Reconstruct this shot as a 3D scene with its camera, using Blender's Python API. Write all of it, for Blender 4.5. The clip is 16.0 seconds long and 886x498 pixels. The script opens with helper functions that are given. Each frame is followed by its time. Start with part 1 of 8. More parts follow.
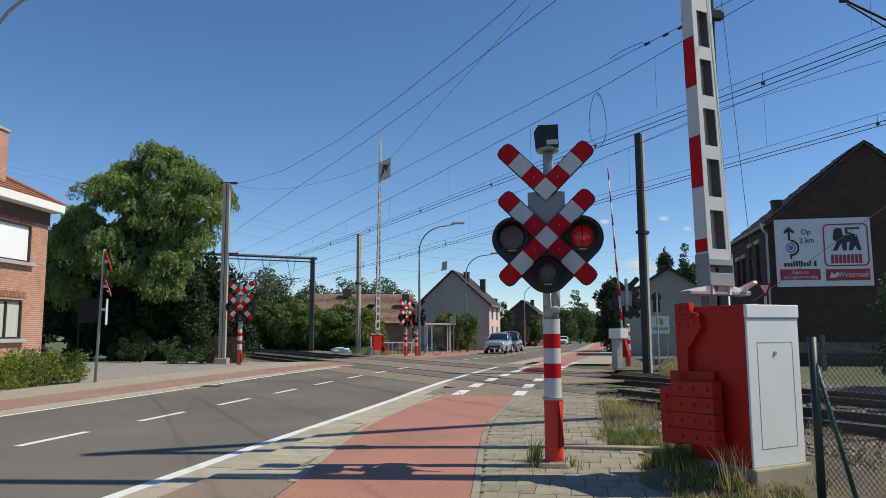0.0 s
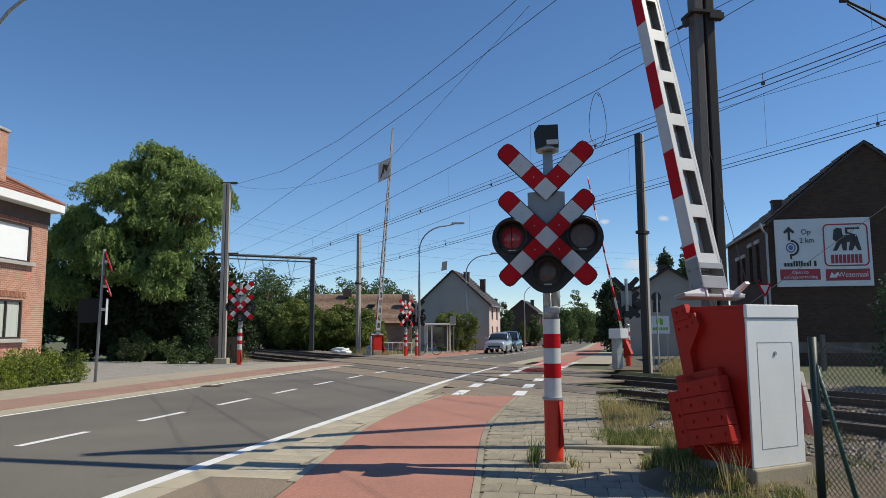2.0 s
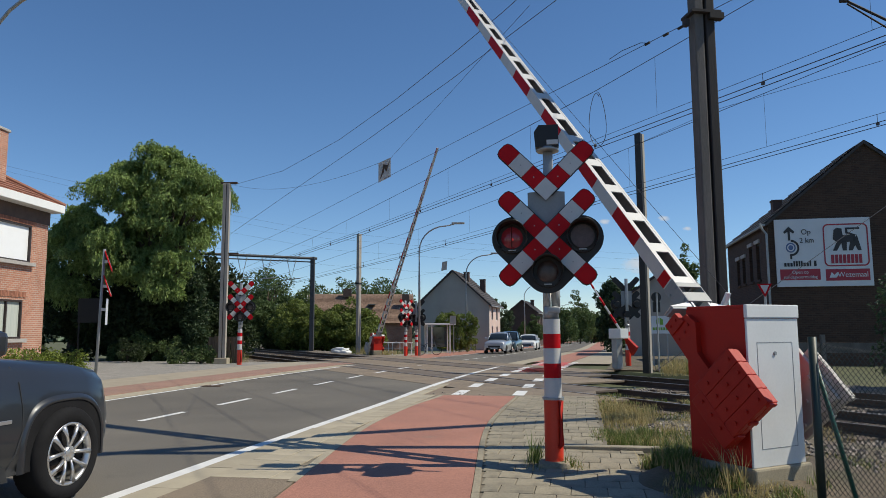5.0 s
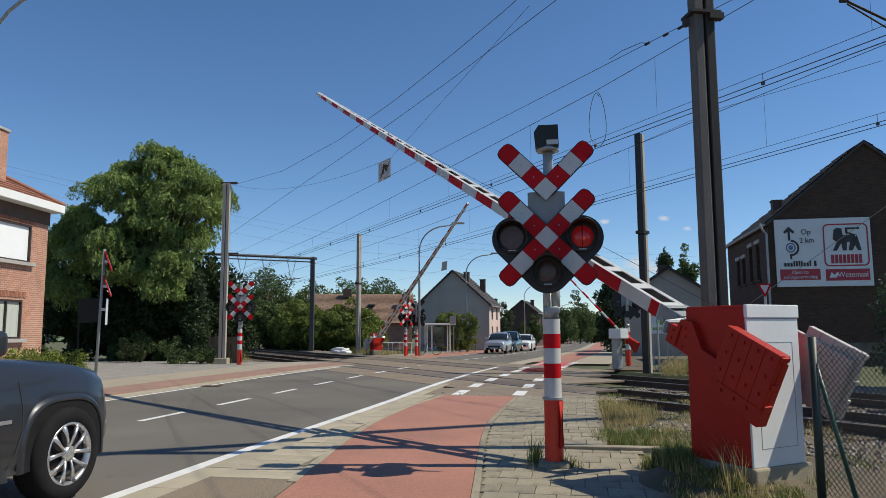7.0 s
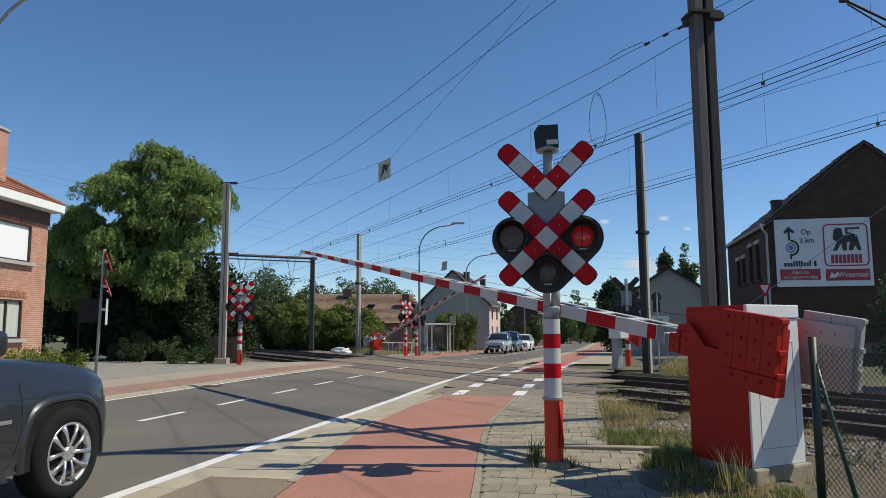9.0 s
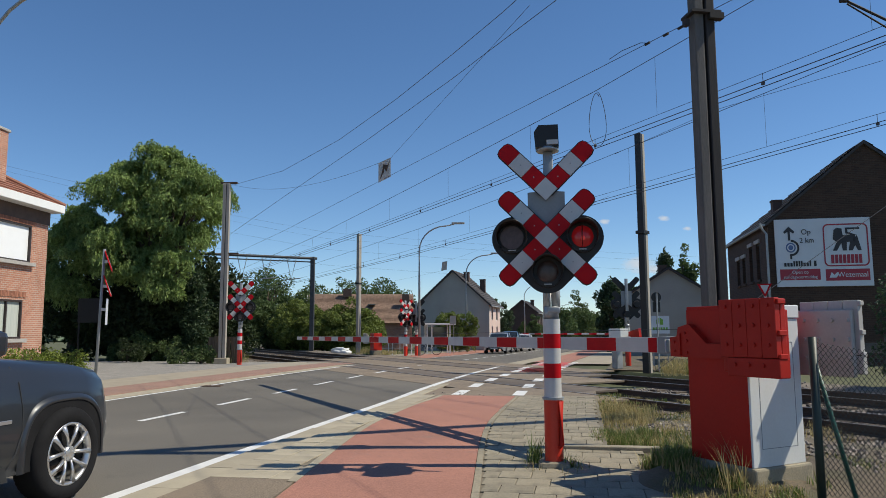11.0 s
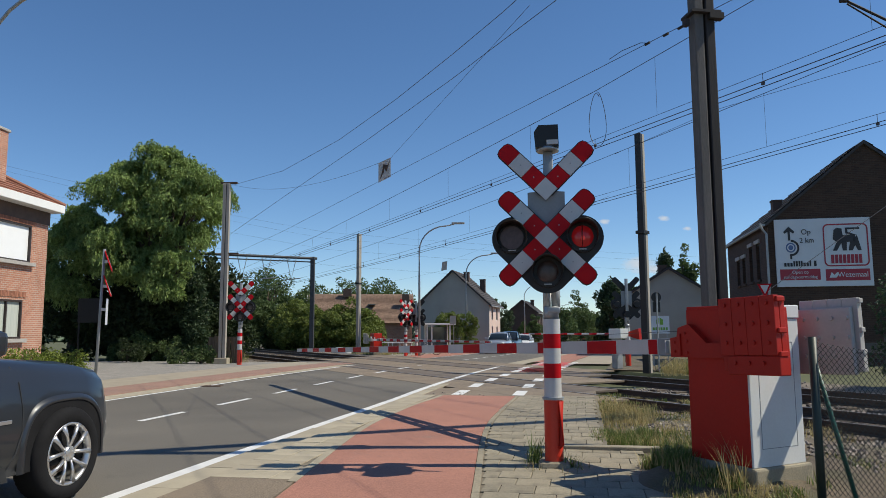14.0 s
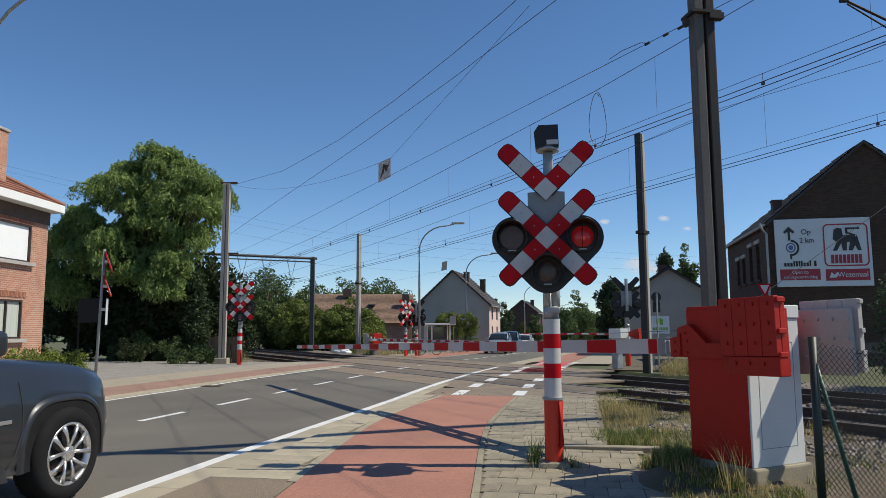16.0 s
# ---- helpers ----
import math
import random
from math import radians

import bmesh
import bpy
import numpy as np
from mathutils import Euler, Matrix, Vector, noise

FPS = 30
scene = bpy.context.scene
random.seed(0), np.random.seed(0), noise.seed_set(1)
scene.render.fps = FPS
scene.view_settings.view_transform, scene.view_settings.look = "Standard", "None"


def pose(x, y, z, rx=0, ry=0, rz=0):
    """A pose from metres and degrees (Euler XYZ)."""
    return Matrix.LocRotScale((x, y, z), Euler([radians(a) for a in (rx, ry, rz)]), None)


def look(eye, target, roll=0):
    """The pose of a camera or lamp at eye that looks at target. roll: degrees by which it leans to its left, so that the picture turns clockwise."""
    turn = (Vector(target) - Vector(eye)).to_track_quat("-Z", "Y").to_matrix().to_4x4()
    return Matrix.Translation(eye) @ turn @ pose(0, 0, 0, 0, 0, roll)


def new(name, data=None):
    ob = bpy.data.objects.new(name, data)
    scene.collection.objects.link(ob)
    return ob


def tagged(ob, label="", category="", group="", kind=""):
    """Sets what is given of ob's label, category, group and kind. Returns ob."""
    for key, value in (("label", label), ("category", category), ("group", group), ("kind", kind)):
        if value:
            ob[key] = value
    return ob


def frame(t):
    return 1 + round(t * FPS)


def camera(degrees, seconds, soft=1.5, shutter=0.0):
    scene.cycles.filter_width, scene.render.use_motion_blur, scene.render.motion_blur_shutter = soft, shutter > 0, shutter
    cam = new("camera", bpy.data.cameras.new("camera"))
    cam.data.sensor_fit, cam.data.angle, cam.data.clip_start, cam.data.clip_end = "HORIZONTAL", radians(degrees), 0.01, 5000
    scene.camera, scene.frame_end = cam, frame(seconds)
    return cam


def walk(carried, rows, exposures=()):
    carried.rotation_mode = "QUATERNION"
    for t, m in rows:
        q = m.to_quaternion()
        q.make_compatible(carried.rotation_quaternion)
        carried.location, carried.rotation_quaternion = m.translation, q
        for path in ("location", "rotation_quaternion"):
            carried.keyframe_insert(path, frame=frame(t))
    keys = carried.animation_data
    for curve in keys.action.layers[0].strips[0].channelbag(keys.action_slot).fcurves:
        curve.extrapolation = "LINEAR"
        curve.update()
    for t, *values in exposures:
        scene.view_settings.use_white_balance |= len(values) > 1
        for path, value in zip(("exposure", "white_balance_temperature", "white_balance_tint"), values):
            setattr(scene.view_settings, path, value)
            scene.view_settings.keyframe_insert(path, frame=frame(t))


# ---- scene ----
EYE = (0.0, 0.0, 1.4)
cam = camera(63.78, 16.0, soft=0.7, shutter=0.3)
VIEW = Matrix.Translation(EYE) @ pose(0, 0, 0, 96.563) @ pose(0, 0, 0, 0, 0, -0.3)
walk(cam, [(0.0, VIEW), (16.0, VIEW)], exposures=[(0.0, 0.02), (2.2, 0.03), (3.3, -0.11), (4.2, -0.1), (7.0, -0.03), (14.0, -0.01), (16.0, -0.01)])

# ---- light ----
SUN_AZ, SUN_EL = 91.5, 50.4          # clockwise from +Y, above the horizon
world = bpy.data.worlds.new("sky")
scene.world = world
world.use_nodes = True
wn = world.node_tree.nodes
sky = wn.new("ShaderNodeTexSky")
sky.sky_type, sky.sun_disc = "NISHITA", False
sky.sun_elevation, sky.sun_rotation = radians(SUN_EL), radians(SUN_AZ)
sky.altitude, sky.air_density, sky.dust_density, sky.ozone_density = 1500.0, 1.0, 0.0, 4.0
deep = wn.new("ShaderNodeHueSaturation")
deep.inputs["Saturation"].default_value = 1.12
deep.inputs["Hue"].default_value = 0.5
world.node_tree.links.new(sky.outputs[0], deep.inputs["Color"])
world.node_tree.links.new(deep.outputs[0], wn["Background"].inputs[0])
wn["Background"].inputs[1].default_value = 0.124
sun = new("sun", bpy.data.lights.new("sun", "SUN"))
sun.data.energy, sun.data.angle, sun.data.color = 4.7, radians(0.53), (1.0, 0.925, 0.76)
sun_dir = Vector((math.sin(radians(SUN_AZ)) * math.cos(radians(SUN_EL)), math.cos(radians(SUN_AZ)) * math.cos(radians(SUN_EL)), math.sin(radians(SUN_EL))))
sun.matrix_world = look(sun_dir * 50, (0, 0, 0))


# ---- materials ----
def mat(name, a, b=None, rough=0.7, scale=6.0, fine=60.0, bump=0.15, metal=0.0, spec=0.5, emit=None, island=0.0, objrand=0.0, stretch=None, coat=0.0, dirt=None, speck=0.0):
    """Two-scale noise between colours a and b, fine bump; island/objrand vary the value piece by piece."""
    m = bpy.data.materials.new(name)
    m.use_nodes = True
    nt = m.node_tree
    nd, ln = nt.nodes, nt.links
    p = nd["Principled BSDF"]
    b = b or tuple(c * 0.8 for c in a)
    tc = nd.new("ShaderNodeTexCoord")
    src = tc.outputs["Object"]
    if stretch:
        mp = nd.new("ShaderNodeMapping")
        mp.inputs["Scale"].default_value = stretch
        ln.new(src, mp.inputs[0])
        src = mp.outputs[0]
    n1 = nd.new("ShaderNodeTexNoise")
    n1.inputs["Scale"].default_value, n1.inputs["Detail"].default_value = scale, 5
    n2 = nd.new("ShaderNodeTexNoise")
    n2.inputs["Scale"].default_value, n2.inputs["Detail"].default_value = fine, 4
    ln.new(src, n1.inputs["Vector"])
    ln.new(src, n2.inputs["Vector"])
    add = nd.new("ShaderNodeMath")
    add.operation = "MULTIPLY_ADD"
    ln.new(n2.outputs[0], add.inputs[0])
    add.inputs[1].default_value = 0.5
    ln.new(n1.outputs[0], add.inputs[2])
    ramp = nd.new("ShaderNodeValToRGB")
    ramp.color_ramp.elements[0].position, ramp.color_ramp.elements[1].position = 0.5, 1.0
    ramp.color_ramp.elements[0].color, ramp.color_ramp.elements[1].color = (*b, 1), (*a, 1)
    ln.new(add.outputs[0], ramp.inputs[0])
    col = ramp.outputs[0]
    if dirt:
        n3 = nd.new("ShaderNodeTexNoise")
        n3.inputs["Scale"].default_value, n3.inputs["Detail"].default_value, n3.inputs["Roughness"].default_value = dirt[3], 8, 0.7
        ln.new(tc.outputs["Object"], n3.inputs["Vector"])
        r3 = nd.new("ShaderNodeValToRGB")
        r3.color_ramp.elements[0].position, r3.color_ramp.elements[1].position = dirt[4], dirt[4] + 0.16
        mx = nd.new("ShaderNodeMixRGB")
        ln.new(n3.outputs[0], r3.inputs[0])
        ln.new(r3.outputs[0], mx.inputs[0])
        ln.new(col, mx.inputs[1])
        mx.inputs[2].default_value = (*dirt[:3], 1)
        col = mx.outputs[0]
    if speck:
        n4 = nd.new("ShaderNodeTexNoise")
        n4.inputs["Scale"].default_value, n4.inputs["Detail"].default_value, n4.inputs["Roughness"].default_value = 70, 3, 0.8
        ln.new(tc.outputs["Object"], n4.inputs["Vector"])
        m4 = nd.new("ShaderNodeMapRange")
        m4.inputs[1].default_value, m4.inputs[2].default_value, m4.inputs[3].default_value, m4.inputs[4].default_value = 0.3, 0.7, 1 - speck, 1 + speck
        ln.new(n4.outputs[0], m4.inputs[0])
        h4 = nd.new("ShaderNodeHueSaturation")
        ln.new(m4.outputs[0], h4.inputs["Value"])
        ln.new(col, h4.inputs["Color"])
        col = h4.outputs[0]
    for amount, node, out in ((island, "ShaderNodeNewGeometry", "Random Per Island"), (objrand, "ShaderNodeObjectInfo", "Random")):
        if amount:
            g = nd.new(node)
            mr = nd.new("ShaderNodeMapRange")
            mr.inputs[3].default_value, mr.inputs[4].default_value = 1 - amount, 1 + amount
            ln.new(g.outputs[out], mr.inputs[0])
            hs = nd.new("ShaderNodeHueSaturation")
            ln.new(mr.outputs[0], hs.inputs["Value"])
            ln.new(col, hs.inputs["Color"])
            col = hs.outputs[0]
    ln.new(col, p.inputs["Base Color"])
    p.inputs["Roughness"].default_value, p.inputs["Metallic"].default_value = rough, metal
    p.inputs["Specular IOR Level"].default_value = spec
    p.inputs["Coat Weight"].default_value = coat
    if bump:
        bp = nd.new("ShaderNodeBump")
        bp.inputs["Strength"].default_value, bp.inputs["Distance"].default_value = bump, 0.01
        ln.new(add.outputs[0], bp.inputs["Height"])
        ln.new(bp.outputs[0], p.inputs["Normal"])
    if emit:
        p.inputs["Emission Color"].default_value, p.inputs["Emission Strength"].default_value = (*emit[:3], 1), emit[3]
    return m


def leafmat(name, a, b):
    """Leaves let part of the sunlight through."""
    m = mat(name, a, b, rough=0.55, scale=0.6, fine=3.0, bump=0, island=0.35, spec=0.3)
    nd, ln = m.node_tree.nodes, m.node_tree.links
    p = nd["Principled BSDF"]
    tr, mx = nd.new("ShaderNodeBsdfTranslucent"), nd.new("ShaderNodeMixShader")
    ln.new(p.inputs["Base Color"].links[0].from_socket, tr.inputs["Color"])
    mx.inputs[0].default_value = 0.33
    ln.new(p.outputs[0], mx.inputs[1])
    ln.new(tr.outputs[0], mx.inputs[2])
    ln.new(mx.outputs[0], nd["Material Output"].inputs[0])
    return m


ASPHALT = mat("asphalt", (0.165, 0.148, 0.12), (0.095, 0.086, 0.072), 0.85, 0.35, 55, 1.0, dirt=(0.075, 0.07, 0.065, 0.5, 0.62), speck=0.5)
OLD_ASPHALT = mat("crossing_asphalt", (0.25, 0.195, 0.135), (0.17, 0.135, 0.098), 0.85, 0.6, 70, 0.5, speck=0.4)
PAINT = mat("road_paint", (0.76, 0.755, 0.73), (0.64, 0.635, 0.61), 0.6, 3, 60, 0.1, dirt=(0.35, 0.33, 0.3, 14, 0.66))
RED_ASPHALT = mat("red_cycle_asphalt", (0.40, 0.185, 0.13), (0.30, 0.14, 0.10), 0.85, 0.9, 60, 0.6, dirt=(0.26, 0.16, 0.125, 1.7, 0.6), speck=0.35)
FADED_RED = mat("faded_red_asphalt", (0.33, 0.195, 0.145), (0.25, 0.15, 0.115), 0.85, 0.9, 60, 0.6, dirt=(0.27, 0.19, 0.145, 1.7, 0.5), speck=0.35)
RED_PAINT = mat("red_crossing_paint", (0.52, 0.09, 0.08), (0.4, 0.08, 0.07), 0.75, 2, 70, 0.2)
CONCRETE = mat("concrete", (0.42, 0.365, 0.265), (0.32, 0.28, 0.205), 0.85, 2.2, 80, 0.3, objrand=0.1, dirt=(0.25, 0.225, 0.18, 5, 0.62))
PAVER = mat("paving_slab", (0.315, 0.275, 0.195), (0.23, 0.20, 0.145), 0.85, 2.5, 90, 0.35, objrand=0.14, dirt=(0.15, 0.13, 0.095, 1.6, 0.5), speck=0.3)
PAVER_STUFF = mat("paving_slab_far", (0.36, 0.31, 0.235), (0.28, 0.245, 0.185), 0.85, 2.5, 90, 0.35, island=0.14)
JOINT = mat("joint_sand", (0.21, 0.18, 0.13), (0.15, 0.128, 0.092), 0.95, 8, 60, 0.4)
SOIL = mat("dry_verge_soil", (0.155, 0.12, 0.08), (0.085, 0.068, 0.045), 0.95, 1.2, 40, 0.6, dirt=(0.06, 0.07, 0.03, 1.1, 0.5), speck=0.5)
GROUND = mat("field_ground", (0.12, 0.12, 0.055), (0.075, 0.085, 0.035), 0.95, 0.25, 9, 0.5)
GRAVEL = mat("grey_gravel", (0.31, 0.29, 0.26), (0.20, 0.19, 0.17), 0.95, 2, 50, 0.7, speck=0.5)
BALLAST = mat("ballast_stone", (0.34, 0.30, 0.25), (0.19, 0.165, 0.14), 0.9, 9, 50, 0.4, island=0.35)
STEEL_RUST = mat("rail_side_rust", (0.10, 0.06, 0.04), (0.06, 0.038, 0.028), 0.8, 12, 80, 0.3)
RAILTOP = mat("rail_head", (0.42, 0.38, 0.34), (0.28, 0.25, 0.22), 0.4, 6, 60, 0.05, metal=0.9)
RUBBER = mat("crossing_panel", (0.165, 0.13, 0.098), (0.105, 0.084, 0.064), 0.85, 2, 50, 0.3, objrand=0.15)
TIMBER = mat("sleeper_timber", (0.12, 0.09, 0.065), (0.07, 0.052, 0.04), 0.9, 3, 40, 0.5, stretch=(1, 8, 8))
RED = mat("signal_red_paint", (0.45, 0.018, 0.009), (0.37, 0.014, 0.007), 0.5, 2.2, 40, 0.04, spec=0.25, dirt=(0.28, 0.035, 0.02, 3, 0.66))
POSTRED = mat("post_red_paint", (0.68, 0.04, 0.015), (0.58, 0.032, 0.012), 0.4, 2.2, 40, 0.03, dirt=(0.4, 0.05, 0.03, 5, 0.7))
REDCW = mat("counterweight_red_paint", (0.43, 0.020, 0.010), (0.35, 0.016, 0.009), 0.5, 3, 40, 0.05, spec=0.25, dirt=(0.3, 0.04, 0.02, 4, 0.68))
WHITE = mat("white_enamel", (0.74, 0.75, 0.74), (0.66, 0.67, 0.66), 0.4, 2, 40, 0.03, dirt=(0.5, 0.48, 0.43, 3, 0.68))
WHITECW = mat("weathered_white_paint", (0.50, 0.47, 0.43), (0.41, 0.385, 0.355), 0.55, 3, 40, 0.05, spec=0.3, dirt=(0.3, 0.26, 0.22, 5, 0.64))
REFL_WHITE = mat("reflective_white", (0.57, 0.57, 0.56), (0.5, 0.5, 0.49), 0.45, 5, 60, 0.03, dirt=(0.4, 0.38, 0.36, 6, 0.68))
REFL_RED = mat("reflective_red", (0.52, 0.006, 0.012), (0.42, 0.005, 0.010), 0.5, 5, 60, 0.03, spec=0.15)
BLACK = mat("black_enamel", (0.014, 0.013, 0.013), (0.009, 0.009, 0.009), 0.5, 6, 60, 0.05)
DARK_GLASS = mat("dark_lens", (0.10, 0.075, 0.072), (0.055, 0.042, 0.042), 0.32, 20, 90, 0.15)
# colour of an unlit lens, for the added discs that imitate flashing
UNLIT_COVER = mat("unlit_lens_cover", (0.11, 0.062, 0.062), (0.06, 0.034, 0.034), 0.32, 20, 90, 0.15)
RED_LENS = mat("red_lens_lit", (0.30, 0.008, 0.012), (0.18, 0.006, 0.010), 0.15, 20, 90, 0.1, emit=(1.0, 0.03, 0.04, 0.075))
DIM_LENS = mat("red_lens_dim", (0.20, 0.03, 0.045), (0.14, 0.02, 0.03), 0.15, 20, 90, 0.1, emit=(1.0, 0.08, 0.14, 0.028))
BULB = mat("lamp_glow", (0.6, 0.05, 0.04), (0.5, 0.04, 0.03), 0.3, 30, 90, 0, emit=(1.0, 0.08, 0.07, 0.22))
GALV = mat("galvanised_steel", (0.42, 0.43, 0.43), (0.30, 0.31, 0.31), 0.5, 5, 50, 0.1, metal=0.5, dirt=(0.24, 0.23, 0.21, 5, 0.62))
PLATEGREY = mat("grey_sign_back_plate", (0.27, 0.29, 0.30), (0.22, 0.24, 0.25), 0.5, 4, 50, 0.05)
MASTCON = mat("mast_concrete", (0.15, 0.14, 0.13), (0.085, 0.08, 0.075), 0.9, 2, 40, 0.4, stretch=(2, 2, 0.4), dirt=(0.13, 0.115, 0.1, 1.6, 0.6))
DARK_STEEL = mat("dark_mast_steel", (0.035, 0.031, 0.03), (0.02, 0.018, 0.018), 0.8, 3, 40, 0.3, stretch=(2, 2, 0.4))
LIGHTCON = mat("pale_mast_concrete", (0.40, 0.37, 0.32), (0.30, 0.275, 0.24), 0.9, 2, 40, 0.3, stretch=(2, 2, 0.4))
PORTAL = mat("dark_portal_steel", (0.07, 0.075, 0.08), (0.045, 0.05, 0.055), 0.7, 4, 40, 0.2)
WIRE = mat("copper_wire", (0.055, 0.05, 0.055), (0.035, 0.033, 0.038), 0.5, 10, 50, 0)
POST_GREEN = mat("dark_green_coated_post", (0.014, 0.034, 0.027), (0.009, 0.022, 0.018), 0.5, 6, 50, 0.1, dirt=(0.06, 0.07, 0.06, 9, 0.62))
GREEN_PLASTIC = mat("green_coated_steel", (0.022, 0.12, 0.088), (0.014, 0.08, 0.06), 0.4, 6, 50, 0.1, dirt=(0.1, 0.12, 0.1, 9, 0.62))
WOOD = mat("weathered_fence_wood", (0.17, 0.125, 0.085), (0.10, 0.075, 0.052), 0.9, 3, 40, 0.4, stretch=(8, 8, 1), objrand=0.2)
TREE_BARK = mat("bark", (0.11, 0.085, 0.06), (0.06, 0.047, 0.035), 0.95, 4, 30, 0.8, stretch=(3, 3, 0.6))
LEAF_WILLOW = leafmat("willow_leaves", (0.28, 0.37, 0.115), (0.165, 0.24, 0.068))
# near-black leaf colour that stands for the deep shade under the willow
LEAF_SHADED = leafmat("shade_dark_leaves", (0.045, 0.065, 0.022), (0.025, 0.042, 0.015))
LEAF_HEDGE = leafmat("hedge_leaves", (0.25, 0.29, 0.045), (0.15, 0.20, 0.035))
LEAF_MID = leafmat("bush_leaves", (0.22, 0.26, 0.06), (0.12, 0.165, 0.04))
LEAF_FAR = leafmat("far_leaves", (0.12, 0.165, 0.058), (0.07, 0.11, 0.036))
LEAF_CONIFER = leafmat("conifer_needles", (0.06, 0.095, 0.04), (0.035, 0.06, 0.028))
DRYGRASS = leafmat("dry_grass_blades", (0.5, 0.40, 0.19), (0.33, 0.27, 0.11))
GREENGRASS = leafmat("green_grass_blades", (0.17, 0.215, 0.052), (0.09, 0.13, 0.032))
BRICK_RED = mat("red_brick", (0.40, 0.175, 0.105), (0.29, 0.115, 0.07), 0.9, 4, 50, 0.4, objrand=0.22, island=0.22)
BRICK_DARK = mat("dark_brick", (0.10, 0.066, 0.052), (0.065, 0.044, 0.036), 0.9, 4, 50, 0.4, island=0.25)
TILE_RED = mat("red_roof_tile", (0.33, 0.15, 0.095), (0.23, 0.10, 0.065), 0.85, 2, 30, 0.4, island=0.2)
TILE_BROWN = mat("brown_roof_tile", (0.29, 0.19, 0.135), (0.21, 0.135, 0.095), 0.85, 2, 30, 0.4, island=0.15)
TILE_DARK = mat("dark_roof_tile", (0.07, 0.06, 0.058), (0.045, 0.04, 0.04), 0.8, 2, 30, 0.4, island=0.2)
RENDERGREY = mat("grey_render", (0.41, 0.395, 0.35), (0.345, 0.33, 0.295), 0.9, 0.8, 40, 0.2)
RENDERWHITE = mat("white_render", (0.72, 0.71, 0.68), (0.62, 0.61, 0.58), 0.85, 0.8, 40, 0.15)
PINK = mat("pale_pink_render", (0.62, 0.47, 0.41), (0.54, 0.41, 0.36), 0.85, 0.8, 40, 0.15)
WHITEPVC = mat("white_pvc", (0.82, 0.82, 0.80), (0.76, 0.76, 0.74), 0.35, 3, 40, 0.02)
SHUTTER = mat("white_roller_shutter", (0.84, 0.85, 0.86), (0.8, 0.81, 0.82), 0.4, 3, 40, 0.02)
DARKFRAME = mat("dark_window_frame", (0.045, 0.03, 0.025), (0.03, 0.02, 0.018), 0.5, 5, 40, 0.05)
GLASS = mat("window_glass", (0.05, 0.065, 0.07), (0.035, 0.05, 0.055), 0.06, 2, 30, 0.0, spec=0.8)
CURTAIN = mat("pale_curtain", (0.5, 0.52, 0.47), (0.36, 0.4, 0.36), 0.9, 2, 30, 0.1, stretch=(9, 9, 0.3))
STONE = mat("blue_stone", (0.42, 0.40, 0.37), (0.33, 0.31, 0.29), 0.8, 4, 50, 0.2)
CARGREY = mat("dark_grey_car_paint", (0.031, 0.034, 0.040), (0.027, 0.030, 0.035), 0.36, 1, 200, 0.0, metal=0.4, coat=0.45)
CARSILVER = mat("silver_car_paint", (0.45, 0.47, 0.50), (0.42, 0.44, 0.47), 0.3, 1, 200, 0, metal=0.5, coat=0.8)
CARWHITE = mat("white_car_paint", (0.78, 0.78, 0.77), (0.74, 0.74, 0.73), 0.3, 1, 200, 0, coat=0.8)
CARDARK = mat("dark_teal_car_paint", (0.03, 0.05, 0.06), (0.025, 0.045, 0.055), 0.3, 1, 200, 0, metal=0.3, coat=0.8)
CARRED = mat("red_truck_paint", (0.45, 0.03, 0.03), (0.38, 0.025, 0.025), 0.4, 1, 100, 0)
CARPLASTIC = mat("black_car_plastic", (0.022, 0.023, 0.025), (0.016, 0.017, 0.018), 0.55, 20, 200, 0.1)
TYRE = mat("tyre_rubber", (0.013, 0.013, 0.014), (0.008, 0.008, 0.009), 0.85, 9, 90, 0.4, spec=0.2)
ALLOY = mat("silver_alloy", (0.62, 0.61, 0.6), (0.54, 0.53, 0.52), 0.3, 5, 90, 0.02, metal=0.85)
CARGLASS = mat("car_glass", (0.02, 0.026, 0.028), (0.015, 0.02, 0.022), 0.05, 3, 30, 0, spec=0.8)
LAMPGLASS = mat("headlamp_glass", (0.55, 0.57, 0.6), (0.4, 0.42, 0.45), 0.1, 9, 50, 0.05, coat=0.5)
SIGNWHITE = mat("billboard_white", (0.70, 0.71, 0.73), (0.64, 0.65, 0.67), 0.5, 1.5, 30, 0.02)
SIGNRED = mat("billboard_red", (0.40, 0.03, 0.05), (0.34, 0.025, 0.045), 0.5, 2, 30, 0.02)
SIGNDARK = mat("billboard_ink", (0.035, 0.03, 0.032), (0.028, 0.025, 0.027), 0.5, 2, 30, 0.02)
SIGNBLUE = mat("billboard_blue", (0.10, 0.16, 0.32), (0.08, 0.13, 0.27), 0.5, 2, 30, 0.02)
SIGNGREEN = mat("sign_green", (0.2, 0.42, 0.05), (0.16, 0.35, 0.04), 0.5, 2, 30, 0.02)
PANEL_PALE = mat("pale_plate", (0.50, 0.47, 0.45), (0.42, 0.40, 0.38), 0.6, 3, 40, 0.03)
MESHGREEN = mat("dark_green_wire", (0.03, 0.04, 0.035), (0.018, 0.025, 0.022), 0.5, 9, 60, 0)


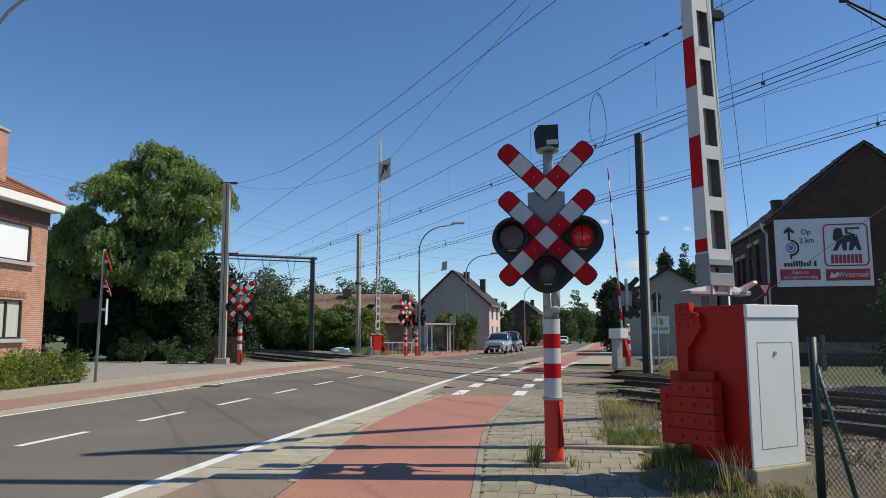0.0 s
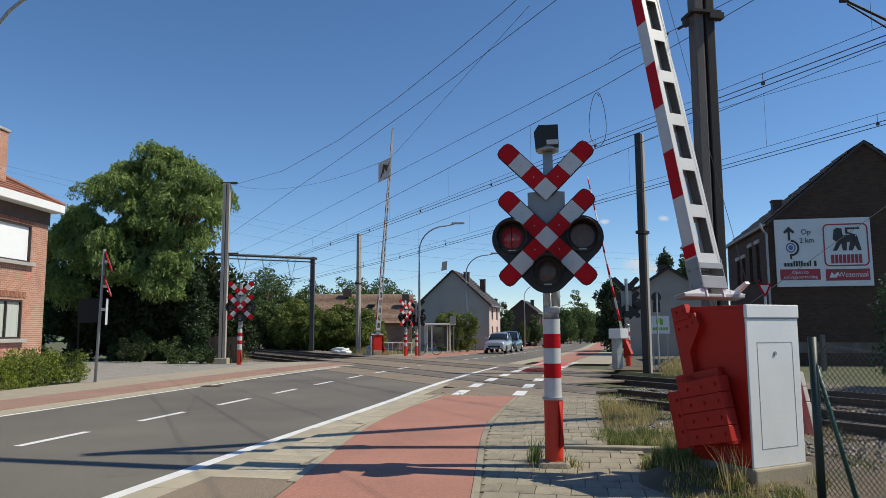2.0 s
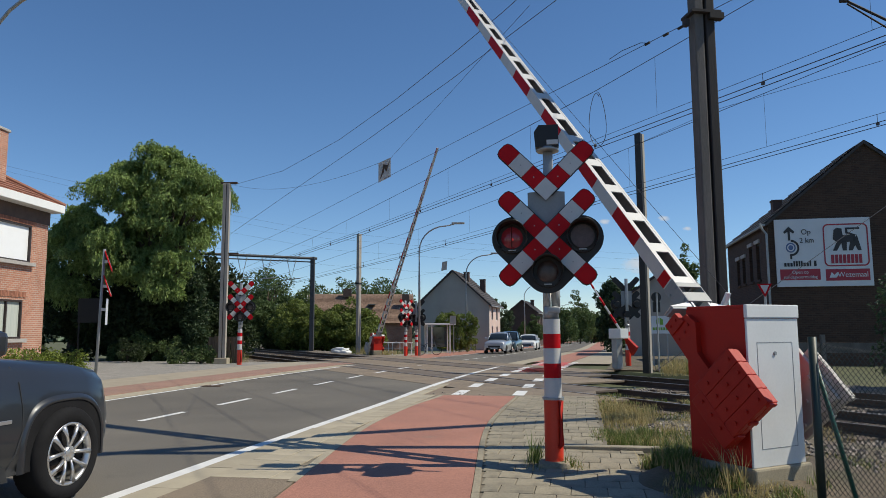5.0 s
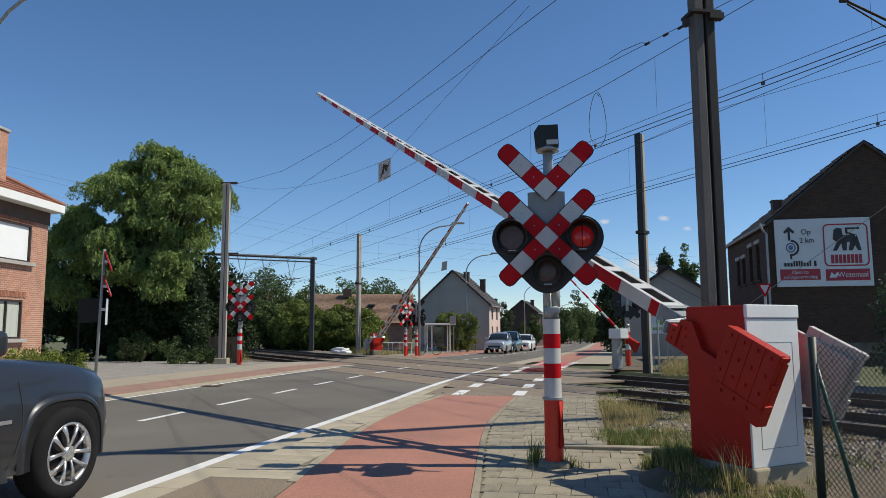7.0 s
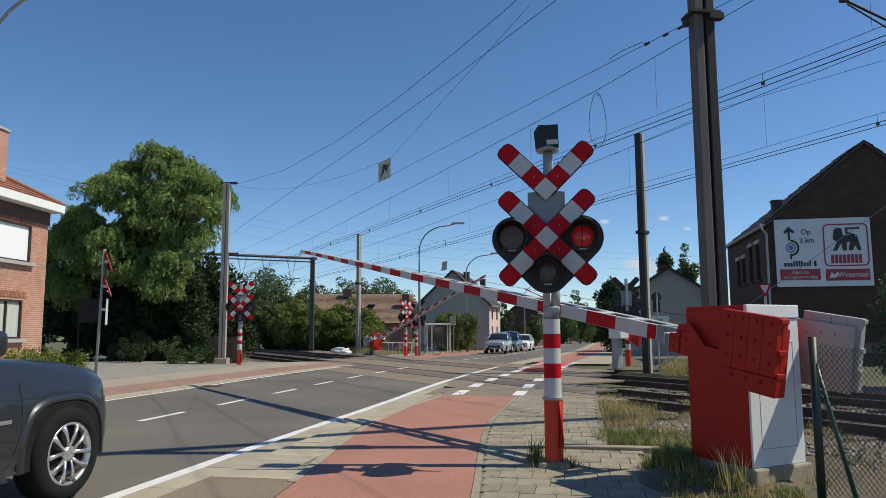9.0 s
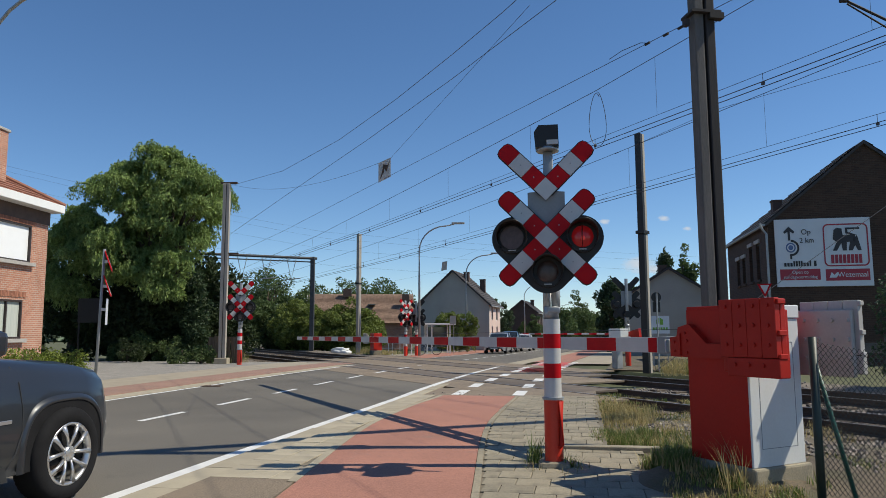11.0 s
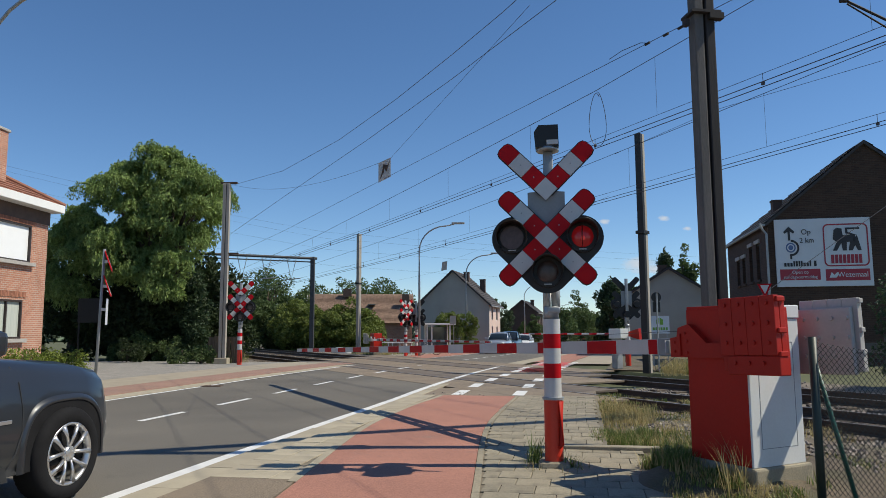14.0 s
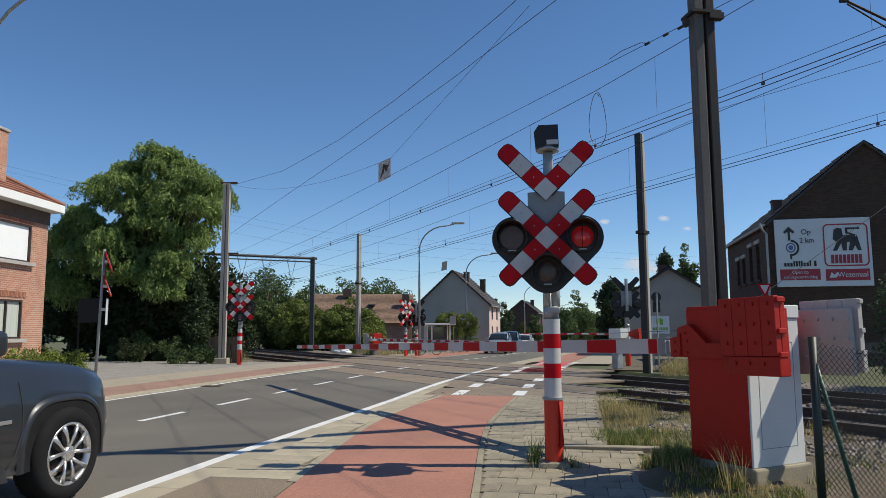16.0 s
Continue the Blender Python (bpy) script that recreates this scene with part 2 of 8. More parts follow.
def cloudmat(name, seed):
    """A thin far cloud: white wisps that thin out to nothing; their emission stands for sunlight on them."""
    m = bpy.data.materials.new(name)
    m.use_nodes = True
    nd, ln = m.node_tree.nodes, m.node_tree.links
    nd.remove(nd["Principled BSDF"])
    tc = nd.new("ShaderNodeTexCoord")
    mp = nd.new("ShaderNodeMapping")
    mp.inputs["Location"].default_value = (seed, seed * 2, 0)
    mp.inputs["Scale"].default_value = (1.0, 1.0, 1.7)
    ln.new(tc.outputs["Object"], mp.inputs[0])
    n = nd.new("ShaderNodeTexNoise")
    n.inputs["Scale"].default_value, n.inputs["Detail"].default_value, n.inputs["Roughness"].default_value = 0.045, 6, 0.55
    ln.new(mp.outputs[0], n.inputs["Vector"])
    gr = nd.new("ShaderNodeTexGradient")
    gr.gradient_type = "SPHERICAL"
    mg = nd.new("ShaderNodeMapping")
    mg.inputs["Scale"].default_value = (0.021, 0.021, 0.042)
    ln.new(tc.outputs["Object"], mg.inputs[0])
    ln.new(mg.outputs[0], gr.inputs[0])
    mu = nd.new("ShaderNodeMath")
    mu.operation = "MULTIPLY_ADD"
    ln.new(gr.outputs["Fac"], mu.inputs[0])
    mu.inputs[1].default_value = 1.1
    ln.new(n.outputs[0], mu.inputs[2])
    rp = nd.new("ShaderNodeMapRange")
    rp.inputs[1].default_value, rp.inputs[2].default_value, rp.inputs[4].default_value = 0.68, 1.45, 0.62
    ln.new(mu.outputs[0], rp.inputs[0])
    em, tr, mx = nd.new("ShaderNodeEmission"), nd.new("ShaderNodeBsdfTransparent"), nd.new("ShaderNodeMixShader")
    em.inputs[0].default_value, em.inputs[1].default_value = (0.80, 0.87, 0.95, 1), 0.75
    ln.new(rp.outputs[0], mx.inputs[0])
    ln.new(tr.outputs[0], mx.inputs[1])
    ln.new(em.outputs[0], mx.inputs[2])
    ln.new(mx.outputs[0], nd["Material Output"].inputs[0])
    return m


# ---- mesh helpers ----
def bm_new():
    return bmesh.new()


def box(bm, cx, cy, cz, sx, sy, sz, m=None, bevel=0.0):
    r = bmesh.ops.create_cube(bm, size=1.0)
    vs = r["verts"]
    M = Matrix.Translation((cx, cy, cz)) @ Matrix.Diagonal((sx, sy, sz, 1))
    if m is not None:
        M = m @ M
    bmesh.ops.transform(bm, matrix=M, verts=vs)
    if bevel:
        es = list({e for v in vs for e in v.link_edges})
        bmesh.ops.bevel(bm, geom=es, offset=bevel, segments=2, affect="EDGES", profile=0.5)
    return bm


def cyl(bm, p0, p1, r0, r1=None, seg=12, caps=True):
    p0, p1 = Vector(p0), Vector(p1)
    r1 = r0 if r1 is None else r1
    d = p1 - p0
    M = Matrix.Translation((p0 + p1) / 2) @ d.to_track_quat("Z", "Y").to_matrix().to_4x4()
    bmesh.ops.create_cone(bm, cap_ends=caps, segments=seg, radius1=r0, radius2=max(r1, 1e-4), depth=d.length, matrix=M)
    return bm


def tube(bm, pts, r, seg=6):
    """A bent tube through pts; r a radius or one for each point."""
    pts = [Vector(p) for p in pts]
    rs = r if isinstance(r, (list, tuple)) else [r] * len(pts)
    rings = []
    for i, p in enumerate(pts):
        d = (pts[min(i + 1, len(pts) - 1)] - pts[max(i - 1, 0)]).normalized()
        q = d.to_track_quat("Z", "Y")
        rings.append([bm.verts.new(p + q @ Vector((math.cos(a) * rs[i], math.sin(a) * rs[i], 0))) for a in [2 * math.pi * k / seg for k in range(seg)]])
    for a, b in zip(rings, rings[1:]):
        for k in range(seg):
            bm.faces.new((a[k], a[(k + 1) % seg], b[(k + 1) % seg], b[k]))
    bm.faces.new(rings[0][::-1])
    bm.faces.new(rings[-1])
    return bm


def prism(bm, poly, depth, m=None):
    """poly: (x, z) corners in the xz plane, extruded from y=0 to y=depth."""
    m = m or Matrix()
    a = [bm.verts.new(m @ Vector((x, 0, z))) for x, z in poly]
    b = [bm.verts.new(m @ Vector((x, depth, z))) for x, z in poly]
    n = len(poly)
    fs = [bm.faces.new(a), bm.faces.new(b[::-1])]
    for i in range(n):
        fs.append(bm.faces.new((a[i], b[i], b[(i + 1) % n], a[(i + 1) % n])))
    bmesh.ops.recalc_face_normals(bm, faces=fs)
    return bm


def rounded(w, h, r, seg=5):
    pts = []
    for cx, cz, a0 in ((w / 2 - r, h / 2 - r, 0), (-w / 2 + r, h / 2 - r, 90), (-w / 2 + r, -h / 2 + r, 180), (w / 2 - r, -h / 2 + r, 270)):
        for k in range(seg + 1):
            a = radians(a0 + 90 * k / seg)
            pts.append((cx + r * math.cos(a), cz + r * math.sin(a)))
    return pts


def disc_pts(r, seg=28):
    return [(r * math.cos(2 * math.pi * k / seg), r * math.sin(2 * math.pi * k / seg)) for k in range(seg)]


def finish(bm, name, material, smooth=False):
    me = bpy.data.meshes.new(name)
    bm.normal_update()
    bm.to_mesh(me)
    bm.free()
    if smooth:
        for p in me.polygons:
            p.use_smooth = len(p.vertices) < 5
    me.materials.append(material)
    return me


def part(name, bm, material, parent, label="", smooth=False, m=None):
    ob = new(name, finish(bm, name, material, smooth))
    ob.parent = parent
    if m is not None:
        ob.matrix_basis = m
    if label:
        tagged(ob, label)
    return ob


def thing(name, m, label, category, group="", kind=""):
    ob = new(name)
    ob.matrix_basis = m
    ob.empty_display_size = 0.2
    return tagged(ob, label, category, group, kind)


def solo(name, bm, material, label, category, group="", kind="", m=None, smooth=False):
    ob = new(name, finish(bm, name, material, smooth))
    if m is not None:
        ob.matrix_basis = m
    return tagged(ob, label, category, group, kind)


def mesh_of(name, verts, faces, material):
    me = bpy.data.meshes.new(name)
    me.from_pydata(verts, [], faces)
    me.materials.append(material)
    me.update()
    return me


# ---- plan: the road and the railway ----
def smooth(x, a, b):
    k = min(1, max(0, (x - a) / (b - a)))
    return k * k * (3 - 2 * k)


def heading(s):
    return radians(11.0 + 4.2 * smooth(s, 17, 30) - 2.6 * smooth(s, 45, 90))


AXIS = {}
pos = Vector((0.0, 0.0))
for i in range(0, 700):
    AXIS[i] = pos.copy()
    pos = pos + Vector((math.sin(heading(i + 0.5)), math.cos(heading(i + 0.5))))
pos = Vector((0.0, 0.0))
for i in range(0, -80, -1):
    AXIS[i] = pos.copy()
    pos = pos - Vector((math.sin(heading(0)), math.cos(heading(0))))


def fall(s):
    return -0.011 * max(0.0, min(s, 330) - 28.0)


def road(s, t, z=0.0):
    """A point s metres along the road and t to the right of the camera's line."""
    i = math.floor(s)
    p = AXIS[i].lerp(AXIS[i + 1], s - i)
    h = heading(s)
    return Vector((p.x + math.cos(h) * t, p.y - math.sin(h) * t, fall(s) + z))


def ground_z(x, y):
    s = x * math.sin(radians(12.5)) + y * math.cos(radians(12.5))
    return fall(s)


TRACK_AZ = 28.8
U = Vector((-math.sin(radians(TRACK_AZ)), math.cos(radians(TRACK_AZ)), 0))
N = Vector((math.cos(radians(TRACK_AZ)), math.sin(radians(TRACK_AZ)), 0))


def rail(n, u, z=0.0):
    """A point n metres across towards the tracks and u along them."""
    return N * n + U * u + Vector((0, 0, z))


RAILS = (10.45, 11.885, 14.15, 15.585)


def strip(name, s0, s1, t0, t1, z, material, label="", category="", step=1.0, skirt=0.0, make=True):
    """A band of the road's surface between two offsets; t0, t1 may be functions of s."""
    f0 = t0 if callable(t0) else (lambda s: t0)
    f1 = t1 if callable(t1) else (lambda s: t1)
    n = max(1, int(round((s1 - s0) / step)))
    vs, fs = [], []
    fz = z if callable(z) else (lambda s: z)
    for i in range(n + 1):
        s = s0 + (s1 - s0) * i / n
        vs += [road(s, f0(s), fz(s)), road(s, f1(s), fz(s))]
        if skirt:
            vs += [road(s, f0(s), fz(s) - skirt), road(s, f1(s), fz(s) - skirt)]
    k = 4 if skirt else 2
    for i in range(n):
        a, b = i * k, (i + 1) * k
        fs.append((a, a + 1, b + 1, b))
        if skirt:
            fs += [(a + 2, a, b, b + 2), (a + 1, a + 3, b + 3, b + 1)]
    me = mesh_of(name, vs, fs, material)
    if not make:
        return me
    ob = new(name, me)
    return tagged(ob, label, category, kind="structure")


# ---- ground, road and railway ----
def build_ground():
    """One sheet to the horizon, laid out across and along the railway, which lies in a shallow trough."""
    vs, fs = [], []
    ns = [-1500, -600, -250, -120] + list(range(-80, 8, 8)) + [8.15, 8.6, 13.0, 17.5, 17.9] + list(range(24, 121, 8)) + [160, 220, 330, 600, 1200]
    us = [-1500, -600, -250, -120] + list(range(-80, 161, 8)) + [200, 280, 400, 700, 1800]
    for u in us:
        for n in ns:
            p = rail(n, u)
            vs.append((p.x, p.y, ground_z(p.x, p.y) - (0.45 if 8.5 < n < 17.6 else 0.06)))
    w = len(ns)
    for j in range(len(us) - 1):
        for i in range(w - 1):
            a = j * w + i
            fs.append((a, a + 1, a + w + 1, a + w))
    g = new("ground", mesh_of("ground", vs, fs, GROUND))
    tagged(g, "dry grassy ground on both sides of the road", "ground", kind="structure")


def lift(s):
    """Height by which the pavement stands over the gutter; it runs out before the rails."""
    return 0.03 * (1 - smooth(s, 12.5, 15.2))


def redl(s):
    return -2.35 - 0.7 * smooth(s, 3.5, 11.0) + 0.1 * smooth(s, 12, 16)


def redr(s):
    return -0.75 - 0.68 * smooth(s, 3.0, 11.5)


def edge_t(s):
    """Offset of the white line along the lane's right edge, which swings out a little towards the crossing."""
    return -3.97 + 0.13 * smooth(s, 7, 15) + 0.16 * smooth(s, 16, 25) + 0.2 * smooth(s, 22, 31)


def build_road():
    strip("road", -40, 420, -9.82, lambda q: edge_t(q) + 0.1, 0.0, ASPHALT, "worn grey-brown asphalt two-lane road", "road", step=2)
    strip("road_marking_edge_right", -30, 20.5, lambda q: edge_t(q) - 0.09, lambda q: edge_t(q) + 0.09, lambda q: 0.005 + 0.008 * smooth(q, 15, 16.5), PAINT, "thick white edge line", "road marking")
    strip("road_marking_edge_left", -30, 26.6, -9.76, -9.64, lambda q: 0.005 + 0.008 * smooth(q, 18, 20), PAINT, "thin white edge line", "road marking")
    strip("road_marking_far_right", 30, 330, lambda q: edge_t(q) - 0.07, lambda q: edge_t(q) + 0.07, 0.005, PAINT, "white edge line beyond the railway", "road marking", step=2)
    strip("road_marking_far_left", 33, 330, -9.78, -9.66, 0.005, PAINT, "white edge line beyond the railway", "road marking", step=2)
    dash = []
    for k in range(-8, 60):
        s = 7.88 + 2.52 * k
        dash.append(strip("dash", s, s + 1.3, -7.0, -6.87, 0.006 if s < 17 or s > 32 else 0.013, PAINT, make=False))
    base = new("road_marking_centre", dash[0])
    tagged(base, "broken white centre line of short dashes", "road marking", kind="structure")
    for me in dash[1:]:
        d = new("dash", me)
        d.parent = base
    # dashes of the lane edge over the crossing
    edge = thing("road_marking_crossing", Matrix(), "white dashes that carry the lane edge over the rails", "road marking", kind="structure")
    for k in range(4):
        s = 20.6 + 2.42 * k
        ob = new("dash", strip("dash", s, s + 2.12, lambda q: edge_t(q) - 0.08, lambda q: edge_t(q) + 0.08, 0.013, PAINT, make=False, step=0.5))
        ob.parent = edge
    for k in range(3):
        s = 27.0 + 2.2 * k
        ob = new("dash", strip("dash", s, s + 1.85, -9.77, -9.65, 0.013, PAINT, make=False))
        ob.parent = edge
    # cycle crossing: two rows of white blocks with red paint between them beyond the tracks
    blocks = thing("cycle_crossing_marking", Matrix(), "two rows of white blocks that mark the cycle crossing", "road marking", kind="structure")
    for k in range(12):
        s = 15.6 + (2.15 * k if k < 5 else 10.2 + 1.15 * (k - 5))
        ln = 1.2 if k < 5 else 0.62
        out = 0.33 * smooth(s, 16, 25)
        for t0, t1 in ((-2.88 + out, -2.62 + out), (-1.54 + out, -1.28 + out)):
            ob = new("block", strip("block", s, s + ln, t0, t1, 0.013, PAINT, make=False, step=0.5))
            ob.parent = blocks
    strip("cycle_path_crossing", 24.2, 33, -2.6, -1.0, 0.009, RED_PAINT, "red painted cycle crossing surface", "cycle path")
    strip("cycle_path_far", 33, 260, -3.0, -1.3, 0.009, RED_ASPHALT, "red cycle path beyond the railway", "cycle path", step=2)
    strip("pavement_far", 31, 260, -1.25, 0.55, 0.012, PAVER_STUFF, "pale paved footway beyond the railway", "pavement", step=2)
    strip("gutter_far", 30, 260, -3.85, -3.0, 0.008, CONCRETE, "pale concrete gutter beyond the railway", "gutter", step=2)
    strip("pavement_far_left", 36, 260, -12.6, -9.82, 0.01, RED_ASPHALT, "red cycle path on the far side of the road", "cycle path", step=2)
    strip("verge_far_left", 36, 260, -14.5, -12.6, 0.012, PAVER_STUFF, "pale paved footway beside the far cycle path", "pavement", step=2)
    # near right: bed, cycle path
    strip("crossing_approach", 15.35, 17.5, -3.86, 0.25, 0.006, OLD_ASPHALT, "brown-grey asphalt before the rails", "road")
    strip("gutter_near", -20, 3.0, -3.85, -3.47, 0.022, CONCRETE, "pale concrete gutter", "gutter")
    strip("pavement_bed", -20, 15.35, -3.47, 0.25, lambda q: 0.02 + lift(q), JOINT, "sandy bed below the paving slabs", "pavement")
    strip("verge_beside_paving", -20, 8.4, 0.25, 2.6, lambda q: 0.012 + lift(q), SOIL, "bare dry soil with moss beside the paving", "verge", step=1)
    strip("cycle_path", -20, 15.2, redl, redr, lambda q: 0.034 + lift(q), RED_ASPHALT, "worn red asphalt cycle path with hairline cracks", "cycle path", step=0.5, skirt=0.03)
    # left side
    strip("gutter_left", -30, 30, -10.35, -9.82, 0.012, CONCRETE, "pale concrete gutter", "gutter", skirt=0.02)
    strip("cycle_path_left", -30, 31.5, -11.75, -10.35, 0.03, FADED_RED, "faded red cycle path across the road", "cycle path", skirt=0.03)
    strip("pavement_left", -30, 31, -13.7, -11.75, 0.034, PAVER_STUFF, "pale paved footway across the road", "pavement", skirt=0.03)
    strip("gravel_yard", 12, 31, -40, -13.7, 0.0, GRAVEL, "pale grey gravel yard", "yard")
    strip("verge", 8.4, 13.1, 0.25, lambda q: (8.75 - 0.639 * q) / 0.767, -0.015, SOIL, "dry verge of soil, moss and weeds", "verge", step=0.5)
    strip("verge_near", -20, 8.4, 2.6, lambda q: (8.75 - 0.639 * q) / 0.767, -0.015, SOIL, "dry verge of soil, moss and weeds", "verge", step=1)
    strip("verge_beyond", 26.5, 60, 0.55, 6.0, -0.02, SOIL, "dry verge of soil and weeds beyond the tracks", "verge", step=1)
    drain = bm_new()
    box(drain, 0, 0, 0, 0.5, 0.36, 0.03, bevel=0.008)
    for k in range(5):
        box(drain, -0.18 + 0.09 * k, 0, 0.017, 0.03, 0.28, 0.012)
    solo("drain_cover", drain, STEEL_RUST, "small iron drain cover set in the asphalt", "drain", m=Matrix.Translation(road(17.3, -9.5, 0.0)))


def u_at(n, t):
    """u at which the line n crosses the road's offset t."""
    lo, hi = -10.0, 70.0
    for _ in range(40):
        mid = (lo + hi) / 2
        p = rail(n, mid)
        best = min(range(-20, 120), key=lambda i: (AXIS[i] - p.xy).length_squared)
        h = heading(best)
        d = p.xy - AXIS[best]
        tt = d.x * math.cos(h) - d.y * math.sin(h)
        if tt > t:
            lo = mid
        else:
            hi = mid
    return (lo + hi) / 2


def build_railway():
    # crossing deck of panels between and beside the rails
    deck = new("level_crossing_deck", None)
    tagged(deck, "dark brown crossing panels laid between the rails", "crossing deck", kind="structure")
    rows = ((8.85, 10.37, OLD_ASPHALT), (10.55, 11.79, RUBBER), (11.99, 14.05, OLD_ASPHALT), (14.25, 15.49, RUBBER), (15.69, 17.2, OLD_ASPHALT))
    for n0, n1, material in rows:
        u0, u1 = u_at((n0 + n1) / 2, 0.3), u_at((n0 + n1) / 2, -13.2)
        count = max(1, round((u1 - u0) / 1.8))
        w = (u1 - u0) / count
        bm = bm_new()
        box(bm, 0, 0, 0, n1 - n0, w - 0.012, 0.05, bevel=0.006)
        me = finish(bm, "panel", material)
        for k in range(count):
            ob = new("panel", me)
            ob.parent = deck
            ob.matrix_basis = Matrix.Translation(rail((n0 + n1) / 2, u0 + (k + 0.5) * w, -0.016)) @ pose(0, 0, 0, 0, 0, TRACK_AZ)
    rnd = random.Random(5)
    for i, (n, name) in enumerate(zip(RAILS, "abcd")):
        bm = bm_new()
        prof = [(-0.07, -0.15), (0.07, -0.15), (0.07, -0.138), (0.012, -0.12), (0.012, -0.04), (0.036, -0.028), (0.036, 0.0), (-0.036, 0.0), (-0.036, -0.028), (-0.012, -0.04), (-0.012, -0.12), (-0.07, -0.138)]
        prism(bm, prof, 320, Matrix.Translation(rail(n, -90, 0.012)) @ pose(0, 0, 0, 0, 0, TRACK_AZ))
        r = solo("rail", bm, STEEL_RUST, "rusty steel running rail set level with the road", "rail", "railway rails")
        top = bm_new()
        box(top, 0, 160, 0.0015, 0.06, 320, 0.003, Matrix.Translation(rail(n, -90, 0.0125)) @ pose(0, 0, 0, 0, 0, TRACK_AZ))
        part("running_surface", top, RAILTOP, r, "polished rail head")
    # sleepers and ballast outside the road
    ua, ub = u_at(13, 0.6), u_at(13, -13.6)
    for c in (11.17, 14.87):
        bm = bm_new()
        box(bm, 0, 0, 0, 2.5, 0.25, 0.14, bevel=0.01)
        me = finish(bm, "sleeper", TIMBER)
        for k in range(-40, 90):
            u = 0.62 * k
            if ua - 0.4 < u < ub + 0.4:
                continue
            ob = new("sleeper", me)
            ob.matrix_basis = Matrix.Translation(rail(c, u, -0.2)) @ pose(0, 0, 0, 0, 0, TRACK_AZ)
            tagged(ob, "dark worn timber railway sleeper in ballast", "sleeper", "railway sleepers")
    bm = bm_new()
    for u0, u1 in ((-90, ua - 0.2), (ub + 0.2, 230)):
        poly = [(8.2, -0.02), (9.4, -0.17), (16.6, -0.17), (17.8, -0.02), (17.8, -0.4), (8.2, -0.4)]
        vs = []
        for u in (u0, u1):
            vs.append([bm.verts.new(rail(n, u, z)) for n, z in poly])
        for i in range(5):
            bm.faces.new((vs[0][i], vs[0][i + 1], vs[1][i + 1], vs[1][i]))
    bmesh.ops.recalc_face_normals(bm, faces=bm.faces)
    solo("ballast_bed", bm, mat("ballast_bed", (0.24, 0.20, 0.16), (0.13, 0.11, 0.09), 0.95, 3, 25, 1.0), "brown-grey railway ballast bed", "ballast", kind="structure")
    vs, fs = [], []
    for k in range(15000):
        near = rnd.random() < 0.7
        u = rnd.uniform(-5, ua - 0.2) if near else rnd.uniform(ub, ub + 30)
        n = rnd.uniform(8.0, 17.8)
        if rnd.random() < 0.45:
            n = rnd.uniform(7.2, 9.8)
        z = -0.15 + (0.14 * smooth(abs(n - 13), 3.6, 4.8))
        p = rail(n, u, z)
        r = rnd.uniform(0.018, 0.045)
        i0 = len(vs)
        for d in ((1, 0, 0), (-1, 0, 0), (0, 1, 0), (0, -1, 0), (0, 0, 1), (0, 0, -1)):
            v = Vector(d) * r * rnd.uniform(0.7, 1.2)
            v.rotate(Euler((rnd.random() * 0.6, rnd.random() * 0.6, k)))
            vs.append(p + v)
        fs += [(i0, i0 + 2, i0 + 4), (i0 + 2, i0 + 1, i0 + 4), (i0 + 1, i0 + 3, i0 + 4), (i0 + 3, i0, i0 + 4), (i0 + 2, i0, i0 + 5), (i0 + 1, i0 + 2, i0 + 5), (i0 + 3, i0 + 1, i0 + 5), (i0, i0 + 3, i0 + 5)]
    ob = new("ballast_stones", mesh_of("ballast_stones", vs, fs, BALLAST))
    tagged(ob, "loose brown and grey ballast stones along the tracks", "ballast", kind="stuff")


# ---- level crossing equipment ----


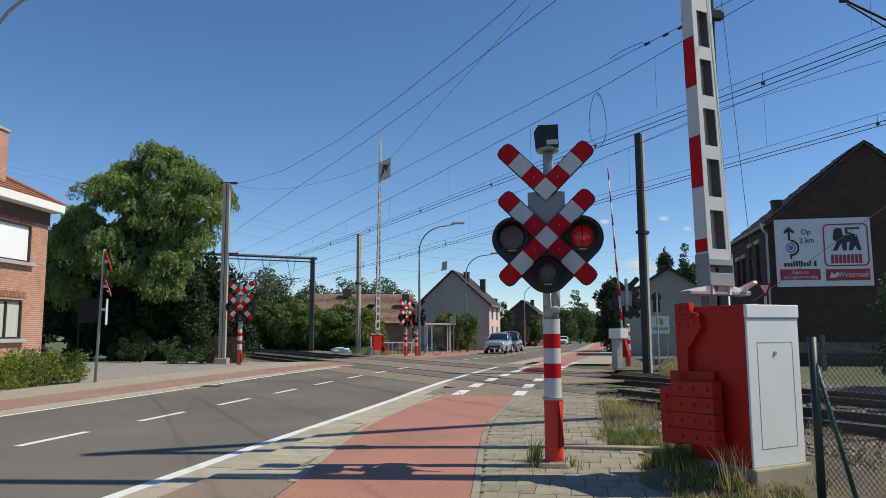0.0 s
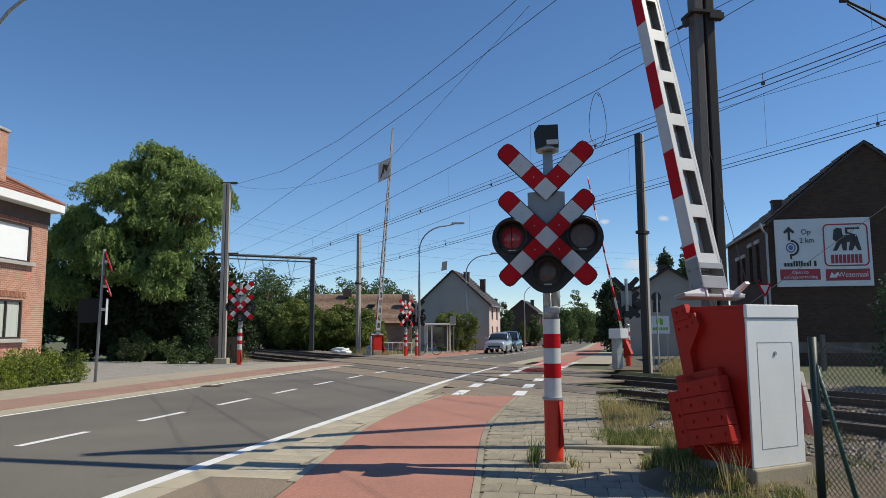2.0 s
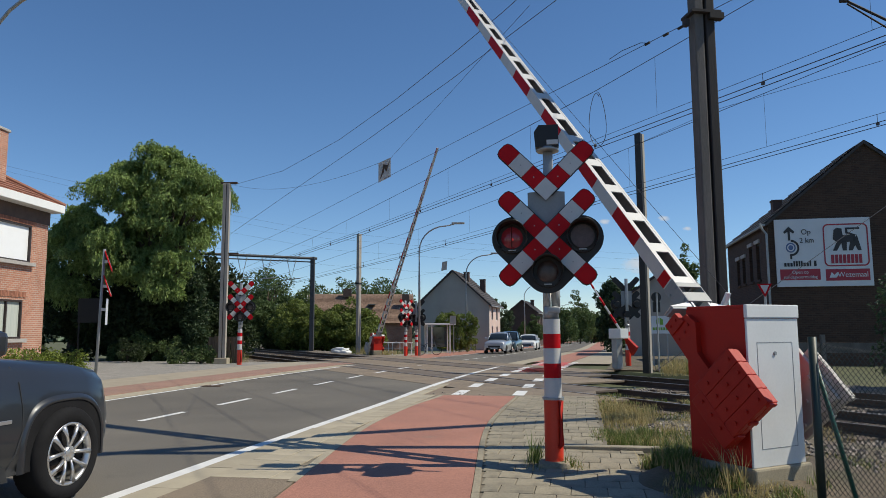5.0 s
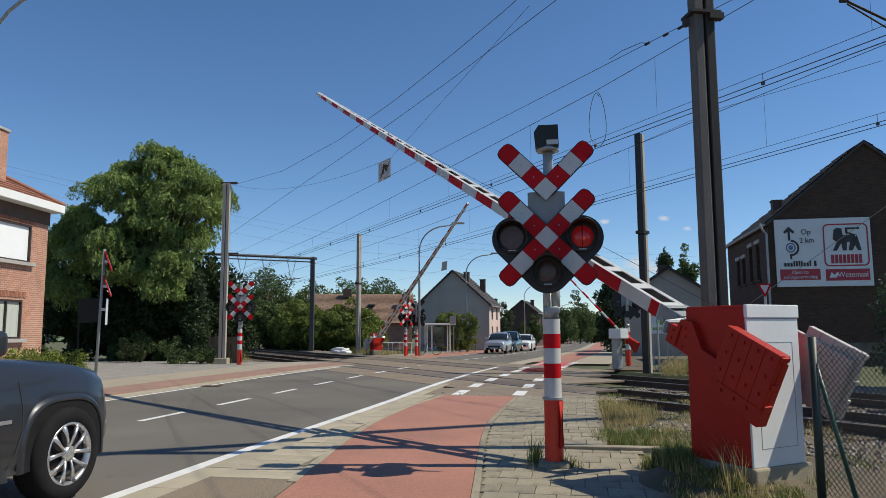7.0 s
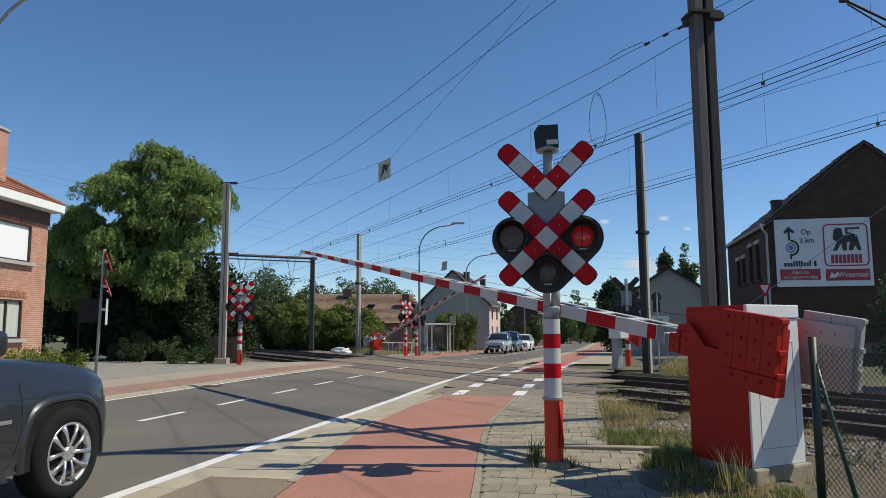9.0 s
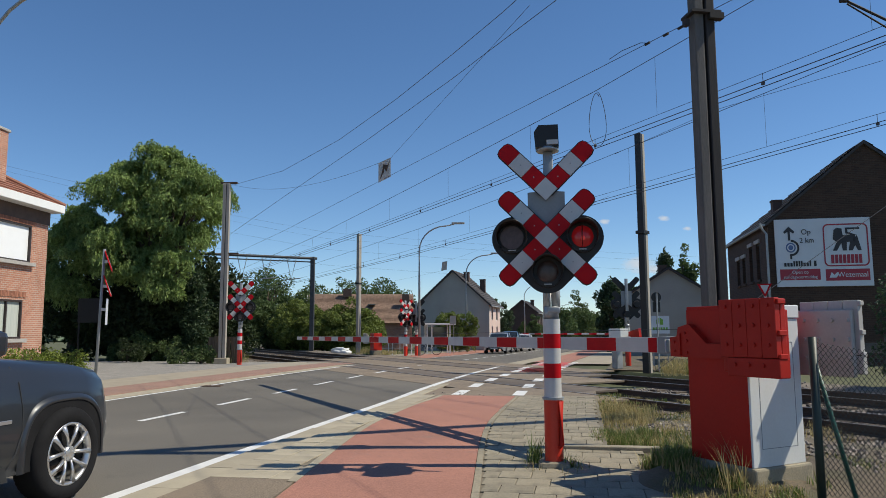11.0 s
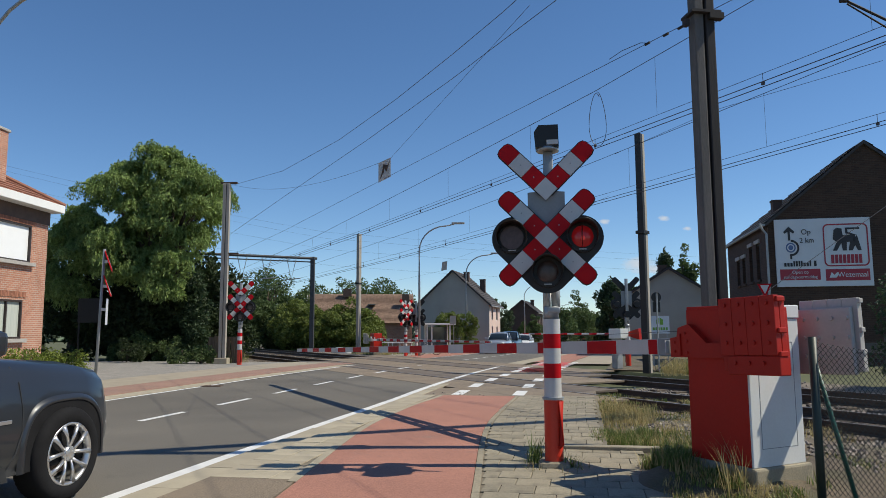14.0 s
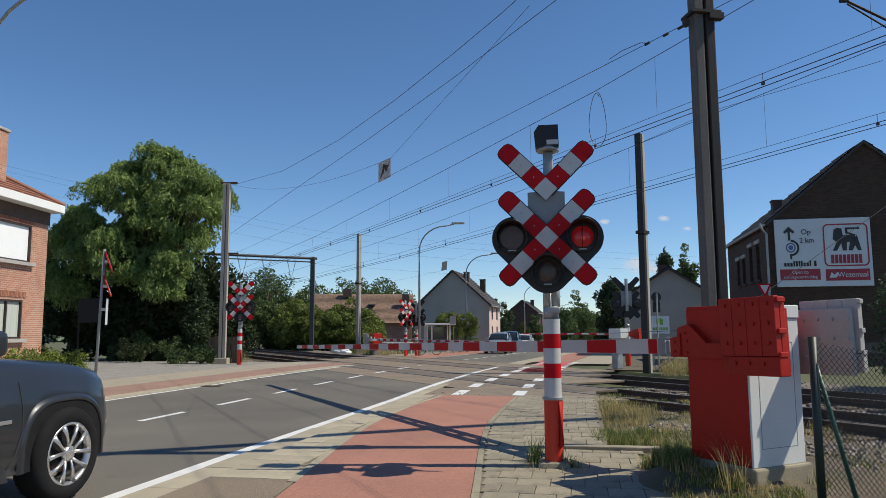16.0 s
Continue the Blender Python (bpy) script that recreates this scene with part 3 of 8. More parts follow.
def saltire(parent, z, w=0.195, half=0.715, lower=True, y=-0.05):
    """One St Andrew's cross of red and white panels; lower=False leaves the two upper bars alone."""
    bm = bm_new()
    for ang in (45, 135) + ((-45, -135) if lower else ()):
        e = w / 2 + 0.012
        prism(bm, [(0, -e), (half - 0.055, -e), (half - 0.01, -e + 0.02), (half + 0.01, -e + 0.065), (half + 0.01, e - 0.065), (half - 0.01, e - 0.02), (half - 0.055, e), (0, e)], 0.012, Matrix.Translation((0, y + 0.021, z)) @ pose(0, 0, 0, 0, -ang))
    frm = part("cross_backing", bm, BLACK, parent, "black rimmed backing bars")
    bm = bm_new()
    prism(bm, [(-w / 2, -w / 2), (w / 2 - 0.003, -w / 2), (w / 2 - 0.003, w / 2 - 0.003), (-w / 2, w / 2 - 0.003)], 0.02, Matrix.Translation((0, y, z)) @ pose(0, 0, 0, 0, 45))
    part("cross_panel", bm, REFL_WHITE, frm)
    for ang in (45, 135) + ((-45, -135) if lower else ()):
        M = Matrix.Translation((0, y, z)) @ pose(0, 0, 0, 0, -ang)
        for i, (x0, x1, material) in enumerate(((w / 2, 0.298, REFL_RED), (0.302, 0.513, REFL_WHITE), (0.517, half, REFL_RED))):
            bm = bm_new()
            if i == 2:
                r = 0.06
                poly = [(x0, -w / 2), (x1 - r, -w / 2), (x1 - 0.3 * r, -w / 2 + 0.3 * r), (x1, -w / 2 + r), (x1, w / 2 - r), (x1 - 0.3 * r, w / 2 - 0.3 * r), (x1 - r, w / 2), (x0, w / 2)]
            else:
                poly = [(x0, -w / 2), (x1, -w / 2), (x1, w / 2), (x0, w / 2)]
            prism(bm, poly, 0.02, M)
            part("cross_panel", bm, material, frm)
            if i < 2:
                bm = bm_new()
                cyl(bm, M @ Vector(((x0 + x1) / 2, 0, 0)), M @ Vector(((x0 + x1) / 2, -0.006, 0)), 0.008, seg=8)
                part("rivet", bm, GALV, frm)
    return frm


FLASH_COVERS = {}


def lamp_unit(parent, x, z, y=-0.16, r=0.2, flash=""):
    """A round black signal lamp: backing disc, hood and lens, with an added turning disc that hides the lens where it
    flashes.
    """
    bm = bm_new()
    prism(bm, disc_pts(r), 0.06, Matrix.Translation((x, y + 0.05, z)))
    disc = part("lamp_backboard", bm, BLACK, parent)
    bm = bm_new()
    seg = 24
    outer, length = r * 0.98, 0.3
    rings = []
    for rr, yy in ((outer, y + 0.05), (outer * 1.02, y - length + 0.05), (outer * 0.97, y - length + 0.05), (outer * 0.93, y + 0.045)):
        ring = []
        for k in range(seg):
            a = radians(-40 + 260 * k / (seg - 1))
            ring.append(bm.verts.new((x + rr * math.cos(a), yy + (0.15 * (1 - max(0, math.sin(a))) if yy < y else 0), z + rr * math.sin(a))))
        rings.append(ring)
    for a, b in zip(rings, rings[1:] + rings[:1]):
        for k in range(seg - 1):
            bm.faces.new((a[k], a[k + 1], b[k + 1], b[k]))
    bmesh.ops.recalc_face_normals(bm, faces=bm.faces)
    part("lamp_hood", bm, BLACK, disc, smooth=True)
    bm = bm_new()
    cyl(bm, (x, y + 0.13, z), (x, y + 0.32, z), r * 0.9, r * 0.7, seg=20)
    part("lamp_housing", bm, BLACK, disc, "round black lamp housing", True)
    bm = bm_new()
    bmesh.ops.create_uvsphere(bm, u_segments=24, v_segments=10, radius=r * 0.74)
    bmesh.ops.transform(bm, matrix=Matrix.Translation((x, y + 0.06, z)) @ Matrix.Diagonal((1, 0.25, 1, 1)), verts=bm.verts)
    part("lamp_lens", bm, {"right": RED_LENS, "left": DIM_LENS}.get(flash, DARK_GLASS), disc, "red signal lens" if flash else "dark glass lens", smooth=True)
    if flash:
        bm = bm_new()
        bmesh.ops.create_uvsphere(bm, u_segments=12, v_segments=8, radius=0.026 if flash == "right" else 0.016)
        bmesh.ops.transform(bm, matrix=Matrix.Translation((x + 0.005, y + 0.028, z - 0.02)) @ Matrix.Diagonal((1.0, 0.2, 1.0, 1)), verts=bm.verts)
        part("lamp_bulb", bm, BULB, disc, "glowing lamp seen through the lens", smooth=True)
    bm = bm_new()
    box(bm, x, y + 0.03, z - r * 0.83, 0.09, 0.03, 0.012)
    part("lamp_clip", bm, GALV, disc)
    if flash:
        bm = bm_new()
        prism(bm, disc_pts(r * 0.76), 0.0016, Matrix.Translation((0, -0.0008, 0)))
        # added disc, no part of a real lamp: it covers the glow between flashes
        FLASH_COVERS[flash] = part("flash_cover", bm, UNLIT_COVER, disc, "added turning disc that hides the lens while the lamp is off", m=Matrix.Translation((x, y + 0.012, z)))
    return disc


def crossing_signal(m, label, bell=True, flash=False, head=Matrix()):
    """Post with red and white bands, a double St Andrew's cross and three lamps; it faces local -y."""
    g = thing("crossing_signal", m, label, "railway signal", "crossing signals")
    bm = bm_new()
    cyl(bm, (0, 0, -0.07), (0, 0, 0.62), 0.104, seg=28, caps=False)
    part("post_base", bm, POSTRED, g, "bright red steel post base", True)
    bm = bm_new()
    tube(bm, [(0.085, -0.09, 0.6), (0.085, -0.09, 0.12), (0.05, -0.1, 0.1)], 0.03, 8)
    part("cable_cover", bm, RED, g, "red cable duct", True)
    bm = bm_new()
    cyl(bm, (0, 0, 0.612), (0, 0, 0.64), 0.122, seg=28)
    part("collar", bm, GALV, g)
    z = 0.64
    for k, h in enumerate((0.215, 0.163, 0.17, 0.163, 0.17)):
        bm = bm_new()
        cyl(bm, (0, 0, z), (0, 0, z + h - 0.001), 0.098, seg=28, caps=False)
        part("band", bm, REFL_WHITE if k % 2 == 0 else REFL_RED, g, smooth=True)
        z += h
    bm = bm_new()
    cyl(bm, (0, 0, 1.515), (0, 0, 1.66), 0.085, seg=16)
    cyl(bm, (0.055, 0.02, 1.6), (0.055, 0.02, 2.0), 0.052, seg=14)
    cyl(bm, (-0.05, 0.0, 1.6), (-0.05, 0.0, 2.0), 0.04, seg=12)
    box(bm, 0.0, 0.03, 2.65, 0.115, 0.1, 1.72, bevel=0.008)
    box(bm, 0.03, -0.05, 1.62, 0.14, 0.08, 0.07, bevel=0.01)
    tube(bm, [(0.0, -0.07, 1.62), (-0.01, -0.08, 1.72), (0.0, -0.07, 1.86)], 0.01, 6)
    part("post_shaft", bm, GALV, g, "grey steel shaft with clamp and cable", True)
    bm = bm_new()
    prism(bm, [(-0.215, 2.35), (0.0, 2.5), (0.215, 2.35), (0.215, 3.0), (0.0, 3.02), (-0.215, 3.0)], 0.025, Matrix.Translation((0, -0.012, 0)))
    part("back_plate", bm, PLATEGREY, g, "plain grey back plate")
    bm = bm_new()
    hull = []
    for cx, cz, r, a0, a1 in ((0.388, 2.455, 0.258, -44, 178), (-0.38, 2.455, 0.258, 2, 224), (0.0, 2.075, 0.262, 224, 316)):
        for k in range(25):
            a = radians(a0 + (a1 - a0) * k / 24)
            hull.append((cx + r * math.cos(a), cz + r * math.sin(a)))
    prism(bm, hull, 0.03, Matrix.Translation((0, -0.045, 0)))
    part("lamp_board", bm, BLACK, g, "black enamel lamp board")
    saltire(g, 3.03, lower=False, y=-0.075)
    saltire(g, 2.455, y=-0.1)
    for x, z, key in ((0.402, 2.455, "right"), (-0.4, 2.455, "left"), (0.0, 2.06, "")):
        lamp_unit(g, x, z, -0.16, 0.178, flash=key if flash else "")
    for piece in g.children:
        if piece.name.split(".")[0] in ("lamp_board", "cross_backing", "lamp_backboard", "back_plate"):
            piece.matrix_basis = head
    bm = bm_new()
    box(bm, 0, 0.02, 2.07, 0.18, 0.24, 0.18, bevel=0.02)
    part("junction_box", bm, BLACK, g, "black junction box behind the lamp board")
    for z in (2.4, 2.95):
        bm = bm_new()
        box(bm, 0, -0.1, z, 0.09, 0.24, 0.06)
        part("bracket", bm, BLACK, g)
    if bell:
        bm = bm_new()
        prism(bm, [(-0.14, 3.52), (0.13, 3.52), (0.125, 3.78), (-0.1, 3.78), (-0.155, 3.7)], 0.24, Matrix.Translation((0.0, -0.12, 0)))
        part("bell_box", bm, BLACK, g, "black warning bell housing")
        bm = bm_new()
        box(bm, 0.055, -0.127, 3.57, 0.13, 0.012, 0.055)
        part("bell_plate", bm, REFL_WHITE, g)
        bm = bm_new()
        cyl(bm, (0, 0.0, 3.485), (0, 0, 3.53), 0.13, seg=20)
        part("bell", bm, GALV, g, smooth=True)
    bm = bm_new()
    box(bm, 0, 0, -0.16, 0.36, 0.36, 0.2, bevel=0.05)
    part("foundation", bm, PAVER, g)
    return g


def arm_angle_rows():
    return [(0.0, 88.36), (0.5, 87.13), (1.0, 84.65), (1.5, 81.46), (2.0, 77.66), (2.5, 73.4), (3.0, 68.8), (3.5, 63.94), (4.0, 59.1), (4.2, 57.15), (5.2, 45.95), (6.3, 33.6), (6.5, 31.5), (7.0, 26.18), (7.5, 21.55), (8.0, 16.84), (8.5, 12.83), (9.0, 9.31), (9.2, 8.04), (9.7, 4.73), (10.2, 1.52), (10.5, -0.53), (10.7, -0.82), (11.0, -0.09), (11.3, -0.28), (11.5, -0.77), (11.8, -1.16), (12.0, -1.2), (12.25, -0.87), (12.5, -0.33), (12.8, 0.06), (13.0, 0.09), (13.2, -0.03), (13.4, -0.33), (13.6, -0.65), (13.8, -1.13), (14.0, -1.38), (14.2, -1.26), (14.5, -0.65), (14.8, -0.19), (15.0, -0.12), (15.25, -0.12), (15.5, -0.22), (15.75, -0.58), (16.0, -1.01)]


def barrier(m, label, length=13.0, base=0.285, first=0.765, pitch=0.473, full=True):
    """Barrier machine; local x points along the lowered arm, y to the face with the red counterweight. Returns the thing and its arm."""
    g = thing("crossing_barrier", m, label, "level crossing barrier", "crossing barriers")
    bm = bm_new()
    box(bm, -0.27, 0.034, base / 2 - 0.2, 0.72, 0.7, base + 0.4, bevel=0.02)
    part("plinth", bm, PAVER, g, "weathered concrete plinth")
    bm = bm_new()
    box(bm, -0.2575, 0.034, (base + 1.58) / 2, 0.635, 0.648, 1.58 - base, bevel=0.008)
    box(bm, -0.2575, 0.034, 1.588, 0.625, 0.64, 0.03, bevel=0.006)
    part("housing", bm, RED, g, "red painted steel machine housing")
    bm = bm_new()
    box(bm, -0.5875, 0.046, (base + 1.49) / 2, 0.02, 0.631, 1.49 - base, bevel=0.005)
    cover = part("front_cover", bm, WHITE, g, "white enamelled steel front cover")
    bm = bm_new()
    box(bm, -0.593, 0.046, 1.549, 0.034, 0.644, 0.112, bevel=0.008)
    part("top_rim", bm, WHITE, g, "white rim over the cover")
    bm = bm_new()
    for k in (0, 1):
        box(bm, -0.5975, 0.034 + (0.215 if k else -0.215), 0.86, 0.004, 0.005, 0.86)
        box(bm, -0.5975, 0.034, 0.43 + 0.86 * k, 0.004, 0.435, 0.005)
    part("door_joint", bm, PLATEGREY, cover)
    bm = bm_new()
    cyl(bm, (-0.596, 0.04, 1.2), (-0.608, 0.04, 1.2), 0.016, seg=16)
    part("lock", bm, GALV, cover, "round steel lock", True)
    # moving arm
    bm = bm_new()

    def hy(x):
        k = (x - 0.62) / (length - 0.62)
        return 0.135 + (0.035 - 0.135) * k, 0.076 + (0.042 - 0.076) * k
    for side in (1, -1):
        q = []
        for x in (0.62, length):
            y, h = hy(x)
            q.append([bm.verts.new((x, side * (y + e), z)) for e, z in ((-0.014, -h), (0.014, -h), (0.014, h), (-0.014, h))])
        for i in range(4):
            bm.faces.new((q[0][i], q[0][(i + 1) % 4], q[1][(i + 1) % 4], q[1][i]))
        bm.faces.new(q[0][::-1])
        bm.faces.new(q[1])
        # flanges
        for zs in (1, -1):
            q = []
            for x in (0.62, length):
                y, h = hy(x)
                q.append([bm.verts.new((x, side * yy, zs * zz)) for yy, zz in ((y - 0.044, h - 0.012), (y, h - 0.012), (y, h - 0.002), (y - 0.044, h - 0.002))])
            for i in range(4):
                bm.faces.new((q[0][i], q[0][(i + 1) % 4], q[1][(i + 1) % 4], q[1][i]))
    x = 0.66
    k = 0
    while x < length - 0.1:
        y, h = hy(x)
        box(bm, x, 0, h - 0.008, 0.13, 2 * y, 0.012)
        box(bm, x, 0, -h + 0.008, 0.13, 2 * y, 0.012)
        x += pitch
        k += 1
    bmesh.ops.recalc_face_normals(bm, faces=bm.faces)
    arm = part("boom", bm, REFL_WHITE, g, "white ladder-built aluminium boom with red bands")
    # thin dark plates inside both webs stand for the shade between them
    for side in (1, -1):
        bm = bm_new()
        q = []
        for x in (0.64, length - 0.02):
            y, h = hy(x)
            q.append([bm.verts.new((x, side * (y - e), z)) for e, z in ((0.015, -h + 0.014), (0.018, -h + 0.014), (0.018, h - 0.014), (0.015, h - 0.014))])
        for i in range(4):
            bm.faces.new((q[0][i], q[0][(i + 1) % 4], q[1][(i + 1) % 4], q[1][i]))
        bm.faces.new(q[0][::-1])
        bm.faces.new(q[1])
        bmesh.ops.recalc_face_normals(bm, faces=bm.faces)
        part("inner_shade_web", bm, MASTCON, arm, "dark lining that stands for the shade inside the boom")
    n = 0
    x = first
    while x < length - 0.05:
        x1 = min(x + pitch, length)
        if n % 2:
            for side in (1, -1):
                bm = bm_new()
                a = []
                for xx in (x, x1):
                    y, h = hy(xx)
                    a.append([(xx, side * (y + 0.0175), -h + 0.004), (xx, side * (y + 0.0175), h - 0.004)])
                q = [bm.verts.new(p) for p in (a[0][0], a[1][0], a[1][1], a[0][1])]
                r = [bm.verts.new((p[0], p[1] - side * 0.005, p[2])) for p in (a[0][0], a[1][0], a[1][1], a[0][1])]
                bm.faces.new(q)
                for i in range(4):
                    bm.faces.new((q[i], q[(i + 1) % 4], r[(i + 1) % 4], r[i]))
                bmesh.ops.recalc_face_normals(bm, faces=bm.faces)
                part("red_band", bm, REFL_RED, arm)
        x += pitch
        n += 1
    if first > 0.5:
        for side in (1, -1):
            bm = bm_new()
            box(bm, first - 0.06, side * 0.1505, 0, 0.12, 0.006, 0.144)
            part("red_band", bm, REFL_RED, arm)
    bm = bm_new()
    for y in (0.152, -0.152):
        box(bm, 0.53, y, 0, 0.3, 0.012, 0.165, bevel=0.004)
    for z in (0.078, -0.078):
        box(bm, 0.44, 0, z, 0.12, 0.3, 0.012, bevel=0.004)
        box(bm, 0.6, 0, z, 0.06, 0.3, 0.012, bevel=0.004)
    for z in (-0.05, 0.05):
        for xx in (0.43, 0.58):
            cyl(bm, (xx, 0.15, z), (xx, 0.17, z), 0.014, seg=8)
            cyl(bm, (xx, -0.15, z), (xx, -0.17, z), 0.014, seg=8)
    part("boom_socket", bm, PLATEGREY, arm, "grey steel socket that holds the boom")
    bm = bm_new()
    box(bm, 0.315, 0, 0.0, 0.035, 0.78, 0.12, bevel=0.008)
    part("cross_plate", bm, PLATEGREY, arm, "grey steel plate that joins the two levers")
    bm = bm_new()
    for y in (0.1, -0.12):
        prism(bm, [(0.3, -0.07), (0.42, -0.07), (0.42, 0.07), (0.3, 0.07)], 0.02, Matrix.Translation((0, y, 0)))
    for side in (1, -1):
        q = [(0.33, -0.06), (0.33, 0.06), (0.39, 0.06), (0.39, -0.06)]
        a = [bm.verts.new((x, side * 0.13, z)) for x, z in q]
        b = [bm.verts.new((0.334 if x > 0.35 else x, side * 0.4, z)) for x, z in q]
        fs = [bm.faces.new((a[i], a[(i + 1) % 4], b[(i + 1) % 4], b[i])) for i in range(4)] + [bm.faces.new(a), bm.faces.new(b[::-1])]
        bmesh.ops.recalc_face_normals(bm, faces=fs)
    part("yoke", bm, WHITE, arm, "white steel yoke plates")
    for side, mt, lab in ((1, REDCW, "red painted lever"), (-1, WHITECW, "white painted lever")):
        bm = bm_new()
        prism(bm, [(0.22, -0.09), (0.22, 0.08), (0.14, 0.09), (0.12, 0.17), (0.0, 0.2), (-0.03, 0.18), (-0.2, 0.03), (-0.46, 0.03), (-0.46, -0.1)], 0.06, Matrix.Translation((0, 0.385 if side > 0 else -0.445, 0)))
        for xx, zz in ((0.17, -0.04), (0.17, 0.04), (0.02, 0.05), (0.04, 0.12), (0.02, -0.05)):
            cyl(bm, (xx, side * 0.44, zz), (xx, side * 0.456, zz), 0.014, seg=8)
        box(bm, 0.1, side * 0.452, 0.02, 0.03, 0.02, 0.2, bevel=0.004)
        part("lever", bm, mt, arm, lab)
        bm = bm_new()
        if side > 0:
            box(bm, -0.68, side * 0.42, 0.05, 0.6, 0.05, 0.5, bevel=0.01)
        else:
            box(bm, -0.67, side * 0.42, 0.03, 0.58, 0.05, 0.56, bevel=0.01)
        for i in range(4):
            for bz in (-0.1, 0.06, 0.22):
                cyl(bm, (-0.529 - 0.134 * i, side * 0.397, bz), (-0.529 - 0.134 * i, side * 0.375, bz), 0.018, seg=8)
        cw = part("counterweight", bm, mt, arm, "stack of bolted counterweight plates")
        for i in range(4):
            x = -0.529 - 0.134 * i
            for layer in range(2 if full and side > 0 else 1):
                bm = bm_new()
                box(bm, x, side * (0.475 + 0.062 * layer), 0.16, 0.131, 0.058, 0.45 + 0.012 * layer, bevel=0.005)
                if layer == (1 if full and side > 0 else 0):
                    for z in (0.028, 0.18, 0.334):
                        cyl(bm, (x, side * (0.475 + 0.062 * layer + 0.02), z), (x, side * (0.475 + 0.062 * layer + 0.044), z), 0.016, seg=8)
                part("weight_plate", bm, mt, cw)
        bm = bm_new()
        box(bm, -0.765, side * (0.5 if side > 0 else 0.475), -0.15, 0.49, 0.12 if side > 0 else 0.058, 0.15, bevel=0.008)
        for i in range(3):
            cyl(bm, (-0.6 - 0.134 * i, side * (0.555 if side > 0 else 0.5), -0.13), (-0.6 - 0.134 * i, side * (0.577 if side > 0 else 0.52), -0.13), 0.016, seg=8)
        part("weight_plate", bm, mt, cw)
        for z in (0.36, 0.12, -0.06):
            bm = bm_new()
            box(bm, -1.006, side * (0.505 if side > 0 else 0.475), z, 0.022, 0.09 if side > 0 else 0.05, 0.04, bevel=0.006)
            part("clamp", bm, mt, cw)
    bm = bm_new()
    prism(bm, [(0.33, 0.0), (0.38, 0.0), (0.43, 0.16), (0.405, 0.17)], 0.05, Matrix.Translation((0, -0.36, 0)))
    part("horn", bm, WHITE, arm, "white steel horn that holds the stay wire")
    bm = bm_new()
    tube(bm, [(0.418, -0.33, 0.16), (min(7.5, length * 0.6), 0, 0.1)], 0.0028, 5)
    part("stay_wire", bm, WIRE, arm, "thin steel stay wire")
    return g, arm


build_ground()
build_road()
build_railway()
SIGNAL = pose(1.1, 7.29, 0.168, 0, 0, -8.4) @ Matrix.Diagonal((0.886, 0.886, 0.886, 1))
# the cross and the lamps stand a hand's breadth before the post
FORWARD = SIGNAL.inverted() @ Matrix.Translation(EYE) @ Matrix.Scale(0.976, 4) @ Matrix.Translation([-c for c in EYE]) @ Matrix.Translation((-0.026, 0, 0)) @ SIGNAL
signal_near = crossing_signal(SIGNAL, "red-and-white crossing signal with double cross, flashing lamps and bell", flash=True, head=FORWARD)
signal_left = crossing_signal(pose(-8.8, 31.0, 0.02, 0, 0, 8), "red-and-white crossing signal with double cross across the road", bell=False)
BAR = Matrix.Translation((2.54, 6.58, 0.0)) @ pose(0, 0, 0, 0, 0, 117.0)
barrier_near, arm_near = barrier(BAR, "red and white barrier machine with long banded boom and bolted counterweights", length=14.2, first=0.82, pitch=0.495)
BAR_L = Matrix.Translation((-4.1, 44.3, 0.0)) @ pose(0, 0, 0, 0, 0, -61.2)
barrier_left, arm_left = barrier(BAR_L, "red barrier machine with long boom across the road", full=False)
for piece in barrier_left.children:
    if piece is not arm_left:
        piece.scale = (0.85, 0.85, 0.8)
BAR_R = Matrix.Translation((6.35, 26.3, 0.0)) @ pose(0, 0, 0, 0, 0, 118.8)
barrier_right = thing("crossing_barrier", BAR_R, "slim barrier with white box on grey post and short boom", "level crossing barrier", "crossing barriers")


def slim_barrier(g):
    bm = bm_new()
    box(bm, 0, 0, 0.55, 0.28, 0.28, 1.1, bevel=0.02)
    part("post", bm, GALV, g, "grey steel post")
    bm = bm_new()
    box(bm, -0.1, 0, 1.27, 0.62, 0.4, 0.36, bevel=0.02)
    part("drive_box", bm, WHITE, g, "white drive box")
    bm = bm_new()
    tube(bm, [(0.1, -0.3, 0), (6.5, -0.3, 0)], [0.045, 0.02], 10)
    arm = part("boom", bm, REFL_WHITE, g, "thin white boom with red bands", True)
    for k in range(7):
        bm = bm_new()
        x = 0.5 + 0.9 * k
        cyl(bm, (x, -0.3, 0), (x + 0.45, -0.3, 0), 0.0475 - 0.0039 * x, 0.0475 - 0.0039 * (x + 0.45), 10)
        part("red_band", bm, REFL_RED, arm, smooth=True)
    bm = bm_new()
    prism(bm, [(0.2, -0.06), (0.2, 0.06), (-0.3, 0.08), (-0.8, 0.2), (-0.85, -0.2), (-0.3, -0.08)], 0.12, Matrix.Translation((0, -0.42, 0)))
    part("counterweight", bm, RED, arm, "red counterweight lever")
    return arm


arm_right = slim_barrier(barrier_right)


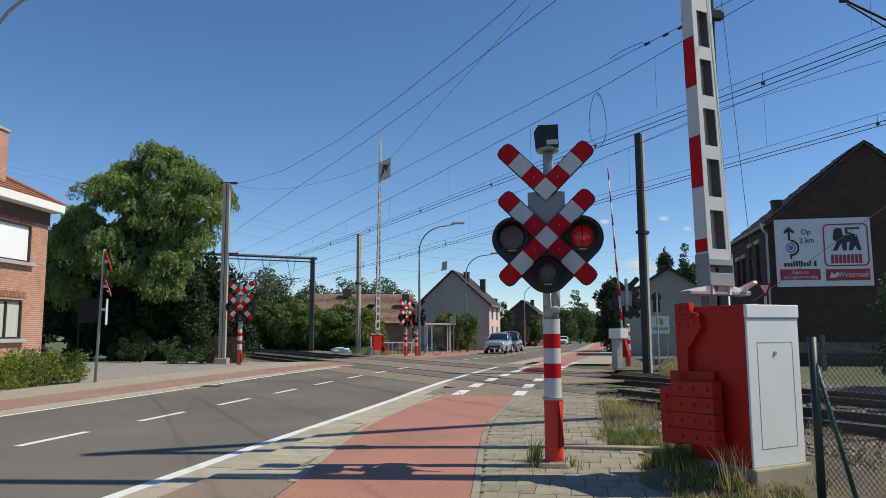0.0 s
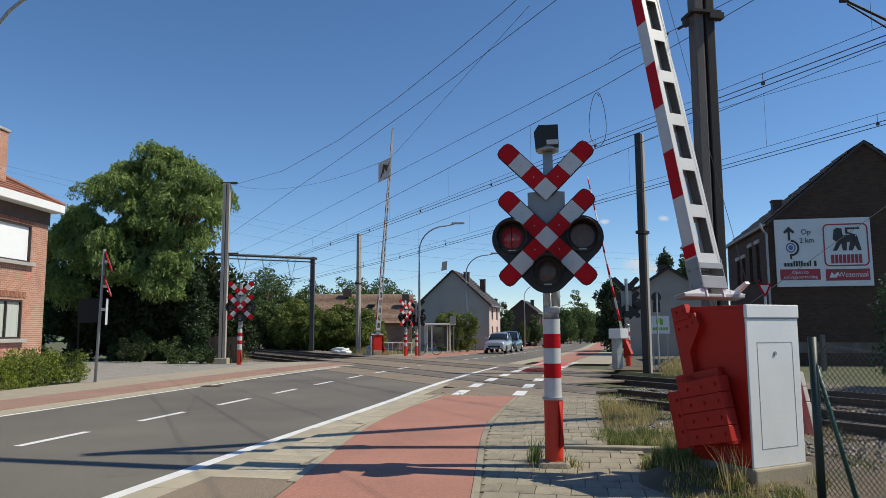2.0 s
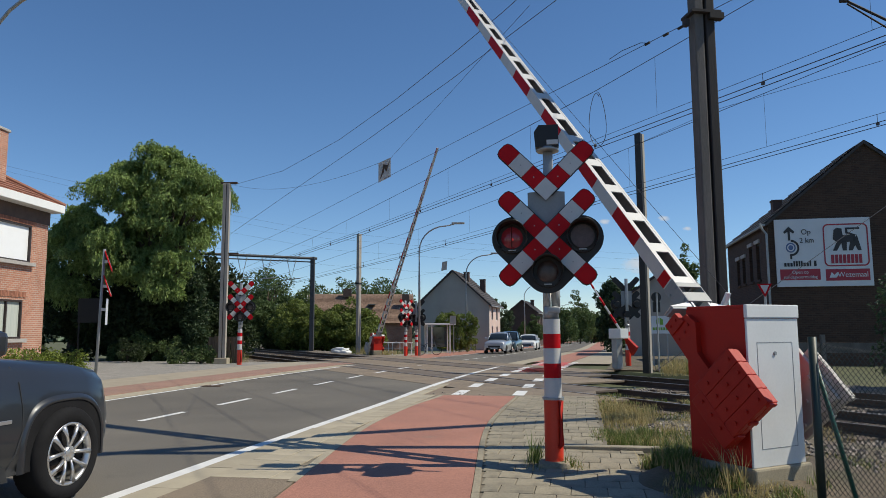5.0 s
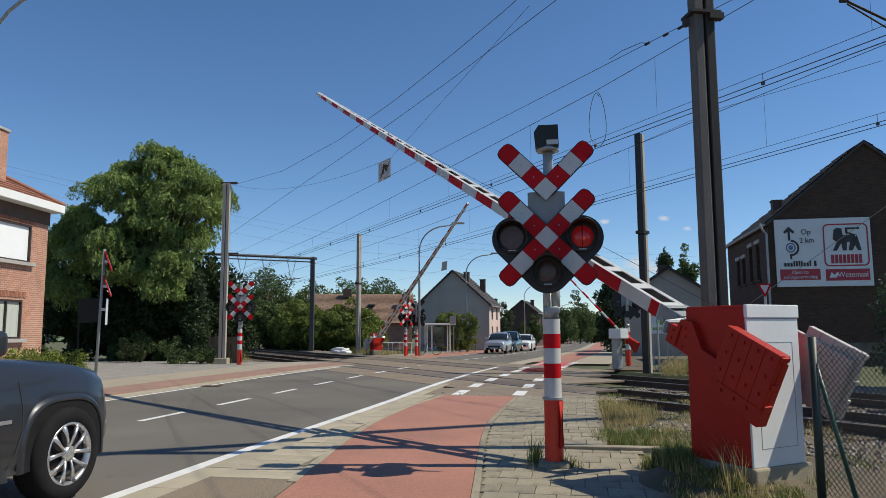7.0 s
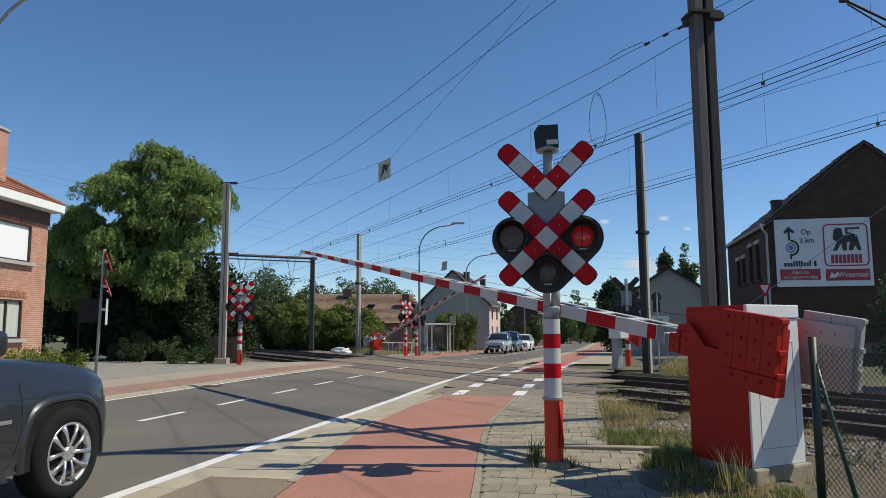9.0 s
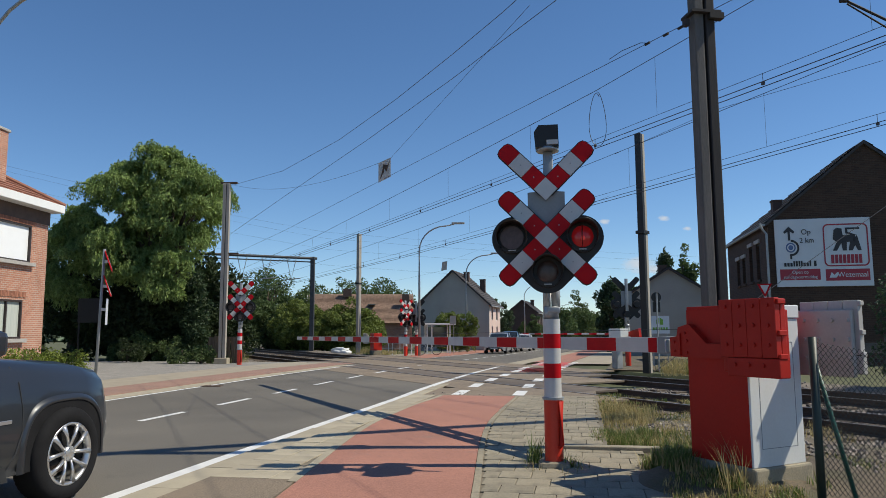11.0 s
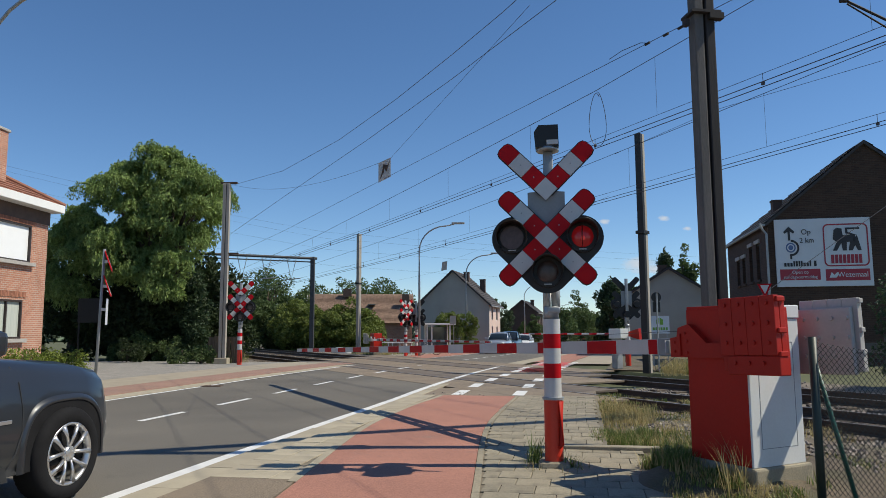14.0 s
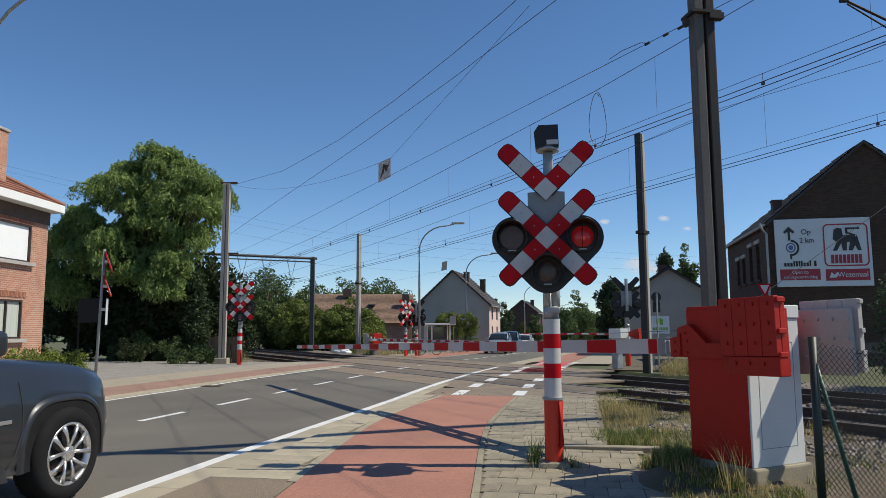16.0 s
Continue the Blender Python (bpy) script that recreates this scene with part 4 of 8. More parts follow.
# ---- vegetation ----
def leaf_mesh(name, clumps, count, size, material, seed, droop=0.0, flat=0.5, core=0):
    """count leaves over ellipsoids (cx, cy, cz, rx, ry, rz), each a folded pair of triangles."""
    rng = np.random.default_rng(seed)
    c = np.array(clumps, float)
    vol = np.cbrt(c[:, 3] * c[:, 4] * c[:, 5]) ** 2
    if core:
        vol[-core:] *= 0.14 * vol[:-core].sum() / vol[-core:].sum()
    pick = rng.choice(len(c), count, p=vol / vol.sum())
    d = rng.normal(size=(count, 3))
    d /= np.linalg.norm(d, axis=1)[:, None]
    r = rng.uniform(0.35, 1.0, count) ** 0.5
    if droop:
        r = np.minimum(np.abs(rng.normal(0.0, 0.52, count)) + 0.15, rng.uniform(0.95, 1.1, count))
    p = c[pick, :3] + d * c[pick, 3:] * r[:, None]
    a = rng.normal(size=(count, 3)) * flat + d * 0.4
    a[:, 2] -= droop
    a /= np.linalg.norm(a, axis=1)[:, None]
    b = np.cross(a, rng.normal(size=(count, 3)))
    b /= np.linalg.norm(b, axis=1)[:, None] + 1e-9
    n = np.cross(a, b)
    ln = size * rng.uniform(0.6, 1.4, count)[:, None]
    wd = ln * (0.42 if droop < 0.5 else 0.26)
    v = np.stack([p - a * ln * 0.5, p + b * wd * 0.6 + n * ln * 0.1, p + a * ln * 0.5, p - b * wd * 0.6 + n * ln * 0.1], 1).reshape(-1, 3)
    f = np.arange(count * 4).reshape(-1, 4)
    return mesh_of(name, v.tolist(), f.tolist(), material)


def weeping_mesh(name, main, material, seed, clumps=240, lo=0.35, hi=0.75, strands=24, leaves=15, size=0.17, core=7000, fall_by=1.5):
    """A weeping crown: twigs start on the upper side of many clumps, arch outwards and hang; leaves sit along each twig."""
    rng = np.random.default_rng(seed)
    m = np.array(main, float)
    wt = (m[:, 3] * m[:, 4] * m[:, 5]) ** 0.67
    pick = rng.choice(len(m), clumps, p=wt / wt.sum())
    d = rng.normal(size=(clumps, 3))
    d[:, 1] -= 0.35
    d[:, 2] += 0.25
    d /= np.linalg.norm(d, axis=1)[:, None]
    c = m[pick, :3] + d * m[pick, 3:] * rng.uniform(0.45, 0.8, clumps)[:, None]
    r = rng.uniform(lo, hi, clumps)
    k = np.repeat(np.arange(clumps), strands)
    o = rng.normal(size=(len(k), 3))
    o[:, 2] = np.abs(o[:, 2]) * 0.8
    o /= np.linalg.norm(o, axis=1)[:, None]
    start = c[k] + o * r[k][:, None] * rng.uniform(0.3, 0.8, len(k))[:, None]
    drop = r[k] * rng.uniform(0.5, fall_by, len(k))
    u = np.tile(np.linspace(0, 1, leaves), len(k)) + rng.uniform(-0.03, 0.03, leaves * len(k))
    j = np.repeat(np.arange(len(k)), leaves)
    flat = o[j] * np.array([1, 1, 0.25])
    p = start[j] + flat * (r[k][j] * 0.55 * np.sqrt(np.clip(u, 0, 1)))[:, None]
    p[:, 2] -= drop[j] * np.clip(u, 0, 1) ** 1.6
    p += rng.normal(size=p.shape) * 0.035
    a = rng.normal(size=p.shape) * 0.45 + flat * 0.5 * (1 - u)[:, None]
    a[:, 2] -= 0.35 + 0.5 * u
    inner = rng.choice(len(m), core, p=wt / wt.sum())
    e = rng.normal(size=(core, 3))
    e /= np.linalg.norm(e, axis=1)[:, None]
    p = np.concatenate([p, m[inner, :3] + e * m[inner, 3:] * rng.uniform(0.1, 0.75, core)[:, None]])
    a = np.concatenate([a, rng.normal(size=(core, 3))])
    a /= np.linalg.norm(a, axis=1)[:, None]
    b = np.cross(a, rng.normal(size=p.shape))
    b /= np.linalg.norm(b, axis=1)[:, None] + 1e-9
    n = np.cross(a, b)
    ln = (size * rng.uniform(0.6, 1.4, len(p)))[:, None]
    ln[-core:] *= 1.8
    wd = ln * 0.3
    v = np.stack([p - a * ln * 0.5, p + b * wd * 0.6 + n * ln * 0.08, p + a * ln * 0.5, p - b * wd * 0.6 + n * ln * 0.08], 1).reshape(-1, 3)
    f = np.arange(len(p) * 4).reshape(-1, 4)
    return mesh_of(name, v.tolist(), f.tolist(), material)


def weeping_tree(base, main, material, label, trunk=0.35, seed=1, **crown):
    g = thing("willow_tree", Matrix.Translation(base), label, "tree", "willows")
    rnd = random.Random(seed)
    loc = [(q[0] - base[0], q[1] - base[1], q[2], *q[3:]) for q in main]
    top = max(q[2] for q in loc)
    bm = bm_new()
    tube(bm, [(0, 0, -0.3), (0.08, 0, 0.7), (0.1, 0.05, top * 0.35), (0.0, 0.1, top * 0.7), (0.1, 0, top * 0.95)], [trunk * 1.35, trunk, trunk * 0.8, trunk * 0.45, trunk * 0.12], 9)
    for q in loc:
        h = min(top * rnd.uniform(0.2, 0.5), q[2] * 0.7)
        tube(bm, [(0.05, 0, h), (q[0] * 0.45, q[1] * 0.45, h + (q[2] - h) * 0.6), (q[0], q[1], q[2] + q[5] * 0.4)], [trunk * 0.45, trunk * 0.26, trunk * 0.06], 6)
    part("trunk", bm, TREE_BARK, g, smooth=True)
    cr = new("crown", weeping_mesh("crown", loc, material, seed, **crown))
    cr.parent = g
    return g


def sub_clumps(main, n, lo, hi, seed, reach=(0.6, 1.05), tall=1.0):
    rng = random.Random(seed)
    out = []
    wt = [m[3] * m[4] * m[5] for m in main]
    for _ in range(n):
        m = rng.choices(main, wt)[0]
        d = Vector((rng.gauss(0, 1), rng.gauss(0, 1), rng.gauss(0, 1))).normalized() * rng.uniform(*reach)
        r = rng.uniform(lo, hi)
        out.append((m[0] + d.x * m[3], m[1] + d.y * m[4], m[2] + d.z * m[5], r * rng.uniform(0.75, 1.3), r, r * rng.uniform(0.6, 1.15) * tall))
    return out


def tree(base, main, material, label, leaves=9000, size=0.3, clumps=90, lo=0.5, hi=1.1, trunk=0.25, seed=1, droop=0.0, name="tree", category="tree", group=""):
    x0, y0, z0 = base
    g = thing(name, Matrix.Translation(base), label, category, group)
    rnd = random.Random(seed)
    top = max(m[2] for m in main)
    bm = bm_new()
    tube(bm, [(0, 0, -0.3), (0.05, 0, 0.6), (0.1, 0.05, top * 0.4), (0.0, 0.1, top * 0.75), (0.1, 0, top)], [trunk * 1.25, trunk, trunk * 0.8, trunk * 0.45, trunk * 0.15], 8)
    for k in range(7):
        m = rnd.choice(main)
        h = top * rnd.uniform(0.25, 0.6)
        e = Vector((m[0] - x0 + rnd.uniform(-0.5, 0.5) * m[3], m[1] - y0 + rnd.uniform(-0.5, 0.5) * m[4], m[2] - z0 + 0.3 * m[5]))
        tube(bm, [(0.05, 0, h), (e.x * 0.4, e.y * 0.4, h + (e.z - h) * 0.55), tuple(e)], [trunk * 0.5, trunk * 0.3, trunk * 0.08], 6)
    part("trunk", bm, TREE_BARK, g, smooth=True)
    loc = [(m[0] - x0, m[1] - y0, m[2] - z0, *m[3:]) for m in main]
    subs = sub_clumps(loc, clumps, lo, hi, seed, (0.7, 1.14) if droop else (0.6, 1.05), 0.9 if droop else 1.0)
    core = [(m[0], m[1], m[2], m[3] * 0.75, m[4] * 0.75, m[5] * 0.75) for m in loc]
    cr = new("crown", leaf_mesh("crown", subs + core, leaves, size, material, seed, droop, core=len(core)))
    cr.parent = g
    return g


def hedge(corner, length, depth, height, az, material, label, leaves=5000, size=0.09, seed=3, name="hedge"):
    """A clipped hedge: twiggy core with leaves over it. az: clockwise from +Y of its length."""
    g = thing(name, Matrix.Translation(corner) @ pose(0, 0, 0, 0, 0, 90 - az), label, "hedge")
    rng = random.Random(seed)
    bm = bm_new()
    for k in range(int(length / 0.12)):
        x = rng.uniform(0.1, length - 0.1)
        y = rng.uniform(-0.2, 0.2) * depth
        tube(bm, [(x, y, -0.1), (x + rng.uniform(-0.1, 0.1), y * 1.3, height * 0.4), (x + rng.uniform(-0.2, 0.2), y * 1.9, height * 0.88)], [0.015, 0.012, 0.005], 5)
    tagged(part("twig_core", bm, TREE_BARK, g), kind="stuff")
    cl = []
    for _ in range(int(length * max(depth, 1) * 60)):
        x = rng.uniform(0, length)
        y, z = rng.uniform(-0.44, 0.44) * depth, height * rng.uniform(0.08, 0.9)
        r = rng.uniform(0.14, 0.26)
        if x < 0.25 or x > length - 0.25:
            z *= 0.9
        cl.append((x, y, z, r, r, r))
    cr = new("foliage", leaf_mesh("foliage", cl, leaves, size, material, seed))
    cr.parent = g
    return g


def bank(x, y):
    """Height of the verge, which swells to a low bank round the barrier's foundation."""
    d = math.hypot((x - 2.5) / 0.82, (y - 6.45) / 0.8)
    return -0.05 + 0.06 * smooth(1.42 - d, 0.0, 0.3) + 0.19 * smooth(1.2 - d, 0.0, 0.7)


def tuft_field(name, spots, material, label, seed, h=(0.15, 0.4), w=0.006):
    """Grass blades: spots are (x, y, z, radius, count, height factor)."""
    rng = random.Random(seed)
    vs, fs = [], []
    for x, y, z, r, n, hf in spots:
        for _ in range(n):
            a, d = rng.uniform(0, 6.283), r * math.sqrt(rng.random())
            bx, by = x + d * math.cos(a), y + d * math.sin(a)
            hh = rng.uniform(*h) * hf
            lean = hh * rng.uniform(0.1, 0.8)
            b = rng.uniform(0, 6.283)
            dx, dy = math.cos(b), math.sin(b)
            i = len(vs)
            ww = w * rng.uniform(0.6, 1.5)
            vs += [(bx - dy * ww, by + dx * ww, z), (bx + dy * ww, by - dx * ww, z), (bx + dx * lean * 0.35 - dy * ww * 0.8, by + dy * lean * 0.35 + dx * ww * 0.8, z + hh * 0.6), (bx + dx * lean * 0.35 + dy * ww * 0.8, by + dy * lean * 0.35 - dx * ww * 0.8, z + hh * 0.6), (bx + dx * lean, by + dy * lean, z + hh)]
            fs += [(i, i + 1, i + 3, i + 2), (i + 2, i + 3, i + 4)]
    ob = new(name, mesh_of(name, vs, fs, material))
    return tagged(ob, label, "grass", kind="stuff")


def build_vegetation():
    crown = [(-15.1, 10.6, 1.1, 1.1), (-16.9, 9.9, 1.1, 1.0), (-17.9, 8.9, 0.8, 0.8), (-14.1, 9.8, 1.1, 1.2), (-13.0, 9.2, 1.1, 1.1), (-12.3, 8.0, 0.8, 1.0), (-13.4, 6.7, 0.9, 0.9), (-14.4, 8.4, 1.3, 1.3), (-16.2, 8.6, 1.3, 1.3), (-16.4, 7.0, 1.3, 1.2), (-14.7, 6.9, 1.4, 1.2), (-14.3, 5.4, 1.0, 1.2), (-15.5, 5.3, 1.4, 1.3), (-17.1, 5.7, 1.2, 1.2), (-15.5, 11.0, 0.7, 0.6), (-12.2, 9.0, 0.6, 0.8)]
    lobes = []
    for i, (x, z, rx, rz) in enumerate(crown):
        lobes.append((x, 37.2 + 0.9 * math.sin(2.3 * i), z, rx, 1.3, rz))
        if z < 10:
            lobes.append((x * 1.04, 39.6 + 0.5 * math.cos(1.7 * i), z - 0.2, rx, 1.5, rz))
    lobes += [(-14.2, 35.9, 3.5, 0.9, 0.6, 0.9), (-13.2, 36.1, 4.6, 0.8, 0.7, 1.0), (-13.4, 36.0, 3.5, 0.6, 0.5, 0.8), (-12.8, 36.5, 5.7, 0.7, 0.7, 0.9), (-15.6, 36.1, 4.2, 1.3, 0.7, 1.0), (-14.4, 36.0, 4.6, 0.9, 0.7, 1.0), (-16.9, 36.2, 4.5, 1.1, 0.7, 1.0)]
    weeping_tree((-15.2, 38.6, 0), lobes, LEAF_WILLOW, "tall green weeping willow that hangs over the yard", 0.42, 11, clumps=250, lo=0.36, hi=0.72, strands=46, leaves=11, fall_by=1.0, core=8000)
    lobes = [(-19.6, 37.7, 7.5, 1.0, 1.2, 1.0), (-18.4, 37.4, 6.7, 0.9, 1.2, 0.9), (-20.1, 37.5, 6.1, 0.9, 1.2, 1.2), (-18.9, 37.2, 5.3, 1.2, 1.2, 1.2), (-20.6, 37.5, 4.2, 1.1, 1.2, 1.2), (-22.0, 38.5, 5.6, 1.3, 1.3, 1.4), (-19.4, 37.2, 3.6, 1.0, 1.0, 1.0)]
    weeping_tree((-20.0, 38.6, 0), lobes, LEAF_WILLOW, "lower weeping willow behind the brick house", 0.3, 12, clumps=80, lo=0.36, hi=0.72, strands=46, leaves=11, fall_by=1.0, core=4000)
    # the willow's shade is put into the leaf colour of these two thickets
    tree((-17.5, 42.5, 0), [(-17.5, 42.6, 3.4, 4.5, 1.6, 3.3), (-20.5, 43, 3.0, 2.5, 1.6, 2.8), (-13.6, 42.5, 2.6, 2.2, 1.5, 2.6), (-16.0, 41.0, 2.0, 3.4, 0.8, 2.0), (-23.6, 41.5, 2.6, 2.2, 1.4, 3.0)], LEAF_SHADED, "dense shrubs under the willow, leaves coloured dark for the shade", 30000, 0.3, 120, 0.6, 1.2, 0.2, 13, name="shrubbery", category="shrub")
    tree((-16.6, 37.4, 0), [(-18.6, 37.8, 1.7, 2.2, 0.7, 1.9), (-15.8, 37.6, 1.9, 2.2, 0.7, 2.2), (-13.9, 37.5, 1.6, 1.3, 0.7, 1.9)], LEAF_SHADED, "undergrowth beneath the willow, leaf colour darkened for the deep shade", 24000, 0.22, 110, 0.4, 0.8, 0.1, 15, name="undergrowth", category="shrub")
    for x, y, r, h, s in ((-15.3, 36.6, 0.55, 1.3, 5), (-13.9, 36.3, 0.9, 1.2, 6), (-16.8, 36.9, 0.4, 0.8, 7)):
        tree((x, y, 0), [(x, y, h * 0.5, r, r * 0.8, h * 0.55)], LEAF_FAR, "straggling green shrub in front of the dark thicket", 1600, 0.13, 14, 0.15, 0.35, 0.03, 60 + s, name="shrub", category="shrub", group="yard shrubs")
    tree((-12.9, 37.0, 0), [(-13.0, 37, 2.2, 0.55, 0.6, 2.2), (-12.9, 37.0, 1.4, 0.65, 0.7, 1.5)], LEAF_CONIFER, "dark ivy-like evergreen column beside the fence", 9000, 0.17, 60, 0.3, 0.5, 0.12, 14, name="evergreen", category="shrub")
    for x, y, r, h, s in ((-11.9, 32.6, 0.6, 0.7, 1), (-10.9, 32.3, 0.55, 0.7, 2), (-15.2, 34.5, 0.7, 1.0, 3), (-18.8, 33.4, 0.4, 0.6, 4)):
        # the shrubs furthest left also take the leaves darkened for shade
        tree((x, y, 0), [(x, y, h * 0.5, r, r, h * 0.55)], LEAF_SHADED if x < -15 else LEAF_FAR, "low green shrub at the edge of the yard", 1500, 0.11, 12, 0.15, 0.3, 0.03, 20 + s, name="shrub", category="shrub", group="yard shrubs")
    rnd = random.Random(4)
    for x, y, r, h in ((-13.4, 62, 2.6, 4.6), (-11.6, 58, 2.3, 3.5), (-9.6, 57, 2.2, 3.3), (-7.6, 56.5, 2.0, 3.3), (-6.2, 57, 1.5, 2.9), (-14.8, 60, 2.5, 3.9)):
        tree((x, y, 0), [(x, y, h * 0.5, r, r * 0.8, h * 0.52), (x + 0.4, y - 0.6, h * 0.35, r * 0.9, r * 0.7, h * 0.36)], LEAF_FAR if x < -13 else LEAF_MID, "broad green garden bush behind the tracks", 20000, 0.2, 60, 0.35, 0.75, 0.1, int(40 + x), name="garden_bush", category="bush", group="bushes behind the tracks")
    for x, y, r, h in ((-34, 98, 5, 9), (-27, 100, 4, 8.2), (-22.5, 92, 3, 9.6), (-18, 98, 3.6, 7.6), (-13, 104, 4, 8.8), (-41, 96, 5, 8.6), (-9, 110, 4, 8.4)):
        tree((x, y, 0), [(x, y, h * 0.6, r, r, h * 0.42)], LEAF_FAR, "round broadleaf tree far behind the railway", 7000, 0.34, 40, 0.8, 1.6, 0.3, int(90 + x), group="far trees")
    hedge((-0.5, 57.4, -0.3), 3.2, 1.6, 3.4, 80, LEAF_MID, "tall clipped green hedge beside the grey house", 15000, 0.15, 7)
    hedge(road(8.5, -14.3), 9.7, 0.95, 0.89, 11, LEAF_HEDGE, "low clipped yellow-green hedge in front of the brick house", 42000, 0.07, 8)
    # trees along the street beyond
    for x, y, r, z, low in ((6.6, 84, 1.35, 5.5, 0.5), (12.4, 98, 1.1, 3.4, 0.2), (10.6, 96, 0.8, 2.6, 0.2), (23.4, 140, 2.6, 6.2, 0.0), (28.2, 148, 3.2, 7.0, 0.0), (33.5, 160, 2.6, 5.6, 0.0), (30, 200, 3.2, 4.6, -1.0), (22, 190, 3.0, 4.4, -1.0), (44, 230, 5, 6.4, -1.0), (38, 260, 5, 5.4, -1.5)):
        zg = fall(y)
        tree((x, y, zg), [(x, y, (z + low + zg) / 2, r, r, (z - low - zg) / 2), (x + 0.3 * r, y, (z + low + zg) / 2 - 0.2 * r, r * 0.9, r, (z - low - zg) / 2.6)], LEAF_FAR if y > 90 else LEAF_CONIFER, "street tree with a rounded green crown", 7000, 0.2 if y < 100 else 0.36, 60, r * 0.18, r * 0.36, 0.16, int(x * 3 + y), group="street trees")
    tree((35.5, 190, -1.8), [(35.5, 190, 6.6, 1.7, 1.5, 6.6), (36.6, 190, 5.0, 1.5, 1.4, 4.6)], LEAF_FAR, "slender columnar poplar beside the street", 4000, 0.4, 50, 0.4, 0.8, 0.2, 77, name="poplar_tree")
    for x, y, r, h, m in ((13.6, 58, 1.1, 6.0, LEAF_CONIFER), (15.4, 60, 1.0, 5.0, LEAF_CONIFER), (19.4, 62, 0.6, 9.1, LEAF_CONIFER), (21.4, 63, 1.3, 8.8, LEAF_FAR), (17, 66, 1.8, 5.4, LEAF_CONIFER)):
        tree((x, y, -0.3), [(x, y, h * 0.42, r, r, h * 0.42), (x, y, h * 0.78, r * 0.5, r * 0.5, h * 0.24)], m, "dark green conifer behind the pale house", 5200, 0.3, 60, 0.3, 0.7, 0.2, int(x * 7), name="conifer_tree", group="conifers behind the house")
    tree((11.35, 17.3, 0), [(11.3, 17.3, 1.5, 0.85, 0.85, 1.25), (11.9, 17.5, 1.3, 0.8, 0.8, 1.1)], LEAF_CONIFER, "rounded dark evergreen beside the tracks", 6500, 0.1, 60, 0.2, 0.4, 0.08, 66, name="evergreen", category="shrub")
    # far woods along the horizon
    cl = []
    rnd = random.Random(9)
    for k in range(220):
        a = radians(rnd.uniform(-50, 50))
        d = rnd.uniform(360, 620)
        h = rnd.uniform(5, 10)
        cl.append((d * math.sin(a), d * math.cos(a), -3 + h * 0.5, rnd.uniform(6, 16), 6, h))
    ob = new("far_woods", leaf_mesh("far_woods", cl, 15000, 4.0, mat("distant_leaves", (0.10, 0.14, 0.085), (0.075, 0.11, 0.075), 0.8, 0.05, 0.3, 0, island=0.25), 5))
    tagged(ob, "hazy line of distant woods on the horizon", "woods", kind="stuff")
    for k, (x, z, f) in enumerate(((415, 138, 1.0), (447, 128, 0.55), (344, 231, 0.32), (471, 237, 0.34), (520, 215, 0.25))):
        bm = bm_new()
        prism(bm, [(48 * math.cos(2 * math.pi * q / 24), 24 * math.sin(2 * math.pi * q / 24)) for q in range(24)], 0.5)
        solo("cloud", bm, cloudmat("thin_cloud", 11.0 + 37 * k), "small thin white fair-weather cloud", "cloud", "clouds", m=Matrix.Translation((x, 1500, z)) @ Matrix.Diagonal((f, f, f, 1)))
    # grasses
    rnd = random.Random(21)
    dry, green = [], []

    def sow(x, y, r, n, hf, share):
        """A tuft that is dry with the chance share; a part of it is always straw."""
        z = bank(x, y) - 0.01
        if rnd.random() < share:
            dry.append((x, y, z, r, n, hf))
        else:
            green.append((x, y, z, r, n, hf))
            dry.append((x, y, z, r * 1.2, n // 3, hf))
    for k in range(150):
        s, t = rnd.uniform(9.0, 16.8), rnd.uniform(0.35, 3.4)
        if noise.noise(Vector((s * 0.9, t * 0.9, 3.1))) < -0.12:
            continue
        p = road(s, t)
        sow(p.x, p.y, rnd.uniform(0.12, 0.34), 60, rnd.uniform(0.12, 0.42), 0.66)
    for k in range(46):
        p = road(rnd.uniform(9.5, 15.8), 0.3 + abs(rnd.gauss(0, 0.14)))
        sow(p.x, p.y, 0.17, 60, rnd.uniform(0.12, 0.4), 0.6)
    for k in range(30):
        a = rnd.uniform(0, 6.28)
        q = BAR @ Vector((-0.25 + rnd.uniform(0.42, 0.7) * math.cos(a), 0.03 + rnd.uniform(0.42, 0.62) * math.sin(a), 0))
        if (BAR.inverted() @ q).x < -0.56 and rnd.random() < 0.6:
            continue
        sow(q.x, q.y, 0.13, 36, rnd.uniform(0.12, 0.45), 0.75)
    for k in range(110):
        n, u = rnd.uniform(5.7, 9.2), rnd.uniform(-4, 5.0)
        p = rail(n, u)
        if (BAR.inverted() @ p).xy.length < 0.9 or p.y < 2.0:
            continue
        sow(p.x, p.y, 0.3, 90, rnd.uniform(0.12, 0.42), 0.62)
    for k in range(30):
        a = rnd.uniform(0, 6.28)
        sow(1.1 + 0.26 * math.cos(a), 7.2 + 0.22 * math.sin(a), 0.08, 16, rnd.uniform(0.2, 0.6), 0.65)
    for k in range(90):
        n, u = rnd.choice(((rnd.uniform(17.2, 20), rnd.uniform(13.5, 18.5)), (rnd.uniform(17.4, 20), rnd.uniform(40.5, 47)), (rnd.uniform(7.6, 9), rnd.uniform(8.3, 10.6)), (rnd.uniform(7.0, 9), rnd.uniform(33.5, 42))))
        p = rail(n, u)
        sow(p.x, p.y, 0.4, 110, rnd.uniform(0.7, 1.5) * (0.3 if n < 9.2 and u < 12 else 1.0), 0.55)
